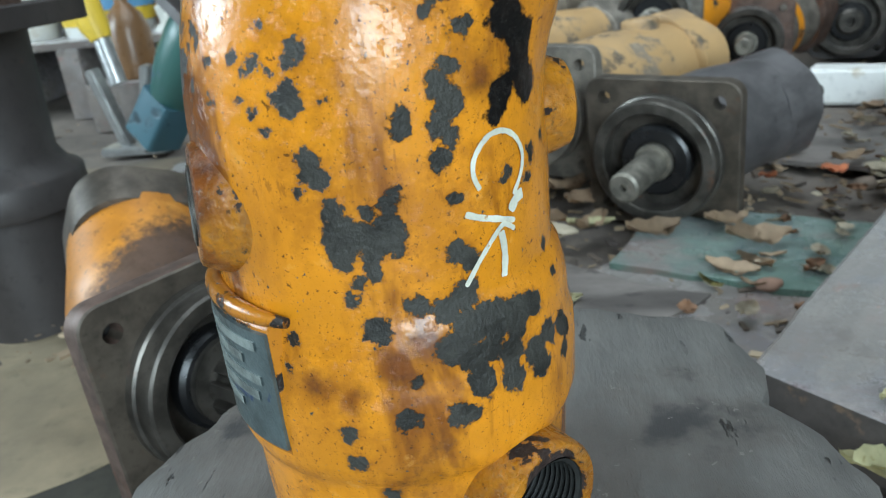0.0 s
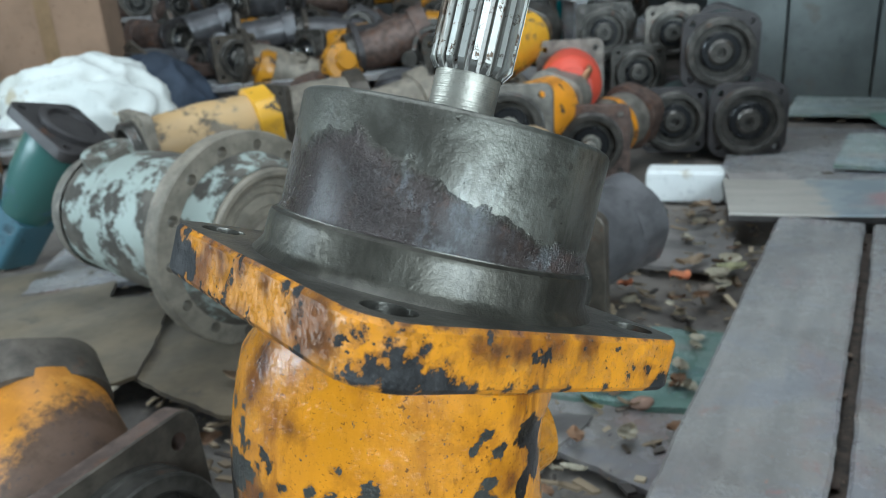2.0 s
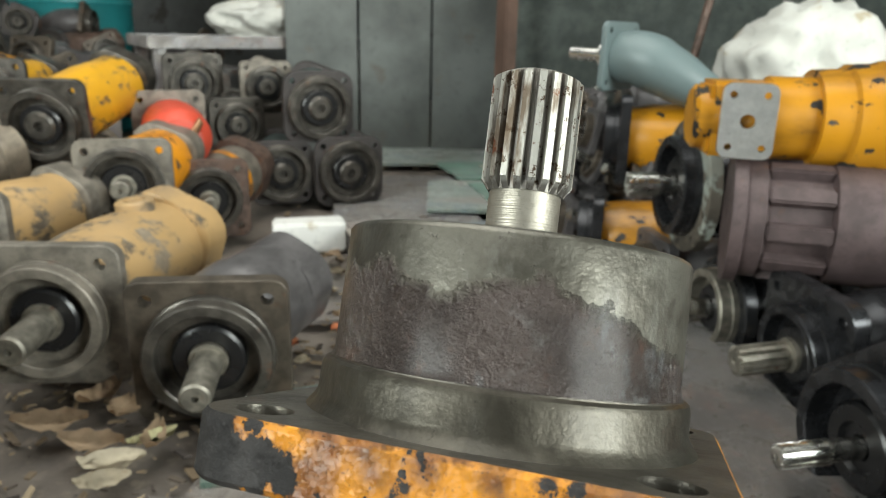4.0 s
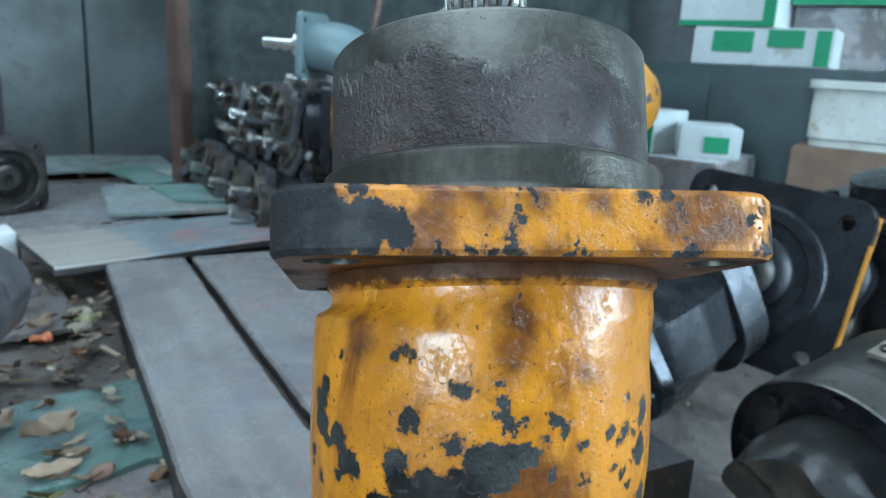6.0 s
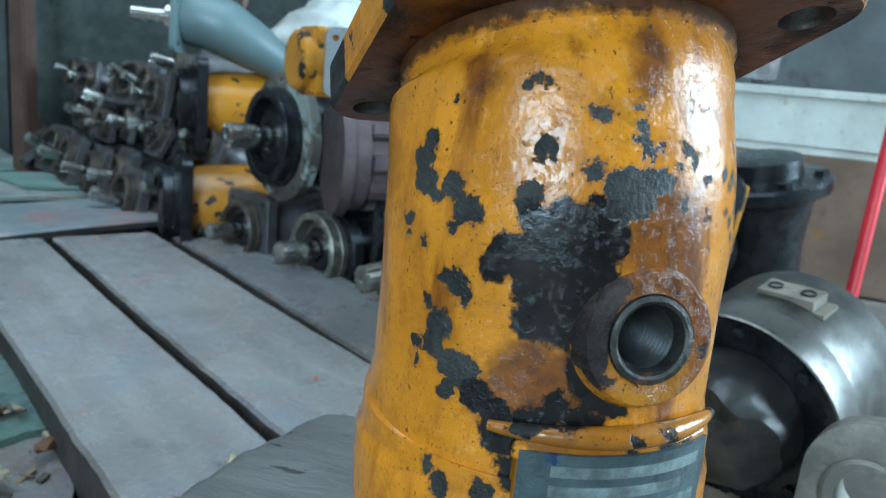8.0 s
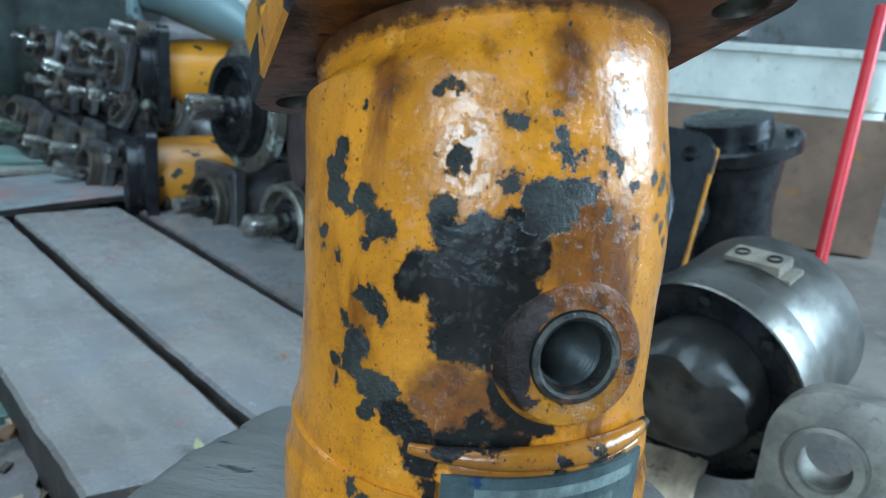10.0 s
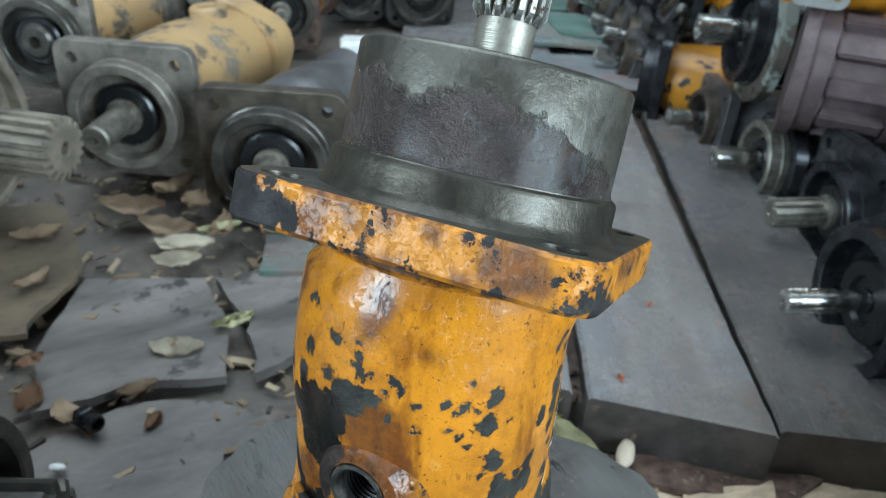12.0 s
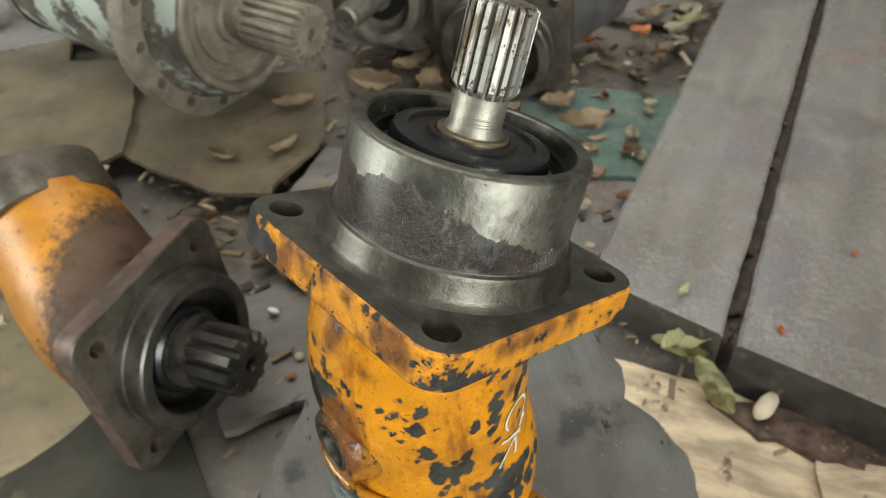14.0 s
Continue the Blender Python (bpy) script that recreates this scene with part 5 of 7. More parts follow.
# ---- the field of motors behind ----
FIELD = [
    # label, place, axis, width, body, flange, shaft kind, bend
    ("mottled ochre hydraulic motor among the others", (0.10, 1.66, 0.13), (-0.6, -0.8, 0), 0.095, OCHREPAINT, GREYCAST, "hub", 20, (1, 0.1)),
    ("grey hydraulic motor with a dusty flange", (0.01, 2.09, 0.15), (-0.75, -0.65, 0), 0.095, DUSTCAST, DUSTCAST, "hub", 25, (0.8, 0.6)),
    ("dusty ochre hydraulic motor with a yellow end cover", (-0.42, 1.82, 0.185), (-0.84, -0.54, -0.08), 0.09, OCHREPAINT, DUSTCAST, "hub", 8, (1, 0.2)),
    ("ochre dusty hydraulic motor in the row", (-0.31, 2.13, 0.13), (0.8, -0.6, 0.1), 0.09, DUSTCAST, GREASYSTEEL, "hub", 25, (1, 0.3)),
    ("grey hydraulic motor in the row", (-0.50, 2.12, 0.12), (-0.6, -0.8, 0.15), 0.10, DUSTCAST, DUSTCAST, "hub", 25, (1, 0.3)),
    ("grey dusty hydraulic motor farther back", (-0.20, 2.46, 0.15), (-0.8, -0.6, 0), 0.10, DUSTCAST, GREASYSTEEL, "hub", 25, (1, 0.3)),
    ("yellow chipped hydraulic motor lying on top of others", (0.36, 2.16, 0.27), (-0.55, -0.80, -0.15), 0.105, YELLOWPAINT, DARKSTEEL, "hub", 12, (1, 0.2)),
    ("yellow hydraulic motor far back in the row", (0.38, 2.98, 0.28), (-0.5, -0.86, 0), 0.11, YELLOWPAINT, DARKSTEEL, "hub", 15, (1, 0.2)),
    ("dark hydraulic motor with orange paint on its flange", (0.43, 1.80, 0.175), (-0.4, -0.91, 0.05), 0.098, ORANGEPAINT, GREYCAST, "plain", 20, (0.7, 0.3)),
    ("grey hydraulic motor with an orange painted band", (0.665, 1.94, 0.090), (-0.35, -0.93, 0), 0.098, GREYCAST, BROWNSTEEL, "plain", 30, (1, 0.25)),
    ("red painted hydraulic motor among the others", (0.72, 2.34, 0.225), (0.25, 0.95, 0.0), 0.10, REDPAINT, GREYCAST, "hub", 0, (1, 0)),
    ("dark brown hydraulic motor with a round front on the stack", (1.10, 2.15, 0.275), (-0.28, -0.95, -0.05), 0.105, TEALGREY, BROWNIRON, "hub", 15, (1, 0.2)),
    ("dark brown hydraulic motor with a round front under the stack", (1.165, 2.09, 0.085), (-0.3, -0.95, 0), 0.105, TEALGREY, BROWNIRON, "hub", 15, (1, 0.2)),
    ("dark brown hydraulic motor with a round front beside the stack", (0.985, 2.18, 0.085), (-0.28, -0.95, 0), 0.095, TEALGREY, BROWNIRON, "hub", 15, (1, 0.2)),
    ("dark hydraulic motor behind the stack", (0.97, 2.44, 0.20), (-0.25, -0.95, 0), 0.085, BLACKSTEEL, DARKSTEEL, "hub", 15, (1, 0.2)),
    ("grey hydraulic motor on top of the stack behind", (1.10, 2.49, 0.31), (-0.25, -0.95, 0), 0.085, GREYCAST, GREYCAST, "hub", 15, (1, 0.2)),
    ("dark hydraulic motor far behind the stack", (0.96, 2.76, 0.31), (-0.25, -0.95, 0), 0.10, DARKSTEEL, DARKSTEEL, "hub", 15, (1, 0.2)),
]
for lab, c, ax, w, bmat, fmat, kind, bend, tw in FIELD:
    hydraulic_motor(lab, c, ax, w=w, corner=w * (0.42 if "round front" in lab else 0.24), pilot=(w * (0.88 if "round front" in lab else 0.8), 0.028), shaft=(kind, w * (0.2 if kind == "plain" else 0.34), 0.05), bend=bend, toward=tw, l1=0.06, l2=0.25 if "on top of others" in lab else 0.15, r=w * 0.80, flange_mat=fmat, body_mat=bmat, pilot_mat=DARKSTEEL,
                    cover_mat=REDPAINT if "red" in lab else YELLOWPAINT if "end cover" in lab else fmat, band_mat=ORANGEPAINT if "band" in lab else None, group="hydraulic motors in rows", ports=False, shaft_mat=STEEL if kind == "plain" else DARKSTEEL, end="dome" if "red" in lab else "cover")

# ---- the cluster of motors to the east ----
SMC = (0.775, 0.432, 0.092)
hydraulic_motor("yellow hydraulic motor with a black flange lying on top", (1.305, 1.207, 0.283), (-0.62, 0.78, 0), w=0.10, pilot=(0.075, 0.03), shaft=("hub", 0.03, 0.05), shaft_mat=DARKSTEEL, bend=0, l1=0.05, l2=0.11, r=0.075, flange_mat=BLACKSTEEL, body_mat=DEEPYELLOW, pilot_mat=BLACKSTEEL,
                cover_mat=BLACKSTEEL, ports=False)
hydraulic_motor("yellow oily hydraulic motor with a black flange on the floor", (1.185, 1.162, 0.092), (-0.62, 0.78, 0), w=0.10, pilot=(0.075, 0.03), shaft=("hub", 0.03, 0.05), shaft_mat=DARKSTEEL, bend=0, l1=0.05, l2=0.11, r=0.078, flange_mat=BLACKSTEEL, body_mat=DEEPYELLOW, pilot_mat=BLACKSTEEL,
                cover_mat=BLACKSTEEL, ports=False)
hydraulic_motor("black hydraulic motor with a dusty cover beside the valve", (1.10, 0.90, 0.255), (-0.80, 0.60, 0), w=0.115, pilot=(0.085, 0.03), shaft=("spline", 0.022, 0.07), bend=0, l1=0.03, l2=0.06, r=0.085, flange_mat=MINTPAINT, body_mat=BLACKSTEEL,
                pilot_mat=BLACKSTEEL, round_flange=10, ports=False)
hydraulic_motor("black hydraulic motor with a bright splined shaft on the plank", (1.060, 0.785, 0.074), (-0.85, 0.52, 0), w=0.085, pilot=(0.065, 0.03), shaft=("spline", 0.02, 0.065), bend=0, l1=0.03, l2=0.08, r=0.065, flange_mat=BLACKSTEEL, body_mat=BLACKSTEEL,
                pilot_mat=STEEL, round_flange=8, ports=False)
hydraulic_motor("black hydraulic motor with a worn splined shaft beside the planks", (0.955, 0.595, 0.090), (-0.85, 0.52, -0.08), w=0.098, corner=0.03, pilot=(0.07, 0.028), shaft=("coarse", 0.021, 0.072), shaft_mat=STEEL, bend=10, toward=(0.3, 1), l1=0.02, l2=0.07, r=0.070, flange_mat=BLACKSTEEL, body_mat=BLACKSTEEL,
                pilot_mat=BLACKSTEEL, ports=False)
hydraulic_motor("black oily hydraulic motor with a bright stub shaft", SMC, (-0.85, 0.52, -0.06), spin=38, w=0.098, pilot=(0.086, 0.035), shaft=("spline", 0.014, 0.075), bend=12, toward=(0.3, 1), l1=0.02, l2=0.10, r=0.096, body_seg=8, corner=0.040, ports=False, flange_mat=BLACKSTEEL, body_mat=BLACKSTEEL,
                pilot_mat=BLACKSTEEL, end="cover", cover_scale=1.02)

# ---- boards, cardboard and litter on the floor ----
GREENBOARD = plank_mat("green_painted_board", (0.080, 0.140, 0.110), (0.090, 0.070, 0.060), (0.20, 0.085, 0.075))
AISLEBOARD = plank_mat("pale_green_board", (0.24, 0.28, 0.245), (0.10, 0.18, 0.13), (0.30, 0.22, 0.18))
GREYBOARD = plain_mat("grey_rough_board", (0.158, 0.140, 0.128), 0.45, 12, 0.45, spots=(0.055, 0.048, 0.046), stretch=(0.4, 1, 1), bumpy=0.6)


# oily board, its colour deepened to carry the lying motor's shadow
SHADOWEDBOARD = plain_mat("oily_board_in_painted_shadow", (0.030, 0.027, 0.018), 0.85, 9, 0.4, spots=(0.075, 0.058, 0.036))


def sheet(name, label, category, c, size, rz, z, material, thick=0.004, seed=0, wave=0.006, group=""):
    """A thin ragged sheet of board or cardboard lying on the floor."""
    rnd = random.Random(seed)
    n = 16
    bm = bmesh.new()
    top, bot = [], []
    ox, oy = rnd.uniform(0, 50), rnd.uniform(0, 50)
    for j in range(n + 1):
        for i in range(n + 1):
            u, v = i / n - 0.5, j / n - 0.5
            x, y = u * size[0], v * size[1]
            if i in (0, n):
                x += 0.006 * noise.noise((v * 9 + ox, 1, 0)) * (1 if i else -1)
            if j in (0, n):
                y += 0.006 * noise.noise((u * 9 + oy, 2, 0)) * (1 if j else -1)
            h = wave * noise.noise((x * 7 + ox, y * 7 + oy, 0))
            top.append(bm.verts.new((x, y, thick + h)))
            bot.append(bm.verts.new((x, y, h)))
    w = n + 1
    for j in range(n):
        for i in range(n):
            k = j * w + i
            bm.faces.new((top[k], top[k + 1], top[k + w + 1], top[k + w]))
            bm.faces.new((bot[k], bot[k + w], bot[k + w + 1], bot[k + 1]))
    rim = [i for i in range(n)] + [j * w + n for j in range(n)] + [n * w + i for i in range(n, 0, -1)] + [j * w for j in range(n, 0, -1)]
    for a, b in zip(rim, rim[1:] + rim[:1]):
        bm.faces.new((bot[a], bot[b], top[b], top[a]))
    me = finish(bm, 40)
    me.materials.append(material)
    ob = new(name, me)
    ob.matrix_world = pose(c[0], c[1], z, 0, 0, rz)
    return tagged(ob, label, category, group)


def torn_sheet(name, label, category, corners, z, thick, material, seed):
    """A flat sheet with torn, slightly wavy edges between its corners."""
    pts = []
    for k, (p, q) in enumerate(zip(corners, corners[1:] + corners[:1])):
        p, q = Vector(p), Vector(q)
        side = Vector((q.y - p.y, p.x - q.x)).normalized()
        n = max(3, int((q - p).length / 0.012))
        for i in range(n):
            t = i / n
            pts.append(p.lerp(q, t) + side * (0.010 * noise.noise((t * n * 0.16, k * 3.1, seed)) + 0.003 * noise.noise((t * n * 0.7, k * 5.3, seed))))
    bm = bmesh.new()
    c = sum(pts, Vector((0, 0))) / len(pts)
    top, low = [], []
    for ring in range(7):
        f = 1 - ring / 7
        wave = [0.006 * noise.noise(((c + (p - c) * f).x * 9, (c + (p - c) * f).y * 9, seed)) for p in pts]
        top.append([bm.verts.new((*(c + (p - c) * f), z + thick + w)) for p, w in zip(pts, wave)])
        if ring == 0:
            low = [bm.verts.new((*p, z + w)) for p, w in zip(pts, wave)]
    for a, b in [(low, top[0])] + list(zip(top, top[1:])):
        for i in range(len(pts)):
            j = (i + 1) % len(pts)
            bm.faces.new((a[i], a[j], b[j], b[i]))
    bm.faces.new(top[-1])
    me = finish(bm, 40)
    me.materials.append(material)
    return tagged(new(name, me), label, category)


sheet("board_sheet", "green painted board lying on the floor", "board", (0.42, 0.97), (0.30, 0.22), -25, -0.012, GREENBOARD, 0.008, 1, 0.003)
torn_sheet("board_sheet", "grey weathered broken board on the floor", "board", ((-0.025, 0.905), (0.04, 1.02), (0.17, 0.95), (0.165, 0.85), (0.136, 0.762), (0.044, 0.784), (-0.047, 0.786)), -0.018, 0.011, GREYBOARD, 2)
torn_sheet("board_sheet", "grey splintered board beside the wooden block", "board", ((-0.06, 0.750), (0.027, 0.758), (0.121, 0.724), (0.16, 0.66), (0.028, 0.58), (-0.09, 0.55), (-0.12, 0.66)), -0.024, 0.012, GREYBOARD, 3)
torn_sheet("board_sheet", "grey split board end on the floor", "board", ((0.185, 0.955), (0.264, 0.888), (0.338, 0.851), (0.254, 0.775), (0.165, 0.745), (0.182, 0.832)), -0.021, 0.013, GREYBOARD, 33)
sheet("board_sheet", "brown stained board sheet beside the planks", "board", (0.33, 0.86), (0.16, 0.26), 40, -0.020, DARKBOARD, 0.008, 4, 0.003)
sheet("board_sheet", "grey stained board sheet behind the motors", "board", (0.62, 1.45), (0.34, 0.26), -30, -0.020, GREYBOARD, 0.008, 5, 0.004)
sheet("board_sheet", "green painted board far down the aisle", "board", (1.52, 1.88), (0.34, 0.42), -38, 0.0, AISLEBOARD, 0.010, 6, 0.003)
sheet("board_sheet", "green and brown painted boards down the aisle", "board", (1.90, 2.62), (0.50, 0.45), -35, -0.010, AISLEBOARD, 0.010, 7, 0.004)
sheet("board_sheet", "dark board at the end of the aisle", "board", (1.33, 2.05), (0.42, 0.75), -32, -0.022, DARKBOARD, 0.010, 8, 0.004)
torn_sheet("cardboard_sheet", "flattened shiny brown cardboard under the grey motor", "cardboard", ((0.042, 1.037), (0.000, 0.962), (-0.037, 0.904), (-0.121, 0.931), (-0.278, 1.073), (-0.276, 1.305), (0.038, 1.219)), 0.000, 0.007, CARD, 9)
torn_sheet("cardboard_sheet", "flattened brown cardboard with a torn edge", "cardboard", ((-0.250, 1.048), (-0.360, 0.985), (-0.500, 1.04), (-0.62, 1.20), (-0.505, 1.40), (-0.26, 1.33)), 0.009, 0.006, CARD, 10)
torn_sheet("cardboard_sheet", "pale flattened cardboard under the orange motor", "cardboard", ((-0.62, 0.95), (-0.42, 0.98), (-0.25, 0.80), (-0.22, 0.62), (-0.31, 0.55), (-0.52, 0.62)), -0.032, 0.007, MIDCARD, 11)
sheet("board_sheet", "dark oily board, darkened further for the shadow of the orange motor", "board", (-0.26, 0.48), (0.30, 0.30), 20, -0.034, SHADOWEDBOARD, 0.008, 21, 0.004)
sheet("cardboard_sheet", "pale ribbed cardboard beside the planks", "cardboard", (0.40, 0.38), (0.34, 0.22), -35, -0.036, PALECARD, 0.006, 12, 0.006)
sheet("cardboard_sheet", "torn pale cardboard beside the planks", "cardboard", (0.55, 0.27), (0.26, 0.20), -20, -0.030, PALECARD, 0.006, 13, 0.010)
sheet("cardboard_sheet", "brown cardboard behind the standing motor", "cardboard", (-0.62, 1.45), (0.42, 0.30), 8, -0.020, CARD, 0.010, 14, 0.008)
sheet("board_sheet", "dark board under the row of motors", "board", (-0.30, 1.66), (0.60, 0.30), 5, -0.020, DARKBOARD, 0.012, 15, 0.004)

MATGREEN = plain_mat("faded_green_mat", (0.085, 0.190, 0.140), 0.6, 10, 0.35, spots=(0.22, 0.11, 0.085), dusty=0.3)
PAPER = plain_mat("dirty_paper", (0.40, 0.40, 0.34), 0.8, 10, 0.25, spots=(0.24, 0.20, 0.15))
torn_sheet("floor_mat", "torn faded green mat on the floor", "mat", ((1.46, 1.78), (1.58, 2.02), (1.72, 1.93), (1.66, 1.74), (1.56, 1.66)), 0.012, 0.005, MATGREEN, 41)
torn_sheet("paper_scrap", "torn dirty paper on the green mat", "paper", ((1.60, 1.72), (1.70, 1.86), (1.75, 1.82), (1.66, 1.70)), 0.019, 0.003, PAPER, 42)
torn_sheet("floor_mat", "torn green and red mat farther down the aisle", "mat", ((1.62, 2.10), (1.75, 2.40), (1.98, 2.32), (1.86, 2.04)), 0.004, 0.005, MATGREEN, 43)
torn_sheet("paper_scrap", "pale paper scrap down the aisle", "paper", ((1.78, 2.12), (1.84, 2.26), (1.92, 2.22), (1.87, 2.10)), 0.011, 0.003, PAPER, 44)
DIRT = plain_mat("packed_brown_dirt", (0.070, 0.050, 0.037), 0.8, 60, 0.6, spots=(0.20, 0.135, 0.09), bumpy=0.6)
for p, q in (((0.420, 0.530), (0.990, 1.300)), ((0.556, 0.395), (1.130, 1.165))):
    board("dirt_strip", "packed brown dirt in the gap between two planks", p, q, 0.05, -0.02, 0.014, DIRT, "dirt", 6, group="")
torn_sheet("dirt_patch", "packed reddish dirt along the cut plank end", "dirt", ((0.395, 0.492), (0.440, 0.478), (0.560, 0.400), (0.600, 0.350), (0.550, 0.348), (0.470, 0.405), (0.425, 0.440)), -0.029, 0.009, plain_mat("reddish_dirt", (0.085, 0.050, 0.036), 0.75, 55, 0.6, spots=(0.20, 0.15, 0.10), bumpy=0.7), 47)
LEAFMATS = [plain_mat(nm, col, 0.7, 40, 0.2, spots=sp) for nm, col, sp in (("tan_leaf", (0.33, 0.235, 0.15), (0.20, 0.12, 0.065)), ("pale_leaf", (0.44, 0.38, 0.28), (0.30, 0.21, 0.13)),
                                                                            ("yellow_green_leaf", (0.50, 0.47, 0.27), (0.28, 0.22, 0.08)), ("brown_leaf", (0.24, 0.13, 0.07), (0.12, 0.07, 0.04)), ("orange_leaf", (0.62, 0.22, 0.10), (0.35, 0.12, 0.05)))]
LEAFWORDS = ["dry tan leaf", "pale dry leaf", "yellow-green withered leaf", "brown dry leaf", "small orange dry leaf"]


def leaf_mesh(length, width, curl, seed, mat):
    rnd = random.Random(seed)
    bm = bmesh.new()
    n, rows = 10, []
    for i in range(n + 1):
        s = i / n
        w = width * (math.sin(math.pi * min(1, s * 0.95 + 0.03)) ** 0.8) * (0.80 + 0.32 * rnd.random()) + 0.0006
        x = (s - 0.5) * length
        z = curl * length * (s - 0.5) ** 2 * 2 + rnd.uniform(-1, 1) * 0.001
        rows.append([bm.verts.new((x, k * w / 2, z + abs(k) * curl * width * 0.8 + rnd.uniform(-1, 1) * 0.0016)) for k in (-1, -0.5, 0, 0.5, 1)])
    for a, b in zip(rows, rows[1:]):
        for k in range(4):
            bm.faces.new((a[k], a[k + 1], b[k + 1], b[k]))
    ext = bmesh.ops.solidify(bm, geom=bm.faces[:], thickness=0.0006)
    me = finish(bm, 60)
    me.materials.append(mat)
    return me


LEAVES = [leaf_mesh(L, W, c, i, LEAFMATS[i % 5]) for i, (L, W, c) in enumerate(((0.060, 0.030, 0.22), (0.048, 0.028, 0.16), (0.068, 0.030, 0.18), (0.050, 0.026, 0.3), (0.026, 0.018, 0.15), (0.070, 0.026, 0.28), (0.040, 0.028, 0.2), (0.042, 0.014, 0.3), (0.045, 0.026, 0.2), (0.024, 0.014, 0.2)))]


def leaf(k, x, y, z, rz=0.0, tilt=0.0, s=1.0):
    ob = new("leaf", LEAVES[k])
    ob.matrix_world = pose(x, y, z, tilt, tilt * 0.6, rz) @ Matrix.Scale(s, 4)
    return tagged(ob, LEAFWORDS[k % 5] + " lying on the floor", "leaf", "dead leaves on the floor")


for k, x, y, z, rz, tilt, s in ((4, 0.505, 1.22, 0.0, 20, 8, 1.2), (1, 0.49, 1.16, -0.005, 40, 5, 0.8), (6, 0.55, 1.10, -0.008, 70, 10, 0.7), (5, 0.64, 1.28, 0.0, 25, 10, 1.0), (1, 0.66, 1.19, 0.0, -30, 8, 0.9), (1, 0.467, 0.876, 0.0, 60, 20, 0.8),
                                (0, 0.37, 0.90, -0.004, -20, 10, 1.0), (0, 0.30, 1.02, 0.0, 25, 12, 1.4), (5, 0.22, 1.05, 0.0, 60, 14, 1.2), (0, 0.16, 1.09, 0.0, -30, 12, 1.3), (1, 0.10, 0.82, -0.004, -20, 6, 1.2), (2, 0.17, 0.84, -0.004, 10, 6, 0.8),
                                (5, -0.02, 1.00, 0.012, 40, 10, 0.8), (2, 0.395, 0.545, 0.004, 12, 22, 1.35), (7, 0.385, 0.540, 0.008, -20, -14, 1.5), (2, 0.400, 0.494, -0.004, -78, 26, 0.95), (7, 0.399, 0.587, 0.037, 40, 4, 0.6), (1, 0.148, 0.999, 0.000, -10, 8, 1.3), (0, 0.047, 0.769, -0.004, 10, 8, 0.7), (1, 0.660, 1.211, 0.004, 20, 10, 1.2), (1, 0.475, 0.926, 0.002, 70, 12, 0.9), (0, 0.395, 1.033, 0.004, 20, 12, 1.1), (8, -0.04, 0.84, 0.014, 30, 8, 0.7), (3, -0.05, 0.80, -0.006, 60, 8, 0.9),
                                (7, 0.34, 0.87, -0.006, 120, 6, 0.9), (3, 0.42, 0.80, -0.006, 15, 10, 0.7), (8, 0.30, 0.80, 0.0, 80, 8, 0.8), (0, 0.58, 1.36, -0.005, 0, 8, 1.0), (6, 0.70, 1.42, -0.005, 80, 10, 1.0), (1, 0.76, 1.5, 0.0, 40, 8, 1.0),
                                (3, -0.12, 0.86, 0.012, 10, 8, 0.8), (0, -0.02, 0.76, -0.006, 100, 15, 0.9), (8, 0.05, 0.72, -0.008, 45, 6, 0.6), (5, -0.10, 1.00, 0.014, -20, 8, 0.7), (1, -0.28, 1.00, 0.014, 30, 8, 0.9), (0, 0.0, 1.12, 0.01, 15, 10, 1.1),
                                (6, 0.45, 1.30, -0.006, 0, 6, 0.9), (4, 0.25, 0.62, -0.01, 30, 6, 0.5), (9, -0.02, 0.60, -0.008, 0, 4, 0.5), (9, 0.47, 0.515, 0.038, 60, 4, 0.5), (9, 0.60, 0.60, 0.038, 10, 4, 0.4), (1, 0.52, 0.98, 0.0, 75, 15, 0.7),
                                (8, 0.60, 1.14, 0.0, 20, 12, 0.8), (2, 0.70, 1.24, 0.0, 10, 10, 0.9), (0, 0.129, 1.164, 0.004, -15, 12, 1.5), (5, 0.195, 1.20, 0.006, 40, 16, 1.4), (0, 0.215, 1.15, 0.0, 60, 14, 1.3), (1, 0.169, 1.036, -0.002, -15, 8, 1.6), (2, 0.225, 1.06, -0.002, 10, 8, 1.0), (0, 0.415, 0.965, 0.006, 10, 12, 1.4), (1, 0.715, 1.277, 0.0, 30, 14, 1.3),
                                (4, 0.60, 1.22, 0.004, 10, 12, 1.6), (0, 0.82, 1.62, -0.004, 25, 8, 1.0), (5, 0.9, 1.75, -0.004, 60, 8, 1.0)):
    leaf(k, x, y, z, rz, tilt, s)
rnd = random.Random(5)
for i in range(34):
    u, v = rnd.uniform(0.02, 0.95), rnd.uniform(0.015, 0.13)
    leaf(rnd.choice((1, 0, 6, 1, 5, 3, 8)), 0.305 + 0.563 * u - 0.806 * v, 0.624 + 0.766 * u + 0.592 * v, -0.006 + rnd.uniform(0, 0.008), rnd.uniform(0, 180), rnd.uniform(4, 18), rnd.uniform(0.35, 0.85))


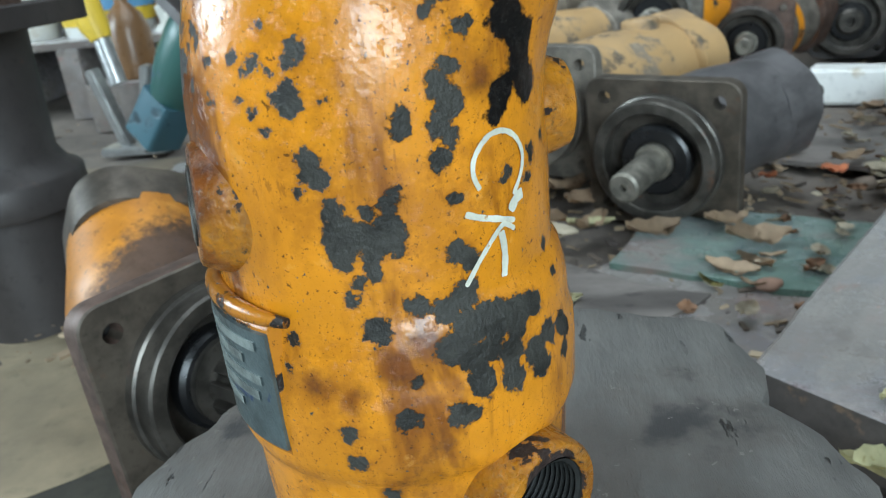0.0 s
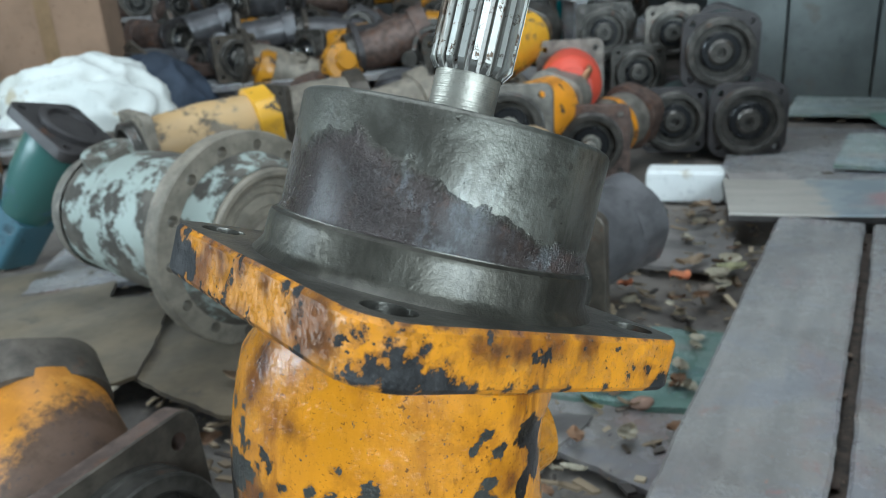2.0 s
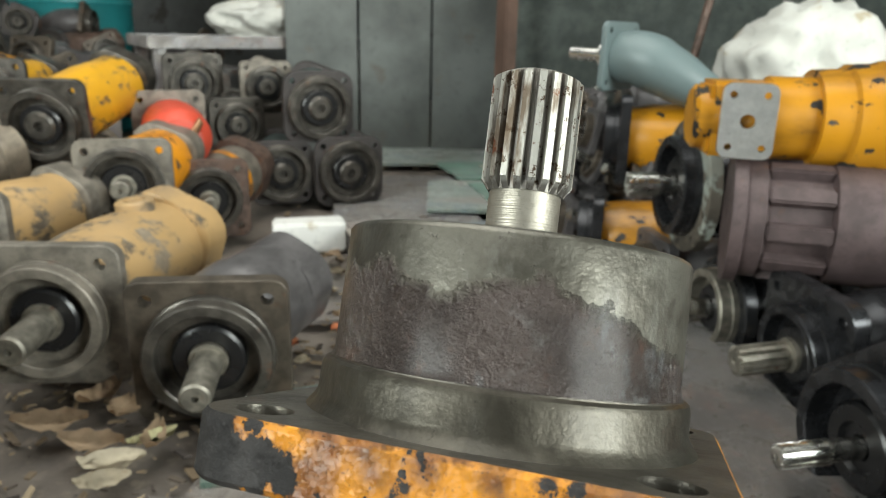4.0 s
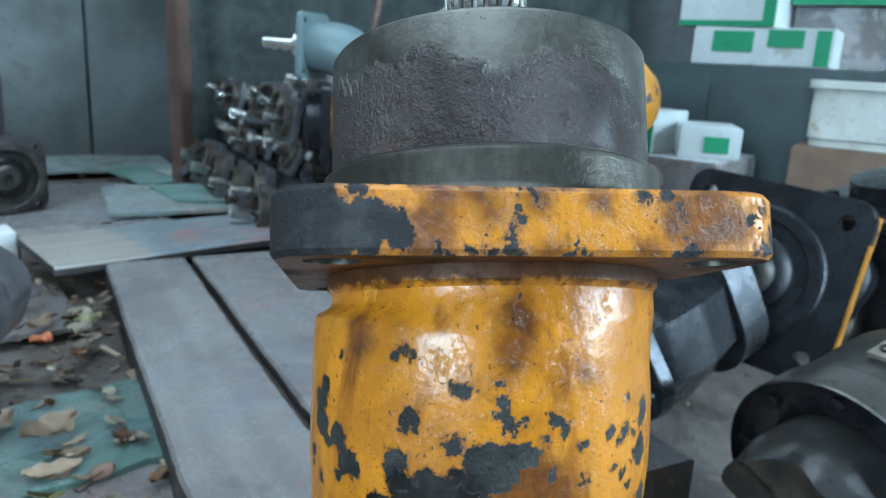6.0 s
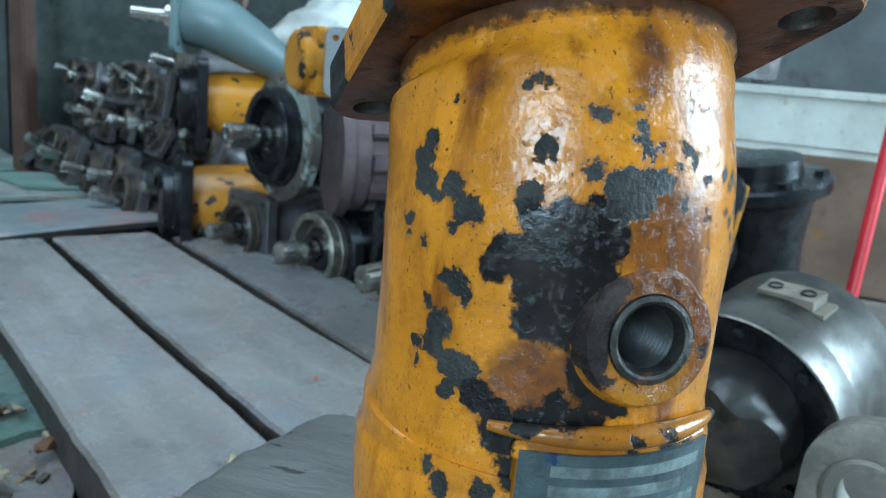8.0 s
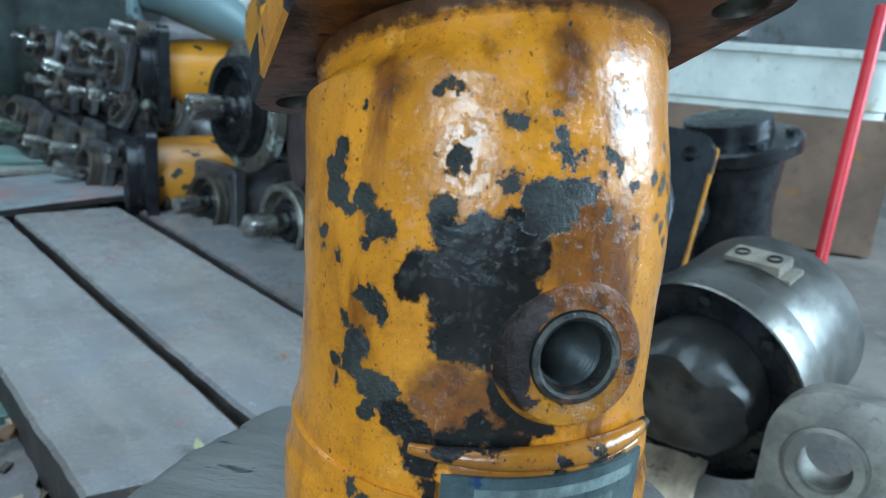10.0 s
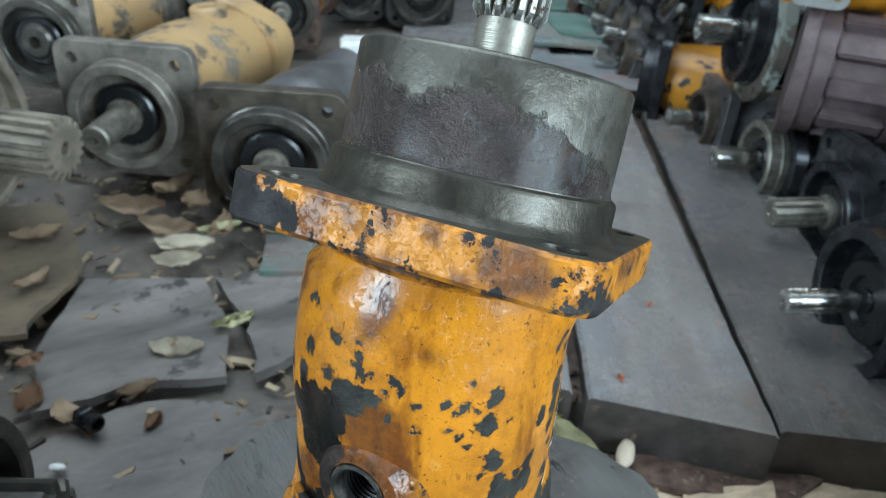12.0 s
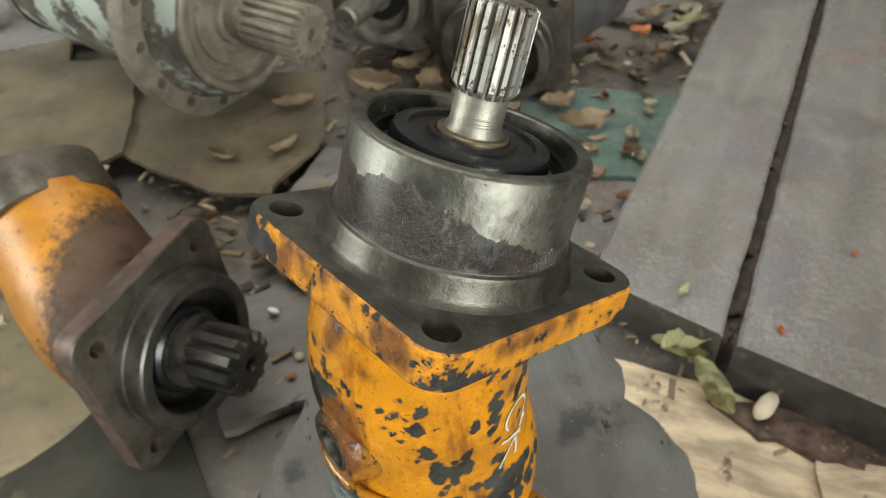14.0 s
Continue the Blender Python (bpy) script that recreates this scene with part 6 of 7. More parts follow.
def pebble(x, y, z, s, label, mat, name="stone"):
    bm = bmesh.new()
    bmesh.ops.create_icosphere(bm, subdivisions=3, radius=1)
    for v in bm.verts:
        v.co *= 1 + 0.15 * noise.noise(v.co * 1.3 + Vector((x * 90, y * 90, 0)))
    bmesh.ops.scale(bm, vec=s, verts=bm.verts)
    me = finish(bm, 180)
    me.materials.append(mat)
    ob = new(name, me)
    ob.matrix_world = pose(x, y, z, 0, 0, x * 900)
    tagged(ob, label, name)


PALESTONE = plain_mat("pale_stone", (0.55, 0.45, 0.34), 0.7, 40, 0.15)
pebble(0.440, 0.465, -0.010, (0.019, 0.009, 0.008), "pale oval stone beside the plank end", PALESTONE)
pebble(-0.038, 0.697, -0.004, (0.008, 0.004, 0.003), "small white chip on the grey board", WHITE)
pebble(-0.011, 0.626, -0.008, (0.005, 0.005, 0.004), "small tan pebble on the grey board", PALESTONE)
pebble(0.01, 0.60, -0.010, (0.005, 0.004, 0.004), "small tan pebble on the grey board", PALESTONE)
pebble(0.40, 0.86, -0.004, (0.015, 0.010, 0.008), "brown clod on the floor", plain_mat("clod", (0.22, 0.13, 0.09), 0.8, 40, 0.2))
pebble(0.62, 1.16, 0.0, (0.018, 0.012, 0.010), "brown clod on the floor", plain_mat("clod_dark", (0.16, 0.12, 0.09), 0.8, 40, 0.2))
# clods of dirt in the gap between the planks
CLOD = plain_mat("gap_dirt", (0.085, 0.055, 0.040), 0.8, 60, 0.5, spots=(0.24, 0.17, 0.10), bumpy=0.7)
rnd = random.Random(8)
for i in range(18):
    u = rnd.random() ** 3
    pebble(0.424 + 0.56 * u + rnd.uniform(-0.006, 0.004), 0.535 + 0.76 * u + rnd.uniform(-0.004, 0.004), 0.017 + rnd.uniform(0, 0.004), (rnd.uniform(0.003, 0.008), rnd.uniform(0.003, 0.006), rnd.uniform(0.002, 0.005)), "small clod of dirt in the gap between planks", CLOD, "clod")
# a lost fitting and a loose block of foam
ft = thing("pipe_fitting", "small black threaded fitting lying on the board", "fitting", basis((-0.006, 0.74, 0.006), (0.4, -0.9, 0.15)))
part("hexagon", plate(circle(0.012, 6), circle(0.0105, 6), -0.006, 0.006), BLACKSTEEL, ft)
part("spigot", lathe([(0.008, 0.006), (0.008, 0.020), (0.006, 0.021), (0.005, 0.012), (0, 0.012)], 20), BLACKSTEEL, ft)
fb = thing("foam_block", "dirty white foam block lying on the floor", "foam block", pose(0.84, 1.76, 0.012, 0, 0, -25))
part("block", box_bm(0.175, 0.075, 0.075, 0.006), WHITE, fb)
fb = thing("foam_block", "grey-pink brick lying on the floor", "brick", pose(0.99, 1.70, 0.0, 0, 0, -20))
part("block", box_bm(0.14, 0.08, 0.06, 0.005), plain_mat("grey_brick", (0.28, 0.25, 0.23), 0.8, 20, 0.2), fb)

# ---- west side: standing black motor, green motor, buckets, bag ----
sm = thing("hydraulic_motor", "dark brown hydraulic motor standing upright on its flange", "hydraulic motor", pose(-0.49, 0.90, -0.03))
part("body", lathe([(0.070, 0.0), (0.070, 0.09), (0.070, 0.15), (0.090, 0.155), (0.096, 0.157), (0.098, 0.163), (0.098, 0.192), (0.095, 0.197), (0.084, 0.203), (0.074, 0.22), (0.078, 0.32), (0.080, 0.36)], 56), BROWNIRON, sm)
part("flange", plate(round_square(0.115, 0.03, 6), round_square(0.1135, 0.0285, 6), 0.36, 0.385, [circle(0.009, 14, sx * 0.088, sy * 0.088) for sx in (1, -1) for sy in (1, -1)]), BROWNIRON, sm)
part("pilot_ring", lathe([(0.082, 0.385), (0.082, 0.42), (0.079, 0.423), (0.066, 0.423), (0.064, 0.39), (0, 0.39)], 48), BROWNSTEEL, sm)

gm = thing("hydraulic_motor", "green and blue hydraulic motor leaning with its flange upward", "hydraulic motor", basis((-0.462, 1.572, 0.285), (0.62, -0.10, 0.78), up=(0.5, 0.8, 0)), "hydraulic motors lying about")
part("flange", plate(round_square(0.080, 0.02), round_square(0.0785, 0.0185), -0.022, 0.0, [circle(0.008, 14, sx * 0.06, sy * 0.06) for sx in (1, -1) for sy in (1, -1)]), BROWNIRON, gm)
part("pilot_ring", lathe([(0.060, 0.0), (0.060, 0.010), (0.057, 0.012), (0.045, 0.012), (0.043, 0.004), (0, 0.004)], 40), BROWNIRON, gm)
part("body", lathe([(0.058, -0.022), (0.064, -0.030), (0.066, -0.06), (0.063, -0.12), (0.056, -0.165), (0.047, -0.20), (0.042, -0.215)], 44), GREENPAINT, gm)
bm = plate(round_square(0.045, 0.012, 5), round_square(0.0435, 0.0105, 5), -0.315, -0.205, [round_square(0.033, 0.008, 5)])
part("square_outlet", bm, paint_mat("blue_teal_paint", (0.055, 0.13, 0.165), under=(0.03, 0.06, 0.075), size=14, amount=0.58, grime=(0.03, 0.05, 0.06), grimy=0.8, edge=0.06), gm, "blue-painted open square outlet")


def bucket(label, c, r, h, lid, printed=True):
    root = thing("paint_bucket", label, "bucket", pose(*c), "paint buckets")
    part("pail", lathe([(0, 0), (r * 0.86, 0), (r * 0.88, 0.004), (r * 0.97, h * 0.8), (r * 1.04, h * 0.82), (r * 1.04, h * 0.85), (r * 0.98, h * 0.87), (r, h)], 48), WHITE, root)
    if printed:
        part("label_band", lathe([(r * 0.900, h * 0.10), (r * 0.905, h * 0.10), (r * 0.962, h * 0.66), (r * 0.955, h * 0.66)], 48), YELLOWPLASTIC, root, "yellow printed label band")
        part("blue_print", lathe([(r * 0.928, h * 0.22), (r * 0.931, h * 0.22), (r * 0.946, h * 0.36), (r * 0.943, h * 0.36)], 48), plain_mat("blue_print", (0.12, 0.30, 0.50), 0.5, 10, 0.1), root, "blue printed stripe")
    if lid:
        part("lid", lathe([(r * 1.05, h * 0.97), (r * 1.07, h), (r * 1.03, h + 0.012), (r * 0.9, h + 0.008), (0, h + 0.008)], 48), WHITE, root)
    return root


def stack_of_pallets(label, x, y, sx, sy, z1, rz=0.0):
    root = thing("wooden_pallet", label, "pallet", pose(x, y, -0.03, 0, 0, rz))
    n = max(3, int(sy / 0.11))
    for i in range(n):
        part("slat", box_bm(sx, sy / n * 0.86, 0.022, 0.003, m=pose(0, -sy / 2 + (i + 0.5) * sy / n, z1 + 0.03 - 0.011)), DARKBOARD, root)
    for k in (-0.42, 0, 0.42):
        part("bearer", box_bm(0.07, sy, z1 + 0.03 - 0.022, 0.003, m=pose(sx * k, 0, (z1 + 0.03 - 0.022) / 2)), DARKBOARD, root)
    return root


stack_of_pallets("dark wooden pallet under the buckets", -1.20, 2.55, 0.95, 0.62, 0.20)
bucket("white paint bucket with a yellow label", (-1.16, 2.46, 0.20), 0.155, 0.34, True)
bucket("plain white paint bucket with a lid", (-1.47, 2.42, 0.20), 0.155, 0.34, True, False)
bucket("white paint bucket with a yellow label on top of another", (-1.20, 2.50, 0.553), 0.15, 0.30, False)


def cloth(name, label, category, c, size, mat, seed, lobes=3.0, rot=0.0, flat=0.35):
    """A crumpled bag or rag: a rounded mass with folds."""
    bm = bmesh.new()
    bmesh.ops.create_icosphere(bm, subdivisions=5, radius=1)
    for v in bm.verts:
        p = v.co.copy()
        f = 1 + 0.20 * noise.noise(p * lobes * 0.5 + Vector((seed, 0, 0))) + 0.13 * (1 - abs(noise.noise(p * lobes + Vector((0, seed, 0)))) * 3) * 0.6 + 0.05 * (1 - abs(noise.noise(p * lobes * 1.5 + Vector((seed, seed, 0)))) * 3) * 0.6 + 0.02 * noise.noise(p * lobes * 3)
        v.co = p * f
        if v.co.z < -flat:
            v.co.z = -flat + (v.co.z + flat) * 0.1
    bmesh.ops.scale(bm, vec=size, verts=bm.verts)
    bmesh.ops.translate(bm, vec=(0, 0, flat * size[2]), verts=bm.verts)
    me = finish(bm, 180)
    me.materials.append(mat)
    ob = new(name, me)
    ob.matrix_world = pose(*c, 0, 0, rot)
    return tagged(ob, label, category)


stack_of_pallets("dark low pallet under the white sack", -0.72, 2.42, 0.62, 0.50, 0.14)
cloth("plastic_sack", "crumpled white plastic sack with brown stains", "sack", (-0.72, 2.40, 0.14), (0.27, 0.16, 0.17), SACKWHITE, 3.0, 2.6, -12)
TAPE = plain_mat("brown_tape", (0.30, 0.19, 0.10), 0.35, 12, 0.15)
cb = thing("cardboard_box", "brown cardboard box behind the sack", "box", pose(-0.98, 2.95, 0.0, 0, 0, 5))
part("carton", box_bm(0.42, 0.30, 0.62, 0.005, m=pose(0, 0, 0.31)), plain_mat("box_card", (0.36, 0.23, 0.15), 0.85, 6, 0.12), cb)
part("tape", box_bm(0.05, 0.304, 0.624, 0.002, m=pose(0.03, 0, 0.31)), TAPE, cb)
cb = thing("steel_column", "dull red painted steel column", "column", pose(-0.86, 3.08, -0.03))
part("column", box_bm(0.07, 0.07, 2.8, 0.004, m=pose(0, 0, 1.40)), plain_mat("dull_red", (0.26, 0.09, 0.075), 0.65, 8, 0.2), cb)
cloth("navy_cloth", "dark navy cloth bundle", "cloth", (-0.62, 2.92, 0.10), (0.17, 0.14, 0.17), NAVY, 6.0, 2.0)
bx = thing("wooden_crate", "dark wooden crate under a cloth bundle", "crate", pose(-0.62, 2.92, -0.03))
part("crate", box_bm(0.36, 0.3, 0.14, 0.004, m=pose(0, 0, 0.07)), DARKBOARD, bx)
# hand pump with a yellow handle, and a bottle of oil
hp = thing("hand_pump", "silver hand pump with a yellow grip", "hand pump", pose(-0.80, 1.76, 0.0))
part("cylinder", sweep([((0.02, -0.02, 0.14), (-0.3, 0.1, 1), 0.020), ((-0.005, 0.0, 0.24), (-0.3, 0.1, 1), 0.020)], 20), MACHINED, hp)
part("grip", sweep([((-0.005, 0.0, 0.24), (-0.3, 0.1, 1), 0.024), ((-0.02, 0.01, 0.27), (-0.3, 0.1, 1), 0.034), ((-0.04, 0.02, 0.34), (-0.3, 0.1, 1), 0.034), ((-0.055, 0.03, 0.385), (-0.3, 0.1, 1), 0.018)], 20), YELLOWPLASTIC, hp, "yellow plastic grip")
part("rod", sweep([((-0.055, 0.03, 0.385), (-0.3, 0.1, 1), 0.012), ((-0.085, 0.04, 0.47), (-0.3, 0.1, 1), 0.012)], 14), MACHINED, hp)
for s in (-0.045, 0.045):
    part("leg", box_bm(0.022, 0.04, 0.19, 0.004, m=pose(0.03 + s, -0.02, 0.085, 0, s * 300, 0)), MACHINED, hp)
part("foot", box_bm(0.16, 0.07, 0.02, 0.004, m=pose(0.03, -0.02, -0.012)), MACHINED, hp)
ob = thing("oil_bottle", "brown translucent oil bottle", "bottle", pose(-0.93, 2.12, 0.10))
part("bottle", lathe([(0, 0), (0.055, 0), (0.06, 0.006), (0.06, 0.13), (0.045, 0.17), (0.018, 0.20), (0.016, 0.24), (0, 0.24)], 32), AMBER, ob)
bx = thing("wooden_crate", "dark wooden crate under an oil bottle", "crate", pose(-0.93, 2.12, -0.03))
part("crate", box_bm(0.22, 0.2, 0.13, 0.004, m=pose(0, 0, 0.065)), DARKBOARD, bx)

# ---- far rows: small dark motors on low racks ----
proto = [hydraulic_motor("dark dusty hydraulic motor on the rack", (-0.36, 2.98, 0.30), (0.5, -0.85, 0), w=0.085, corner=0.02, pilot=(0.066, 0.028), shaft=("hub", 0.03, 0.03), bend=20, toward=(1, 0.2), l1=0.05, l2=0.12, r=0.068, flange_mat=GREASYSTEEL, body_mat=CHARCOAL, group="motors on the rack", ports=False),
         hydraulic_motor("yellow and black hydraulic motor on the rack", (-0.10, 3.10, 0.30), (-0.7, -0.7, 0), w=0.080, corner=0.02, pilot=(0.062, 0.028), shaft=("plain", 0.016, 0.05), bend=20, toward=(1, 0.2), l1=0.05, l2=0.12, r=0.064, flange_mat=DARKSTEEL, body_mat=DEEPYELLOW, group="motors on the rack", ports=False),
         hydraulic_motor("brown rusty hydraulic motor on the rack", (0.14, 3.12, 0.30), (0.4, -0.9, 0), w=0.085, corner=0.05, pilot=(0.066, 0.028), shaft=("hub", 0.03, 0.03), bend=20, toward=(1, 0.2), l1=0.05, l2=0.12, r=0.068, flange_mat=BROWNIRON, body_mat=BROWNSTEEL, group="motors on the rack", ports=False),
         hydraulic_motor("dusty grey-brown hydraulic motor lying among the others", (-0.30, 2.42, 0.10), (-0.5, -0.85, 0.1), w=0.092, corner=0.03, pilot=(0.07, 0.028), shaft=("hub", 0.03, 0.03), bend=28, toward=(1, 0.2), l1=0.05, l2=0.13, r=0.072, flange_mat=GREASYSTEEL, body_mat=DUSTCAST, group="motors on the rack", ports=True)]
rnd = random.Random(12)
stack_of_pallets("long dark rack under the far motors", 0.0, 3.22, 1.7, 0.62, 0.21)
stack_of_pallets("long dark rack at the back", 0.35, 3.95, 2.6, 0.6, 0.30)
stack_of_pallets("high dark rack against the back wall", -0.55, 4.58, 1.7, 0.5, 0.46)


def heap(kind, x, y, z, turn=1.0, big=1.0):
    """One more motor of the heap, lying as it fell."""
    a = rnd.uniform(-1.5, 1.1) * turn
    m = basis((x + rnd.uniform(-0.03, 0.03), y + rnd.uniform(-0.04, 0.04), z), (math.sin(a), -math.cos(a), rnd.uniform(-0.12, 0.25)))
    copy_thing(proto[kind], m @ pose(0, 0, 0, 0, 0, rnd.uniform(-45, 45)) @ Matrix.Scale(big * rnd.uniform(0.75, 1.12), 4))


for i in range(8):
    heap((0, 2, 3, 1, 2, 0, 2, 0)[i], -0.76 + i * 0.20, 3.04 + 0.2 * (i % 2), 0.285)
for i in range(6):
    heap((2, 0, 0, 2, 1, 0)[i], -0.66 + i * 0.25, 3.40, 0.36)
for i in range(11):
    heap((0, 1, 2, 0, 2, 0, 1, 2, 0, 2, 0)[i], -0.82 + i * 0.225, 3.84 + 0.13 * (i % 2), 0.375)
for i in range(7):
    heap((2, 0, 2, 1, 0, 2, 0)[i], -0.80 + i * 0.30, 4.05, 0.50)
for i in range(8):
    heap((2, 0, 2, 0, 1, 2, 0, 2)[i], -1.30 + i * 0.20, 4.50, 0.535)
for x, y, z in ((-0.75, 2.62, 0.06), (-0.40, 2.66, 0.06), (0.22, 2.52, 0.06), (0.55, 2.55, 0.07), (0.05, 2.72, 0.06), (0.30, 2.30, 0.06), (-0.62, 2.12, 0.06), (-0.27, 2.42, 0.07), (0.13, 2.40, 0.08), (-0.52, 2.62, 0.07), (-0.16, 2.80, 0.08), (0.40, 2.62, 0.08)):
    heap(rnd.choice((3, 2, 3, 0)), x, y, z + 0.02, 0.8, 1.2)
heap(2, 0.40, 2.24, 0.075, 0.6)
heap(3, 0.60, 2.28, 0.075, 0.6)


# small scrap castings between the motors
ring = thing("cast_ring", "rusty brown cast ring among the motors", "cast ring", basis((-0.25, 2.62, 0.03), (0.2, -0.5, 0.8)), "scrap castings")
part("ring", lathe([(0.05, -0.02), (0.07, -0.02), (0.072, 0.0), (0.07, 0.02), (0.05, 0.02), (0.047, 0.0)], 28, closed=True), BROWNSTEEL, ring)
cap = thing("end_cap", "dirty orange end cap among the motors", "end cap", basis((0.30, 2.72, 0.03), (-0.3, -0.8, 0.4)), "scrap castings")
part("cap", lathe([(0.07, -0.03), (0.072, 0.0), (0.06, 0.02), (0.035, 0.024), (0.03, 0.045), (0, 0.045)], 28), DEEPYELLOW, cap)
elbow = thing("pipe_elbow", "dark greasy pipe elbow among the motors", "pipe elbow", basis((0.10, 2.86, 0.03), (0.5, -0.6, 0.6)), "scrap castings")
part("bend", sweep(bend_path(0.06, 0.05, 0.07, 75, (1, 0.2), [(0, 0.034), (1, 0.030)]), 20), DARKSTEEL, elbow)
part("collar", lathe([(0.048, 0.045), (0.048, 0.062), (0.030, 0.064), (0.026, 0.03)], 24), GREYCAST, elbow)
for i in range(44):
    x, y = rnd.uniform(-0.85, 0.85), rnd.uniform(2.48, 3.75)
    y = 2.82 if 2.82 < y < 2.96 else (3.44 if 3.44 < y < 3.70 else y)
    z = 0.02 if y < 2.85 else (0.25 if y < 3.5 else 0.33)
    copy_thing((ring, cap, elbow, elbow, ring)[i % 5], basis((x, y, z + rnd.uniform(0, 0.03)), (rnd.uniform(-1, 1), rnd.uniform(-1, 0.2), rnd.uniform(0.1, 1))) @ Matrix.Scale(rnd.uniform(0.7, 1.2), 4))
cp = thing("copper_pipe", "short bent copper pipe standing on a motor", "pipe", pose(0.665, 2.02, 0.16))
part("pipe", sweep([((0, 0, 0), (0, 0, 1), 0.011), ((0, 0, 0.05), (0.05, 0, 1), 0.011), ((0.004, 0, 0.085), (0.3, -0.1, 1), 0.011), ((0.02, -0.01, 0.115), (0.8, -0.4, 0.6), 0.010)], 14), plain_mat("dull_copper", (0.36, 0.19, 0.10), 0.4, 40, 0.3, 0.6), cp)

# ---- the east cluster ----
bl = thing("hydraulic_motor", "blue-grey painted hydraulic motor lying on top of the pile", "hydraulic motor", basis((1.285, 1.215, 0.458), (-0.17, 0.98, 0.03)))
part("flange", plate(round_square(0.070, 0.015, 5), round_square(0.0688, 0.0138, 5), -0.012, 0.0, [circle(0.006, 12, sx * 0.052, sy * 0.052) for sx in (1, -1) for sy in (1, -1)]), BLUEPAINT, bl)
part("shaft", lathe([(0.028, 0.0), (0.028, 0.03), (0.014, 0.032), (0.014, 0.108), (0.012, 0.11), (0, 0.11)], 24), BRIGHT, bl)
st = bend_path(-0.012, 0.03, 0.16, 34, (-0.62, -0.75), [(0, 0.052), (0.3, 0.058), (0.6, 0.050), (0.85, 0.038), (1, 0.032)])
part("body", sweep(st, 32), BLUEPAINT, bl)
e, d, er = st[-1]
part("end_boss", lathe([(0.034, -0.01), (0.034, 0.014), (0.030, 0.018), (0.010, 0.018), (0.009, 0.004), (0, 0.004)], 24, m=basis(e, d)), BLUEPAINT, bl)

om = thing("hydraulic_pump", "orange hydraulic pump with a white port plate", "hydraulic pump", basis((1.070, 0.705, 0.390), (-0.70, 0.71, 0.0)))
part("body", lathe([(0, -0.31), (0.03, -0.308), (0.055, -0.298), (0.076, -0.27), (0.085, -0.23), (0.085, -0.10), (0.081, -0.09), (0.079, -0.055), (0.073, -0.05), (0.071, -0.01), (0, -0.01)], 48), DEEPYELLOW, om)
part("valve_block", box_bm(0.085, 0.105, 0.095, 0.006, m=pose(0, 0, 0.090)), DEEPYELLOW, om)
part("neck", lathe([(0.060, -0.012), (0.060, 0.05), (0.050, 0.055), (0.046, 0.150), (0.040, 0.155), (0, 0.155)], 32), DEEPYELLOW, om)
pp = plate(round_square(0.037, 0.014, 5, 0.052), round_square(0.0362, 0.0132, 5, 0.0512), 0, 0.014, [circle(0.010, 20)] + [circle(0.005, 12, sx * 0.022, sy * 0.036) for sx in (1, -1) for sy in (1, -1)])
pl = part("port_plate", pp, MACHINED, om, "white machined port plate with five holes")
pl.matrix_local = om.matrix_world.inverted() @ basis((0.968, 0.728, 0.391), (-0.86, -0.51, 0.0))

vb = thing("hydraulic_motor", "purple-brown hydraulic motor with a slotted front", "hydraulic motor", basis((1.185, 0.48, 0.245), (-0.56, 0.83, 0.0)))
PURPLE = metal_mat("purple_brown_casting", (0.115, 0.082, 0.082), 0.65, 0.5, 0.3, 30, rust=0.2, bumpy=0.35)
part("body", lathe([(0, 0), (0.06, 0.0), (0.078, 0.015), (0.086, 0.04), (0.088, 0.20), (0.074, 0.205), (0.074, 0.285), (0.088, 0.29), (0.088, 0.315), (0.098, 0.317), (0.098, 0.335), (0.06, 0.337), (0, 0.337)], 56), PURPLE, vb)
for i in range(10):
    a = 2 * math.pi * i / 10
    part("rib", box_bm(0.020, 0.024, 0.086, 0.003, m=pose(0.079 * math.cos(a), 0.079 * math.sin(a), 0.245, 0, 0, math.degrees(a))), PURPLE, vb)
bs = part("port_boss", lathe([(0.032, -0.03), (0.032, 0.008), (0.029, 0.011), (0.019, 0.011), (0.017, -0.004), (0, -0.004)], 28), PURPLE, vb)
bs.matrix_local = vb.matrix_world.inverted() @ basis((1.080, 0.500, 0.250), (-0.83, -0.55, 0.08))
cloth("rag", "stained cream rag under the brown motor", "rag", (1.13, 0.50, 0.0), (0.20, 0.11, 0.12), plain_mat("cream_rag", (0.50, 0.39, 0.25), 0.9, 16, 0.35, spots=(0.05, 0.04, 0.03)), 9.0, 5.0, -50)

# ring-shaped steel housing with bolts inside
rh = thing("steel_housing", "shiny dark steel housing with a bolted ring on the floor", "steel housing", basis((0.618, 0.162, 0.074), (-0.82, 0.54, -0.20)) @ Matrix.Scale(0.94, 4))
part("ring_face", lathe([(0.1140, 0.0), (0.112, -0.012), (0.078, -0.012), (0.074, -0.014)], 64), BLACKSTEEL, rh)
hump = lathe([(0.074, -0.014), (0.074, 0.020), (0.072, 0.032), (0.064, 0.041), (0.050, 0.045), (0.030, 0.047), (0, 0.048)], 56)
for v in hump.verts:
    if v.co.z > 0.0:
        v.co.z *= 1.25 + 6.0 * v.co.y - 5.0 * v.co.x + 0.55 * noise.noise(v.co * 26)
        v.co.x *= 1.0 + 0.14 * noise.noise(v.co * 30 + Vector((4, 0, 0)))
part("hump", hump, metal_mat("dull_dark_steel", (0.075, 0.071, 0.066), 0.45, 0.34, 0.5, 22, bumpy=0.5), rh, "dull dark cast hump")
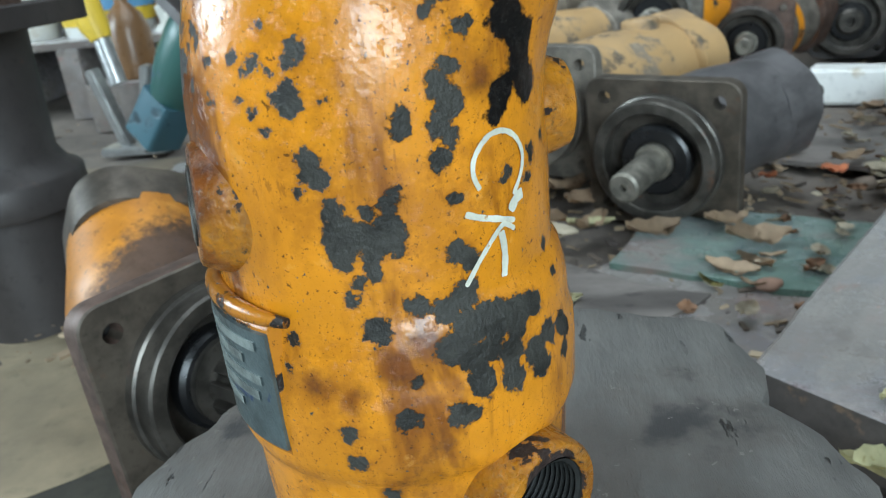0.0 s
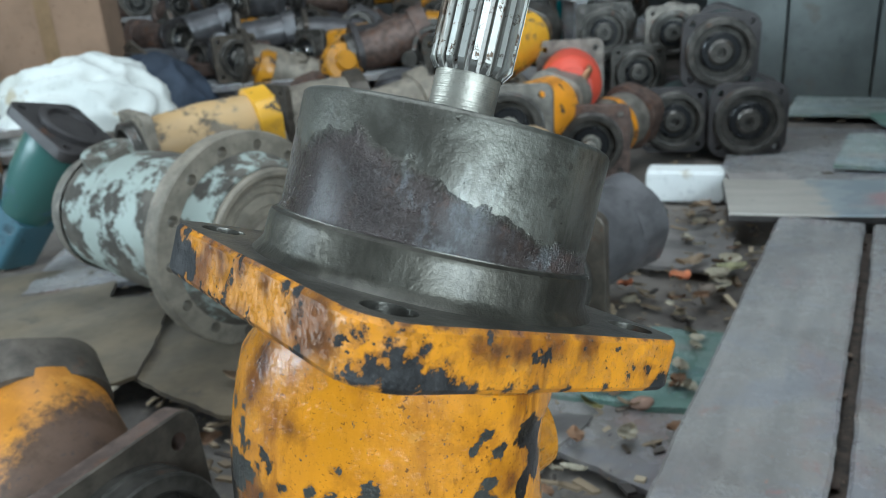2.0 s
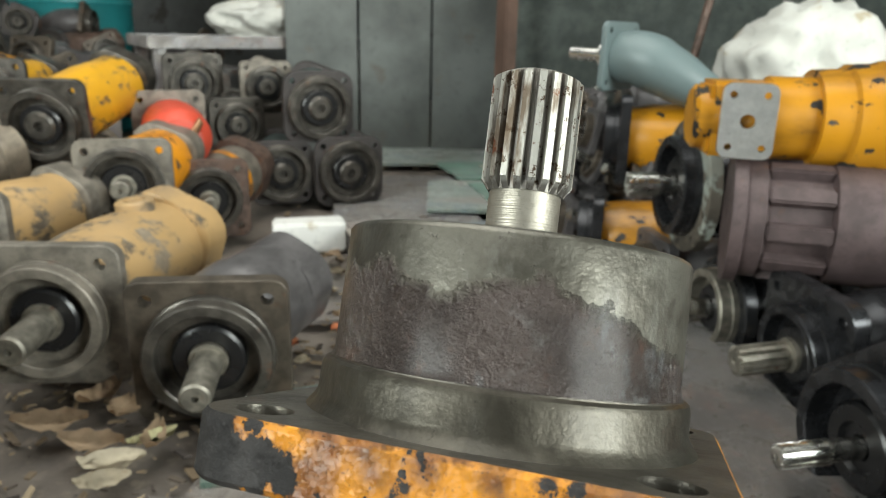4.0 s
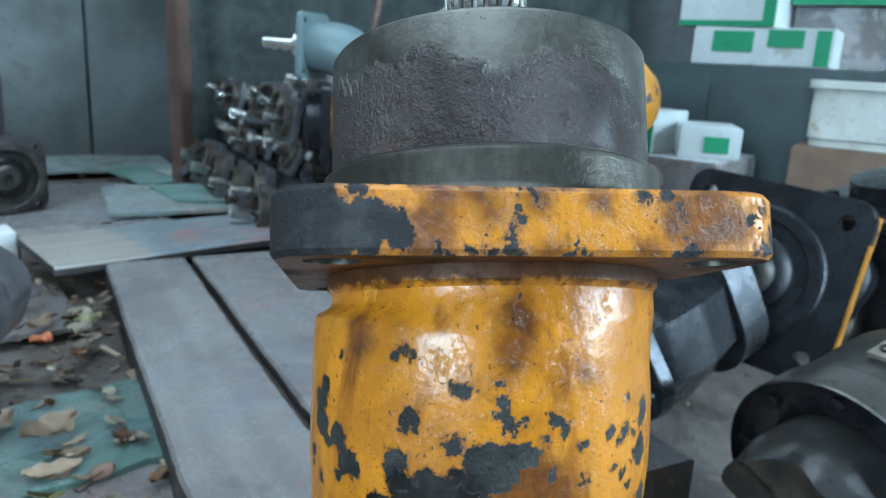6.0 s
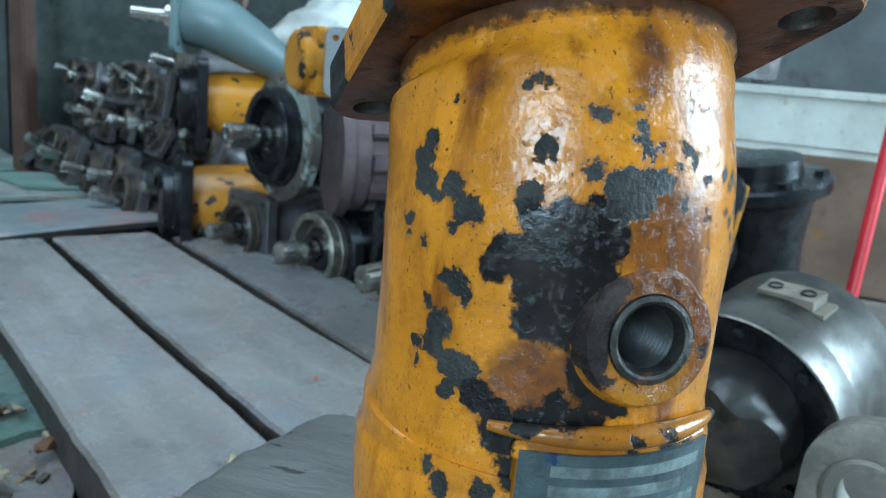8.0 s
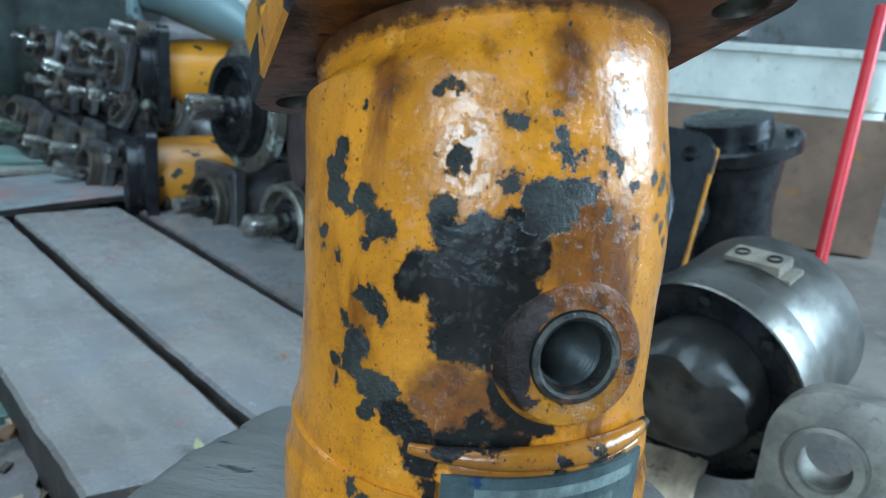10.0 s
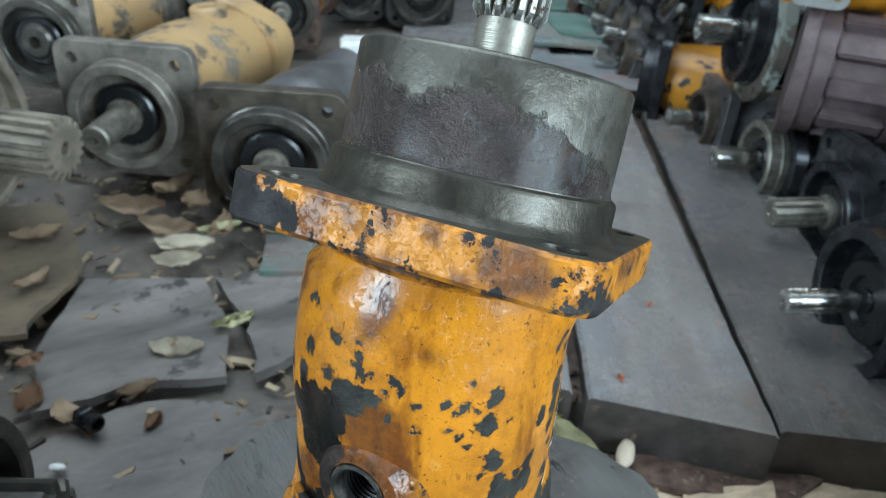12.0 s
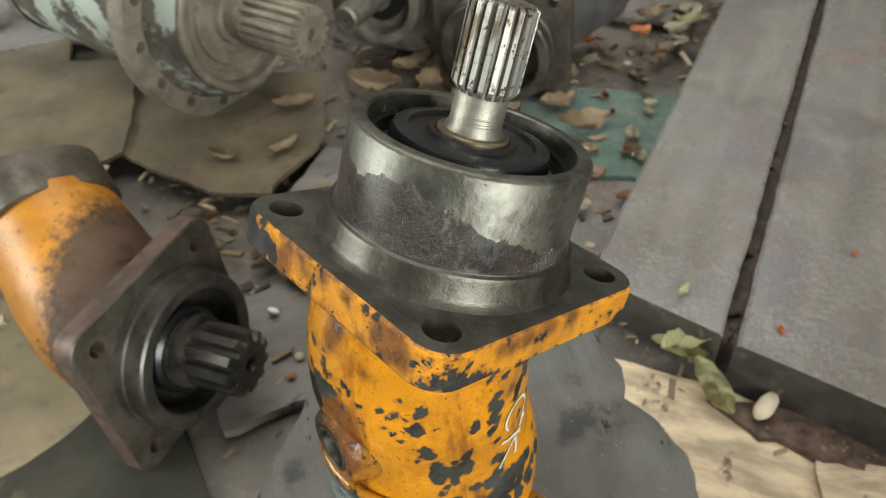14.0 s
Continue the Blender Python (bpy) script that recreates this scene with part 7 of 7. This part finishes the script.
part("rim_band", lathe([(0.1143, 0.0), (0.1160, -0.002), (0.1160, -0.044), (0.1150, -0.047), (0.1110, -0.049), (0.1110, -0.170), (0.106, -0.180), (0.080, -0.185), (0, -0.185)], 64), metal_mat("polished_dark_steel", (0.20, 0.185, 0.165), 0.34, 0.36, 0.85, 13, rust=0.2, bumpy=0.6), rh, "polished steel rim")
for i in range(8):
    a = 2 * math.pi * i / 8
    hex_bolt("bolt", rh, pose(0.096 * math.cos(a), 0.096 * math.sin(a), -0.012), 0.008, 0.007, BLACKSTEEL)
lug = part("top_lug", box_bm(0.085, 0.030, 0.060, 0.012, m=pose(0.01, 0.100, -0.105)), DUSTCAST, rh)
for k in (-0.018, 0.018):
    part("screw_hole", lathe([(0.0085, 0.0), (0.0080, 0.0022), (0.0065, 0.0022), (0.0062, -0.004), (0, -0.004)], 18, m=basis((0.01 + k, 0.1150, -0.105), (0, 1, 0))), RUBBER, lug)
cv = thing("cast_cover", "grey cast cover plate with a round hole", "cast cover", basis((0.405, 0.050, 0.075), (-0.90, 0.40, 0.10)))
part("plate", plate(round_square(0.095, 0.045, 8, 0.085), round_square(0.090, 0.040, 8, 0.080), -0.035, 0.0, [circle(0.019, 24, -0.05, 0.03)]), GREYCAST, cv)
part("rib", box_bm(0.150, 0.014, 0.020, 0.004, m=pose(0.02, -0.025, 0.004, 0, 0, 20)), GREYCAST, cv)
part("boss", lathe([(0.030, -0.002), (0.030, 0.006), (0.027, 0.009), (0.0195, 0.009), (0.0195, -0.03)], 32, m=pose(-0.05, 0.03, 0)), GREYCAST, cv)
eb = thing("pump_housing", "black cast pump housing standing upright with a wide flange", "pump housing", basis((1.385, 0.0, -0.03), (-0.14, 0.19, 1.0), up=(0, 1, 0)))
part("body", lathe([(0.09, 0), (0.088, 0.02), (0.076, 0.06), (0.078, 0.16), (0.090, 0.22), (0.100, 0.26), (0.128, 0.275), (0.130, 0.295), (0.126, 0.300), (0.08, 0.305), (0.078, 0.335), (0.045, 0.34), (0, 0.34)], 48), BLACKSTEEL, eb)
for i in range(6):
    a = 2 * math.pi * i / 6 + 0.3
    hex_bolt("bolt", eb, pose(0.108 * math.cos(a), 0.108 * math.sin(a), 0.300), 0.013, 0.012, BLACKSTEEL)
bp = hydraulic_motor("black pump with a large square face and round disc", (1.06, 0.262, 0.165), (-0.90, 0.30, 0.22), spin=-4, w=0.135, corner=0.03, pilot=(0.098, 0.016), shaft=("hub", 0.035, 0.03), bend=0, l1=0.05, l2=0.10, r=0.095, flange_mat=BLACKSTEEL, body_mat=BLACKSTEEL, pilot_mat=BLACKSTEEL, shaft_mat=DARKSTEEL, ports=False)
part("painted_edge", box_bm(0.003, 0.235, 0.021, 0.0006, m=pose(0.1362, 0, -0.011)), DEEPYELLOW, bp, "yellow painted edge")
hydraulic_motor("grey hydraulic motor with a thin square flange at the back", (1.52, 0.64, 0.17), (-0.93, 0.35, 0), w=0.10, corner=0.012, thick=0.016, pilot=(0.055, 0.01), shaft=("hub", 0.03, 0.02), bend=0, l1=0.04, l2=0.07, r=0.068, flange_mat=BROWNSTEEL, body_mat=GREYCAST, ports=False)
# small dark motors with bright stub shafts down the aisle
stub = hydraulic_motor("small black motor with a bright splined stub shaft", (1.42, 1.46, 0.085), (-0.72, 0.65, 0.1), w=0.072, corner=0.016, pilot=(0.055, 0.024), shaft=("spline", 0.016, 0.055), bend=20, toward=(1, 0.4), l1=0.04, l2=0.10, r=0.056, flange_mat=CHARCOAL, body_mat=CHARCOAL, pilot_mat=GREASYSTEEL, group="small motors down the aisle", ports=False)
for x, y, z, ax in ((1.30, 1.36, 0.06, (-0.8, 0.55, 0.2)), (1.52, 1.62, 0.07, (-0.7, 0.6, 0.2)), (1.46, 1.38, 0.21, (-0.7, 0.7, 0.15)), (1.58, 1.56, 0.23, (-0.75, 0.5, 0.3)), (1.62, 1.78, 0.08, (-0.7, 0.55, 0.3)), (1.70, 1.70, 0.24, (-0.5, 0.75, 0.3)),
                    (1.72, 1.92, 0.09, (-0.8, 0.4, 0.4)), (1.60, 1.42, 0.36, (-0.6, 0.75, 0.2)), (1.14, 0.98, 0.07, (-0.85, 0.5, 0.0)), (1.36, 1.05, 0.08, (-0.8, 0.6, 0.0)), (1.30, 0.93, 0.07, (-0.8, 0.6, 0.0)), (1.50, 1.22, 0.09, (-0.8, 0.6, 0)), (1.55, 1.26, 0.25, (-0.7, 0.7, 0)), (1.80, 2.05, 0.09, (-0.5, 0.5, 0.7))):
    copy_thing(stub, basis((x, y, z), ax))
rnd = random.Random(31)
for i in range(20):
    u = i / 19
    copy_thing(stub, basis((1.22 + 0.66 * u + rnd.uniform(-0.04, 0.06), 1.16 + 0.86 * u + rnd.uniform(-0.05, 0.03), (0.06, 0.19, 0.30)[i % 3] + rnd.uniform(-0.01, 0.02)), (rnd.uniform(-0.95, -0.45), rnd.uniform(0.1, 0.7), rnd.uniform(-0.05, 0.6))) @ Matrix.Scale(rnd.uniform(0.62, 1.0), 4))

# tub, cartons, sack
tb = thing("foam_tub", "white foam tub with a brown stain", "tub", pose(2.02, -0.10, 0.29, 0, 0, -8))
FOAM = plain_mat("cream_foam", (0.60, 0.60, 0.54), 0.7, 9, 0.12, spots=(0.45, 0.38, 0.26))
part("rim", plate(round_square(0.20, 0.05, 6, 0.30), round_square(0.195, 0.045, 6, 0.295), 0.135, 0.155, [round_square(0.165, 0.04, 6, 0.265)]), FOAM, tb)
part("bottom", plate(round_square(0.185, 0.05, 6, 0.285), round_square(0.18, 0.045, 6, 0.28), 0.0, 0.02), FOAM, tb)
part("side", plate(round_square(0.190, 0.05, 6, 0.290), round_square(0.188, 0.048, 6, 0.288), 0.02, 0.135, [round_square(0.165, 0.04, 6, 0.265)]), FOAM, tb)
cb = thing("cardboard_box", "brown cardboard box under the foam tub", "box", pose(2.02, -0.10, -0.03, 0, 0, -8))
part("carton", box_bm(0.42, 0.62, 0.32, 0.005, m=pose(0, 0, 0.16)), plain_mat("dark_box_card", (0.19, 0.125, 0.085), 0.85, 6, 0.25, spots=(0.30, 0.15, 0.04)), cb)
part("tape", box_bm(0.424, 0.05, 0.324, 0.002, m=pose(0, 0.05, 0.16)), TAPE, cb)
sb = thing("steel_cabinet", "dark green steel cabinet under the cartons", "cabinet", pose(2.30, 0.42, -0.03, 0, 0, -6))
part("body", box_bm(0.40, 0.90, 0.50, 0.006, m=pose(0, 0, 0.25)), plain_mat("dark_green_steel", (0.02, 0.035, 0.033), 0.45, 6, 0.3), sb)
for k in (-0.23, 0.23):
    dr = part("door", box_bm(0.012, 0.42, 0.44, 0.003, m=pose(-0.205, k, 0.25)), plain_mat("dark_green_door", (0.024, 0.04, 0.038), 0.45, 6, 0.3), sb)
    part("handle", box_bm(0.015, 0.012, 0.08, 0.003, m=pose(-0.218, k * 0.25, 0.28)), DARKSTEEL, dr)


def carton(label, c, size, rz, bands):
    root = thing("carton", label, "carton", pose(*c, 0, 0, rz), "green and white cartons")
    sx, sy, sz = size
    part("box", box_bm(sx, sy, sz, 0.003, m=pose(0, 0, sz / 2)), CARTONWHITE, root)
    for y0, y1, z0, z1 in bands:
        part("printed_band", box_bm(0.004, (y1 - y0) * sy, (z1 - z0) * sz, 0.0005, m=pose(-sx / 2 - 0.001, (-0.5 + (y0 + y1) / 2) * sy, (z0 + z1) / 2 * sz)), GREENCARD, root, "green printed band")
    return root


carton("white and green carton on the cabinet", (2.26, 0.33, 0.472), (0.26, 0.36, 0.10), -10, ((0.02, 0.12, 0.05, 0.95), (0.55, 0.85, 0.35, 0.9), (0.2, 0.45, 0.5, 0.95)))
carton("white carton with a green edge on top of another", (2.28, 0.42, 0.574), (0.26, 0.26, 0.11), -14, ((0.0, 0.12, 0.0, 1.0), (0.12, 1.0, 0.0, 0.14)))
carton("white and green carton turned on the cabinet", (2.34, 0.08, 0.64), (0.26, 0.40, 0.12), -6, ((0.0, 1.0, 0.0, 0.2), (0.0, 0.08, 0.2, 1.0)))
bx = thing("wooden_crate", "dark wooden crate under a carton", "crate", pose(2.36, 0.08, 0.472, 0, 0, -6))
part("crate", box_bm(0.24, 0.38, 0.164, 0.004, m=pose(0, 0, 0.083)), OILPLANK, bx)
bx = thing("wooden_crate", "dark wooden crate under a tilted carton", "crate", pose(1.86, 0.56, -0.03, 0, 0, -14))
part("crate", box_bm(0.30, 0.44, 0.28, 0.004, m=pose(0, 0, 0.14)), DARKBOARD, bx)
carton("white and green carton low beside the cabinet", (1.86, 0.62, 0.25), (0.20, 0.22, 0.10), -16, ((0.05, 0.95, 0.05, 0.5), (0.0, 0.06, 0.0, 1.0)))
carton("grey-white carton with a green print lying low", (1.84, 0.43, 0.25), (0.20, 0.14, 0.075), 12, ((0.2, 0.6, 0.2, 0.7),))
cloth("plastic_sack", "large crumpled white plastic sack behind the pump", "sack", (2.02, 1.16, 0.31), (0.20, 0.20, 0.20), SACKWHITE, 21.0, 2.4, 20)
bx = thing("wooden_crate", "dark wooden crate under the white sack", "crate", pose(2.04, 1.16, -0.03))
part("crate", box_bm(0.34, 0.42, 0.345, 0.004, m=pose(0, 0, 0.1725)), DARKBOARD, bx)
rp = thing("red_pole", "thin red pole leaning among the parts", "pole", Matrix())
part("pole", sweep([((1.40, -0.16, -0.02), (0.25, -0.1, 1), 0.012), ((1.52, -0.21, 0.52), (0.25, -0.1, 1), 0.012)], 14), REDPLASTIC, rp)

# ---- far end: steel partition, post, barrel, sacks ----
PANELSTEEL = plain_mat("panel_steel", (0.105, 0.116, 0.110), 0.5, 3, 0.35, spots=(0.10, 0.095, 0.08))
pt = thing("partition", "dark steel partition made of wide sheets", "partition", kind="structure")
pt.matrix_world = pose(2.12, 2.66, -0.03, 0, 0, -38)
for i in range(5):
    part("panel", box_bm(0.30, 0.03, 2.0, 0.004, m=pose(-0.62 + i * 0.31, (i % 2) * 0.012, 1.0)), PANELSTEEL, pt)
ps = thing("wooden_post", "tall brown wooden post beside the partition", "post", pose(1.768, 2.059, -0.03))
part("post", box_bm(0.055, 0.055, 2.8, 0.005, m=pose(0, 0, 1.40)), BROWNPOST, ps)
br = thing("plastic_barrel", "teal plastic barrel behind the motors", "barrel", pose(0.98, 4.35, -0.03))
part("barrel", lathe([(0, 0), (0.24, 0), (0.26, 0.02), (0.275, 0.3), (0.285, 0.32), (0.275, 0.34), (0.275, 0.6), (0.285, 0.62), (0.275, 0.64), (0.26, 0.88), (0.23, 0.90)], 48), TEALPLASTIC, br)
part("lid", lathe([(0.245, 0.885), (0.25, 0.905), (0.24, 0.92), (0.21, 0.925), (0, 0.922)], 48), TEALPLASTIC, br)
cloth("plastic_sack", "white plastic sacks on the far bench", "sack", (1.62, 3.38, 0.46), (0.32, 0.2, 0.13), SACKWHITE, 31.0, 3.0, 10)
bn = thing("workbench", "dark workbench at the back", "workbench", pose(1.50, 3.42, -0.03, 0, 0, -8))
part("top", box_bm(1.0, 0.5, 0.05, 0.005, m=pose(0, 0, 0.465)), DARKBOARD, bn)
for sx in (-0.45, 0.45):
    for sy in (-0.2, 0.2):
        part("leg", box_bm(0.05, 0.05, 0.44, 0.004, m=pose(sx, sy, 0.22)), DARKBOARD, bn)

tp = bmesh.new()
rows = []
for i in range(41):
    s = i / 40
    x, y = 1.92 + 1.15 * s, 2.25 - 1.35 * s
    rows.append([tp.verts.new((x + 0.05 * noise.noise((s * 14, z * 1.5, 0)), y + 0.05 * noise.noise((s * 14, z * 1.5, 5)), z)) for z in (-0.03, 0.3, 0.6, 0.9, 1.2, 1.6, 2.0)])
for p, q in zip(rows, rows[1:]):
    for k in range(6):
        tp.faces.new((p[k], p[k + 1], q[k + 1], q[k]))
bmesh.ops.solidify(tp, geom=tp.faces[:], thickness=0.004)
me = finish(tp, 180)
me.materials.append(plain_mat("dark_net", (0.095, 0.112, 0.103), 0.85, 14, 0.25, spots=(0.075, 0.085, 0.076)))
tarp = thing("tarpaulin", "dark green tarpaulin hanging behind the motors", "tarpaulin")
part("cloth_sheet", me, None, tarp)
part("rope", sweep([((1.92 + 1.15 * s / 20, 2.25 - 1.35 * s / 20, 2.01), (0.65, -0.76, 0), 0.008) for s in range(21)], 10), NAVY, tarp, "dark rope along the hem")
bar = thing("steel_bar", "rusty steel bar leaning on the tarpaulin", "steel bar")
part("bar", sweep([((1.95, 1.55, -0.03), (0.25, -0.05, 1), 0.013), ((2.22, 1.50, 1.1), (0.25, -0.05, 1), 0.013)], 12), BROWNSTEEL, bar)


def litter():
    """Crumbs of wood, leaf and dirt over the floor."""
    rnd = random.Random(77)
    bm = bmesh.new()
    for k in range(3600):
        if rnd.random() < 0.7:
            x, y = rnd.uniform(-0.5, 0.9), rnd.uniform(0.5, 1.7)
        else:
            x, y = rnd.uniform(-1.2, 1.9), rnd.uniform(0.2, 2.8)
        if x < -0.1 and y < 0.75:
            continue
        s = rnd.choice((0.0014, 0.0018, 0.0025, 0.0036, 0.0050, 0.0075))
        a = rnd.uniform(0, 6.3)
        l, w = s * rnd.uniform(1, 2.6), s * rnd.uniform(0.4, 0.9)
        z = -0.030 + 0.0015 * noise.noise((x * 5, y * 5, 0)) + rnd.uniform(0.002, 0.006) + 0.014 * (rnd.random() < 0.5)
        d, e = Vector((math.cos(a), math.sin(a), rnd.uniform(-0.3, 0.3))), Vector((-math.sin(a), math.cos(a), rnd.uniform(-0.3, 0.3)))
        c = Vector((x, y, z + s * 0.2))
        top = [bm.verts.new(c + d * l * p + e * w * q + Vector((0, 0, s * 0.25))) for p, q in ((-1, -0.6), (0.9, -1), (1, 0.8), (-0.7, 1))]
        low = [bm.verts.new(v.co - Vector((0, 0, s * 0.5))) for v in top]
        bm.faces.new(top)
        bm.faces.new(low[::-1])
        for i in range(4):
            bm.faces.new((low[i], low[(i + 1) % 4], top[(i + 1) % 4], top[i]))
    n = Nodes("litter_crumbs")
    g = n.t.nodes.new("ShaderNodeNewGeometry")
    r = g.outputs["Random Per Island"]
    col = n.mix(n.step(r, 0.0, 0.55), (0.05, 0.04, 0.035), (0.22, 0.16, 0.10))
    col = n.mix(n.step(r, 0.85, 0.98), col, (0.42, 0.33, 0.22))
    n.put("Base Color", col)
    n.put("Roughness", 0.8)
    me = finish(bm, 0)
    me.materials.append(n.mat)
    tagged(new("floor_litter", me), "crumbs of wood, leaf and dirt scattered on the floor", "litter", kind="stuff")


litter()
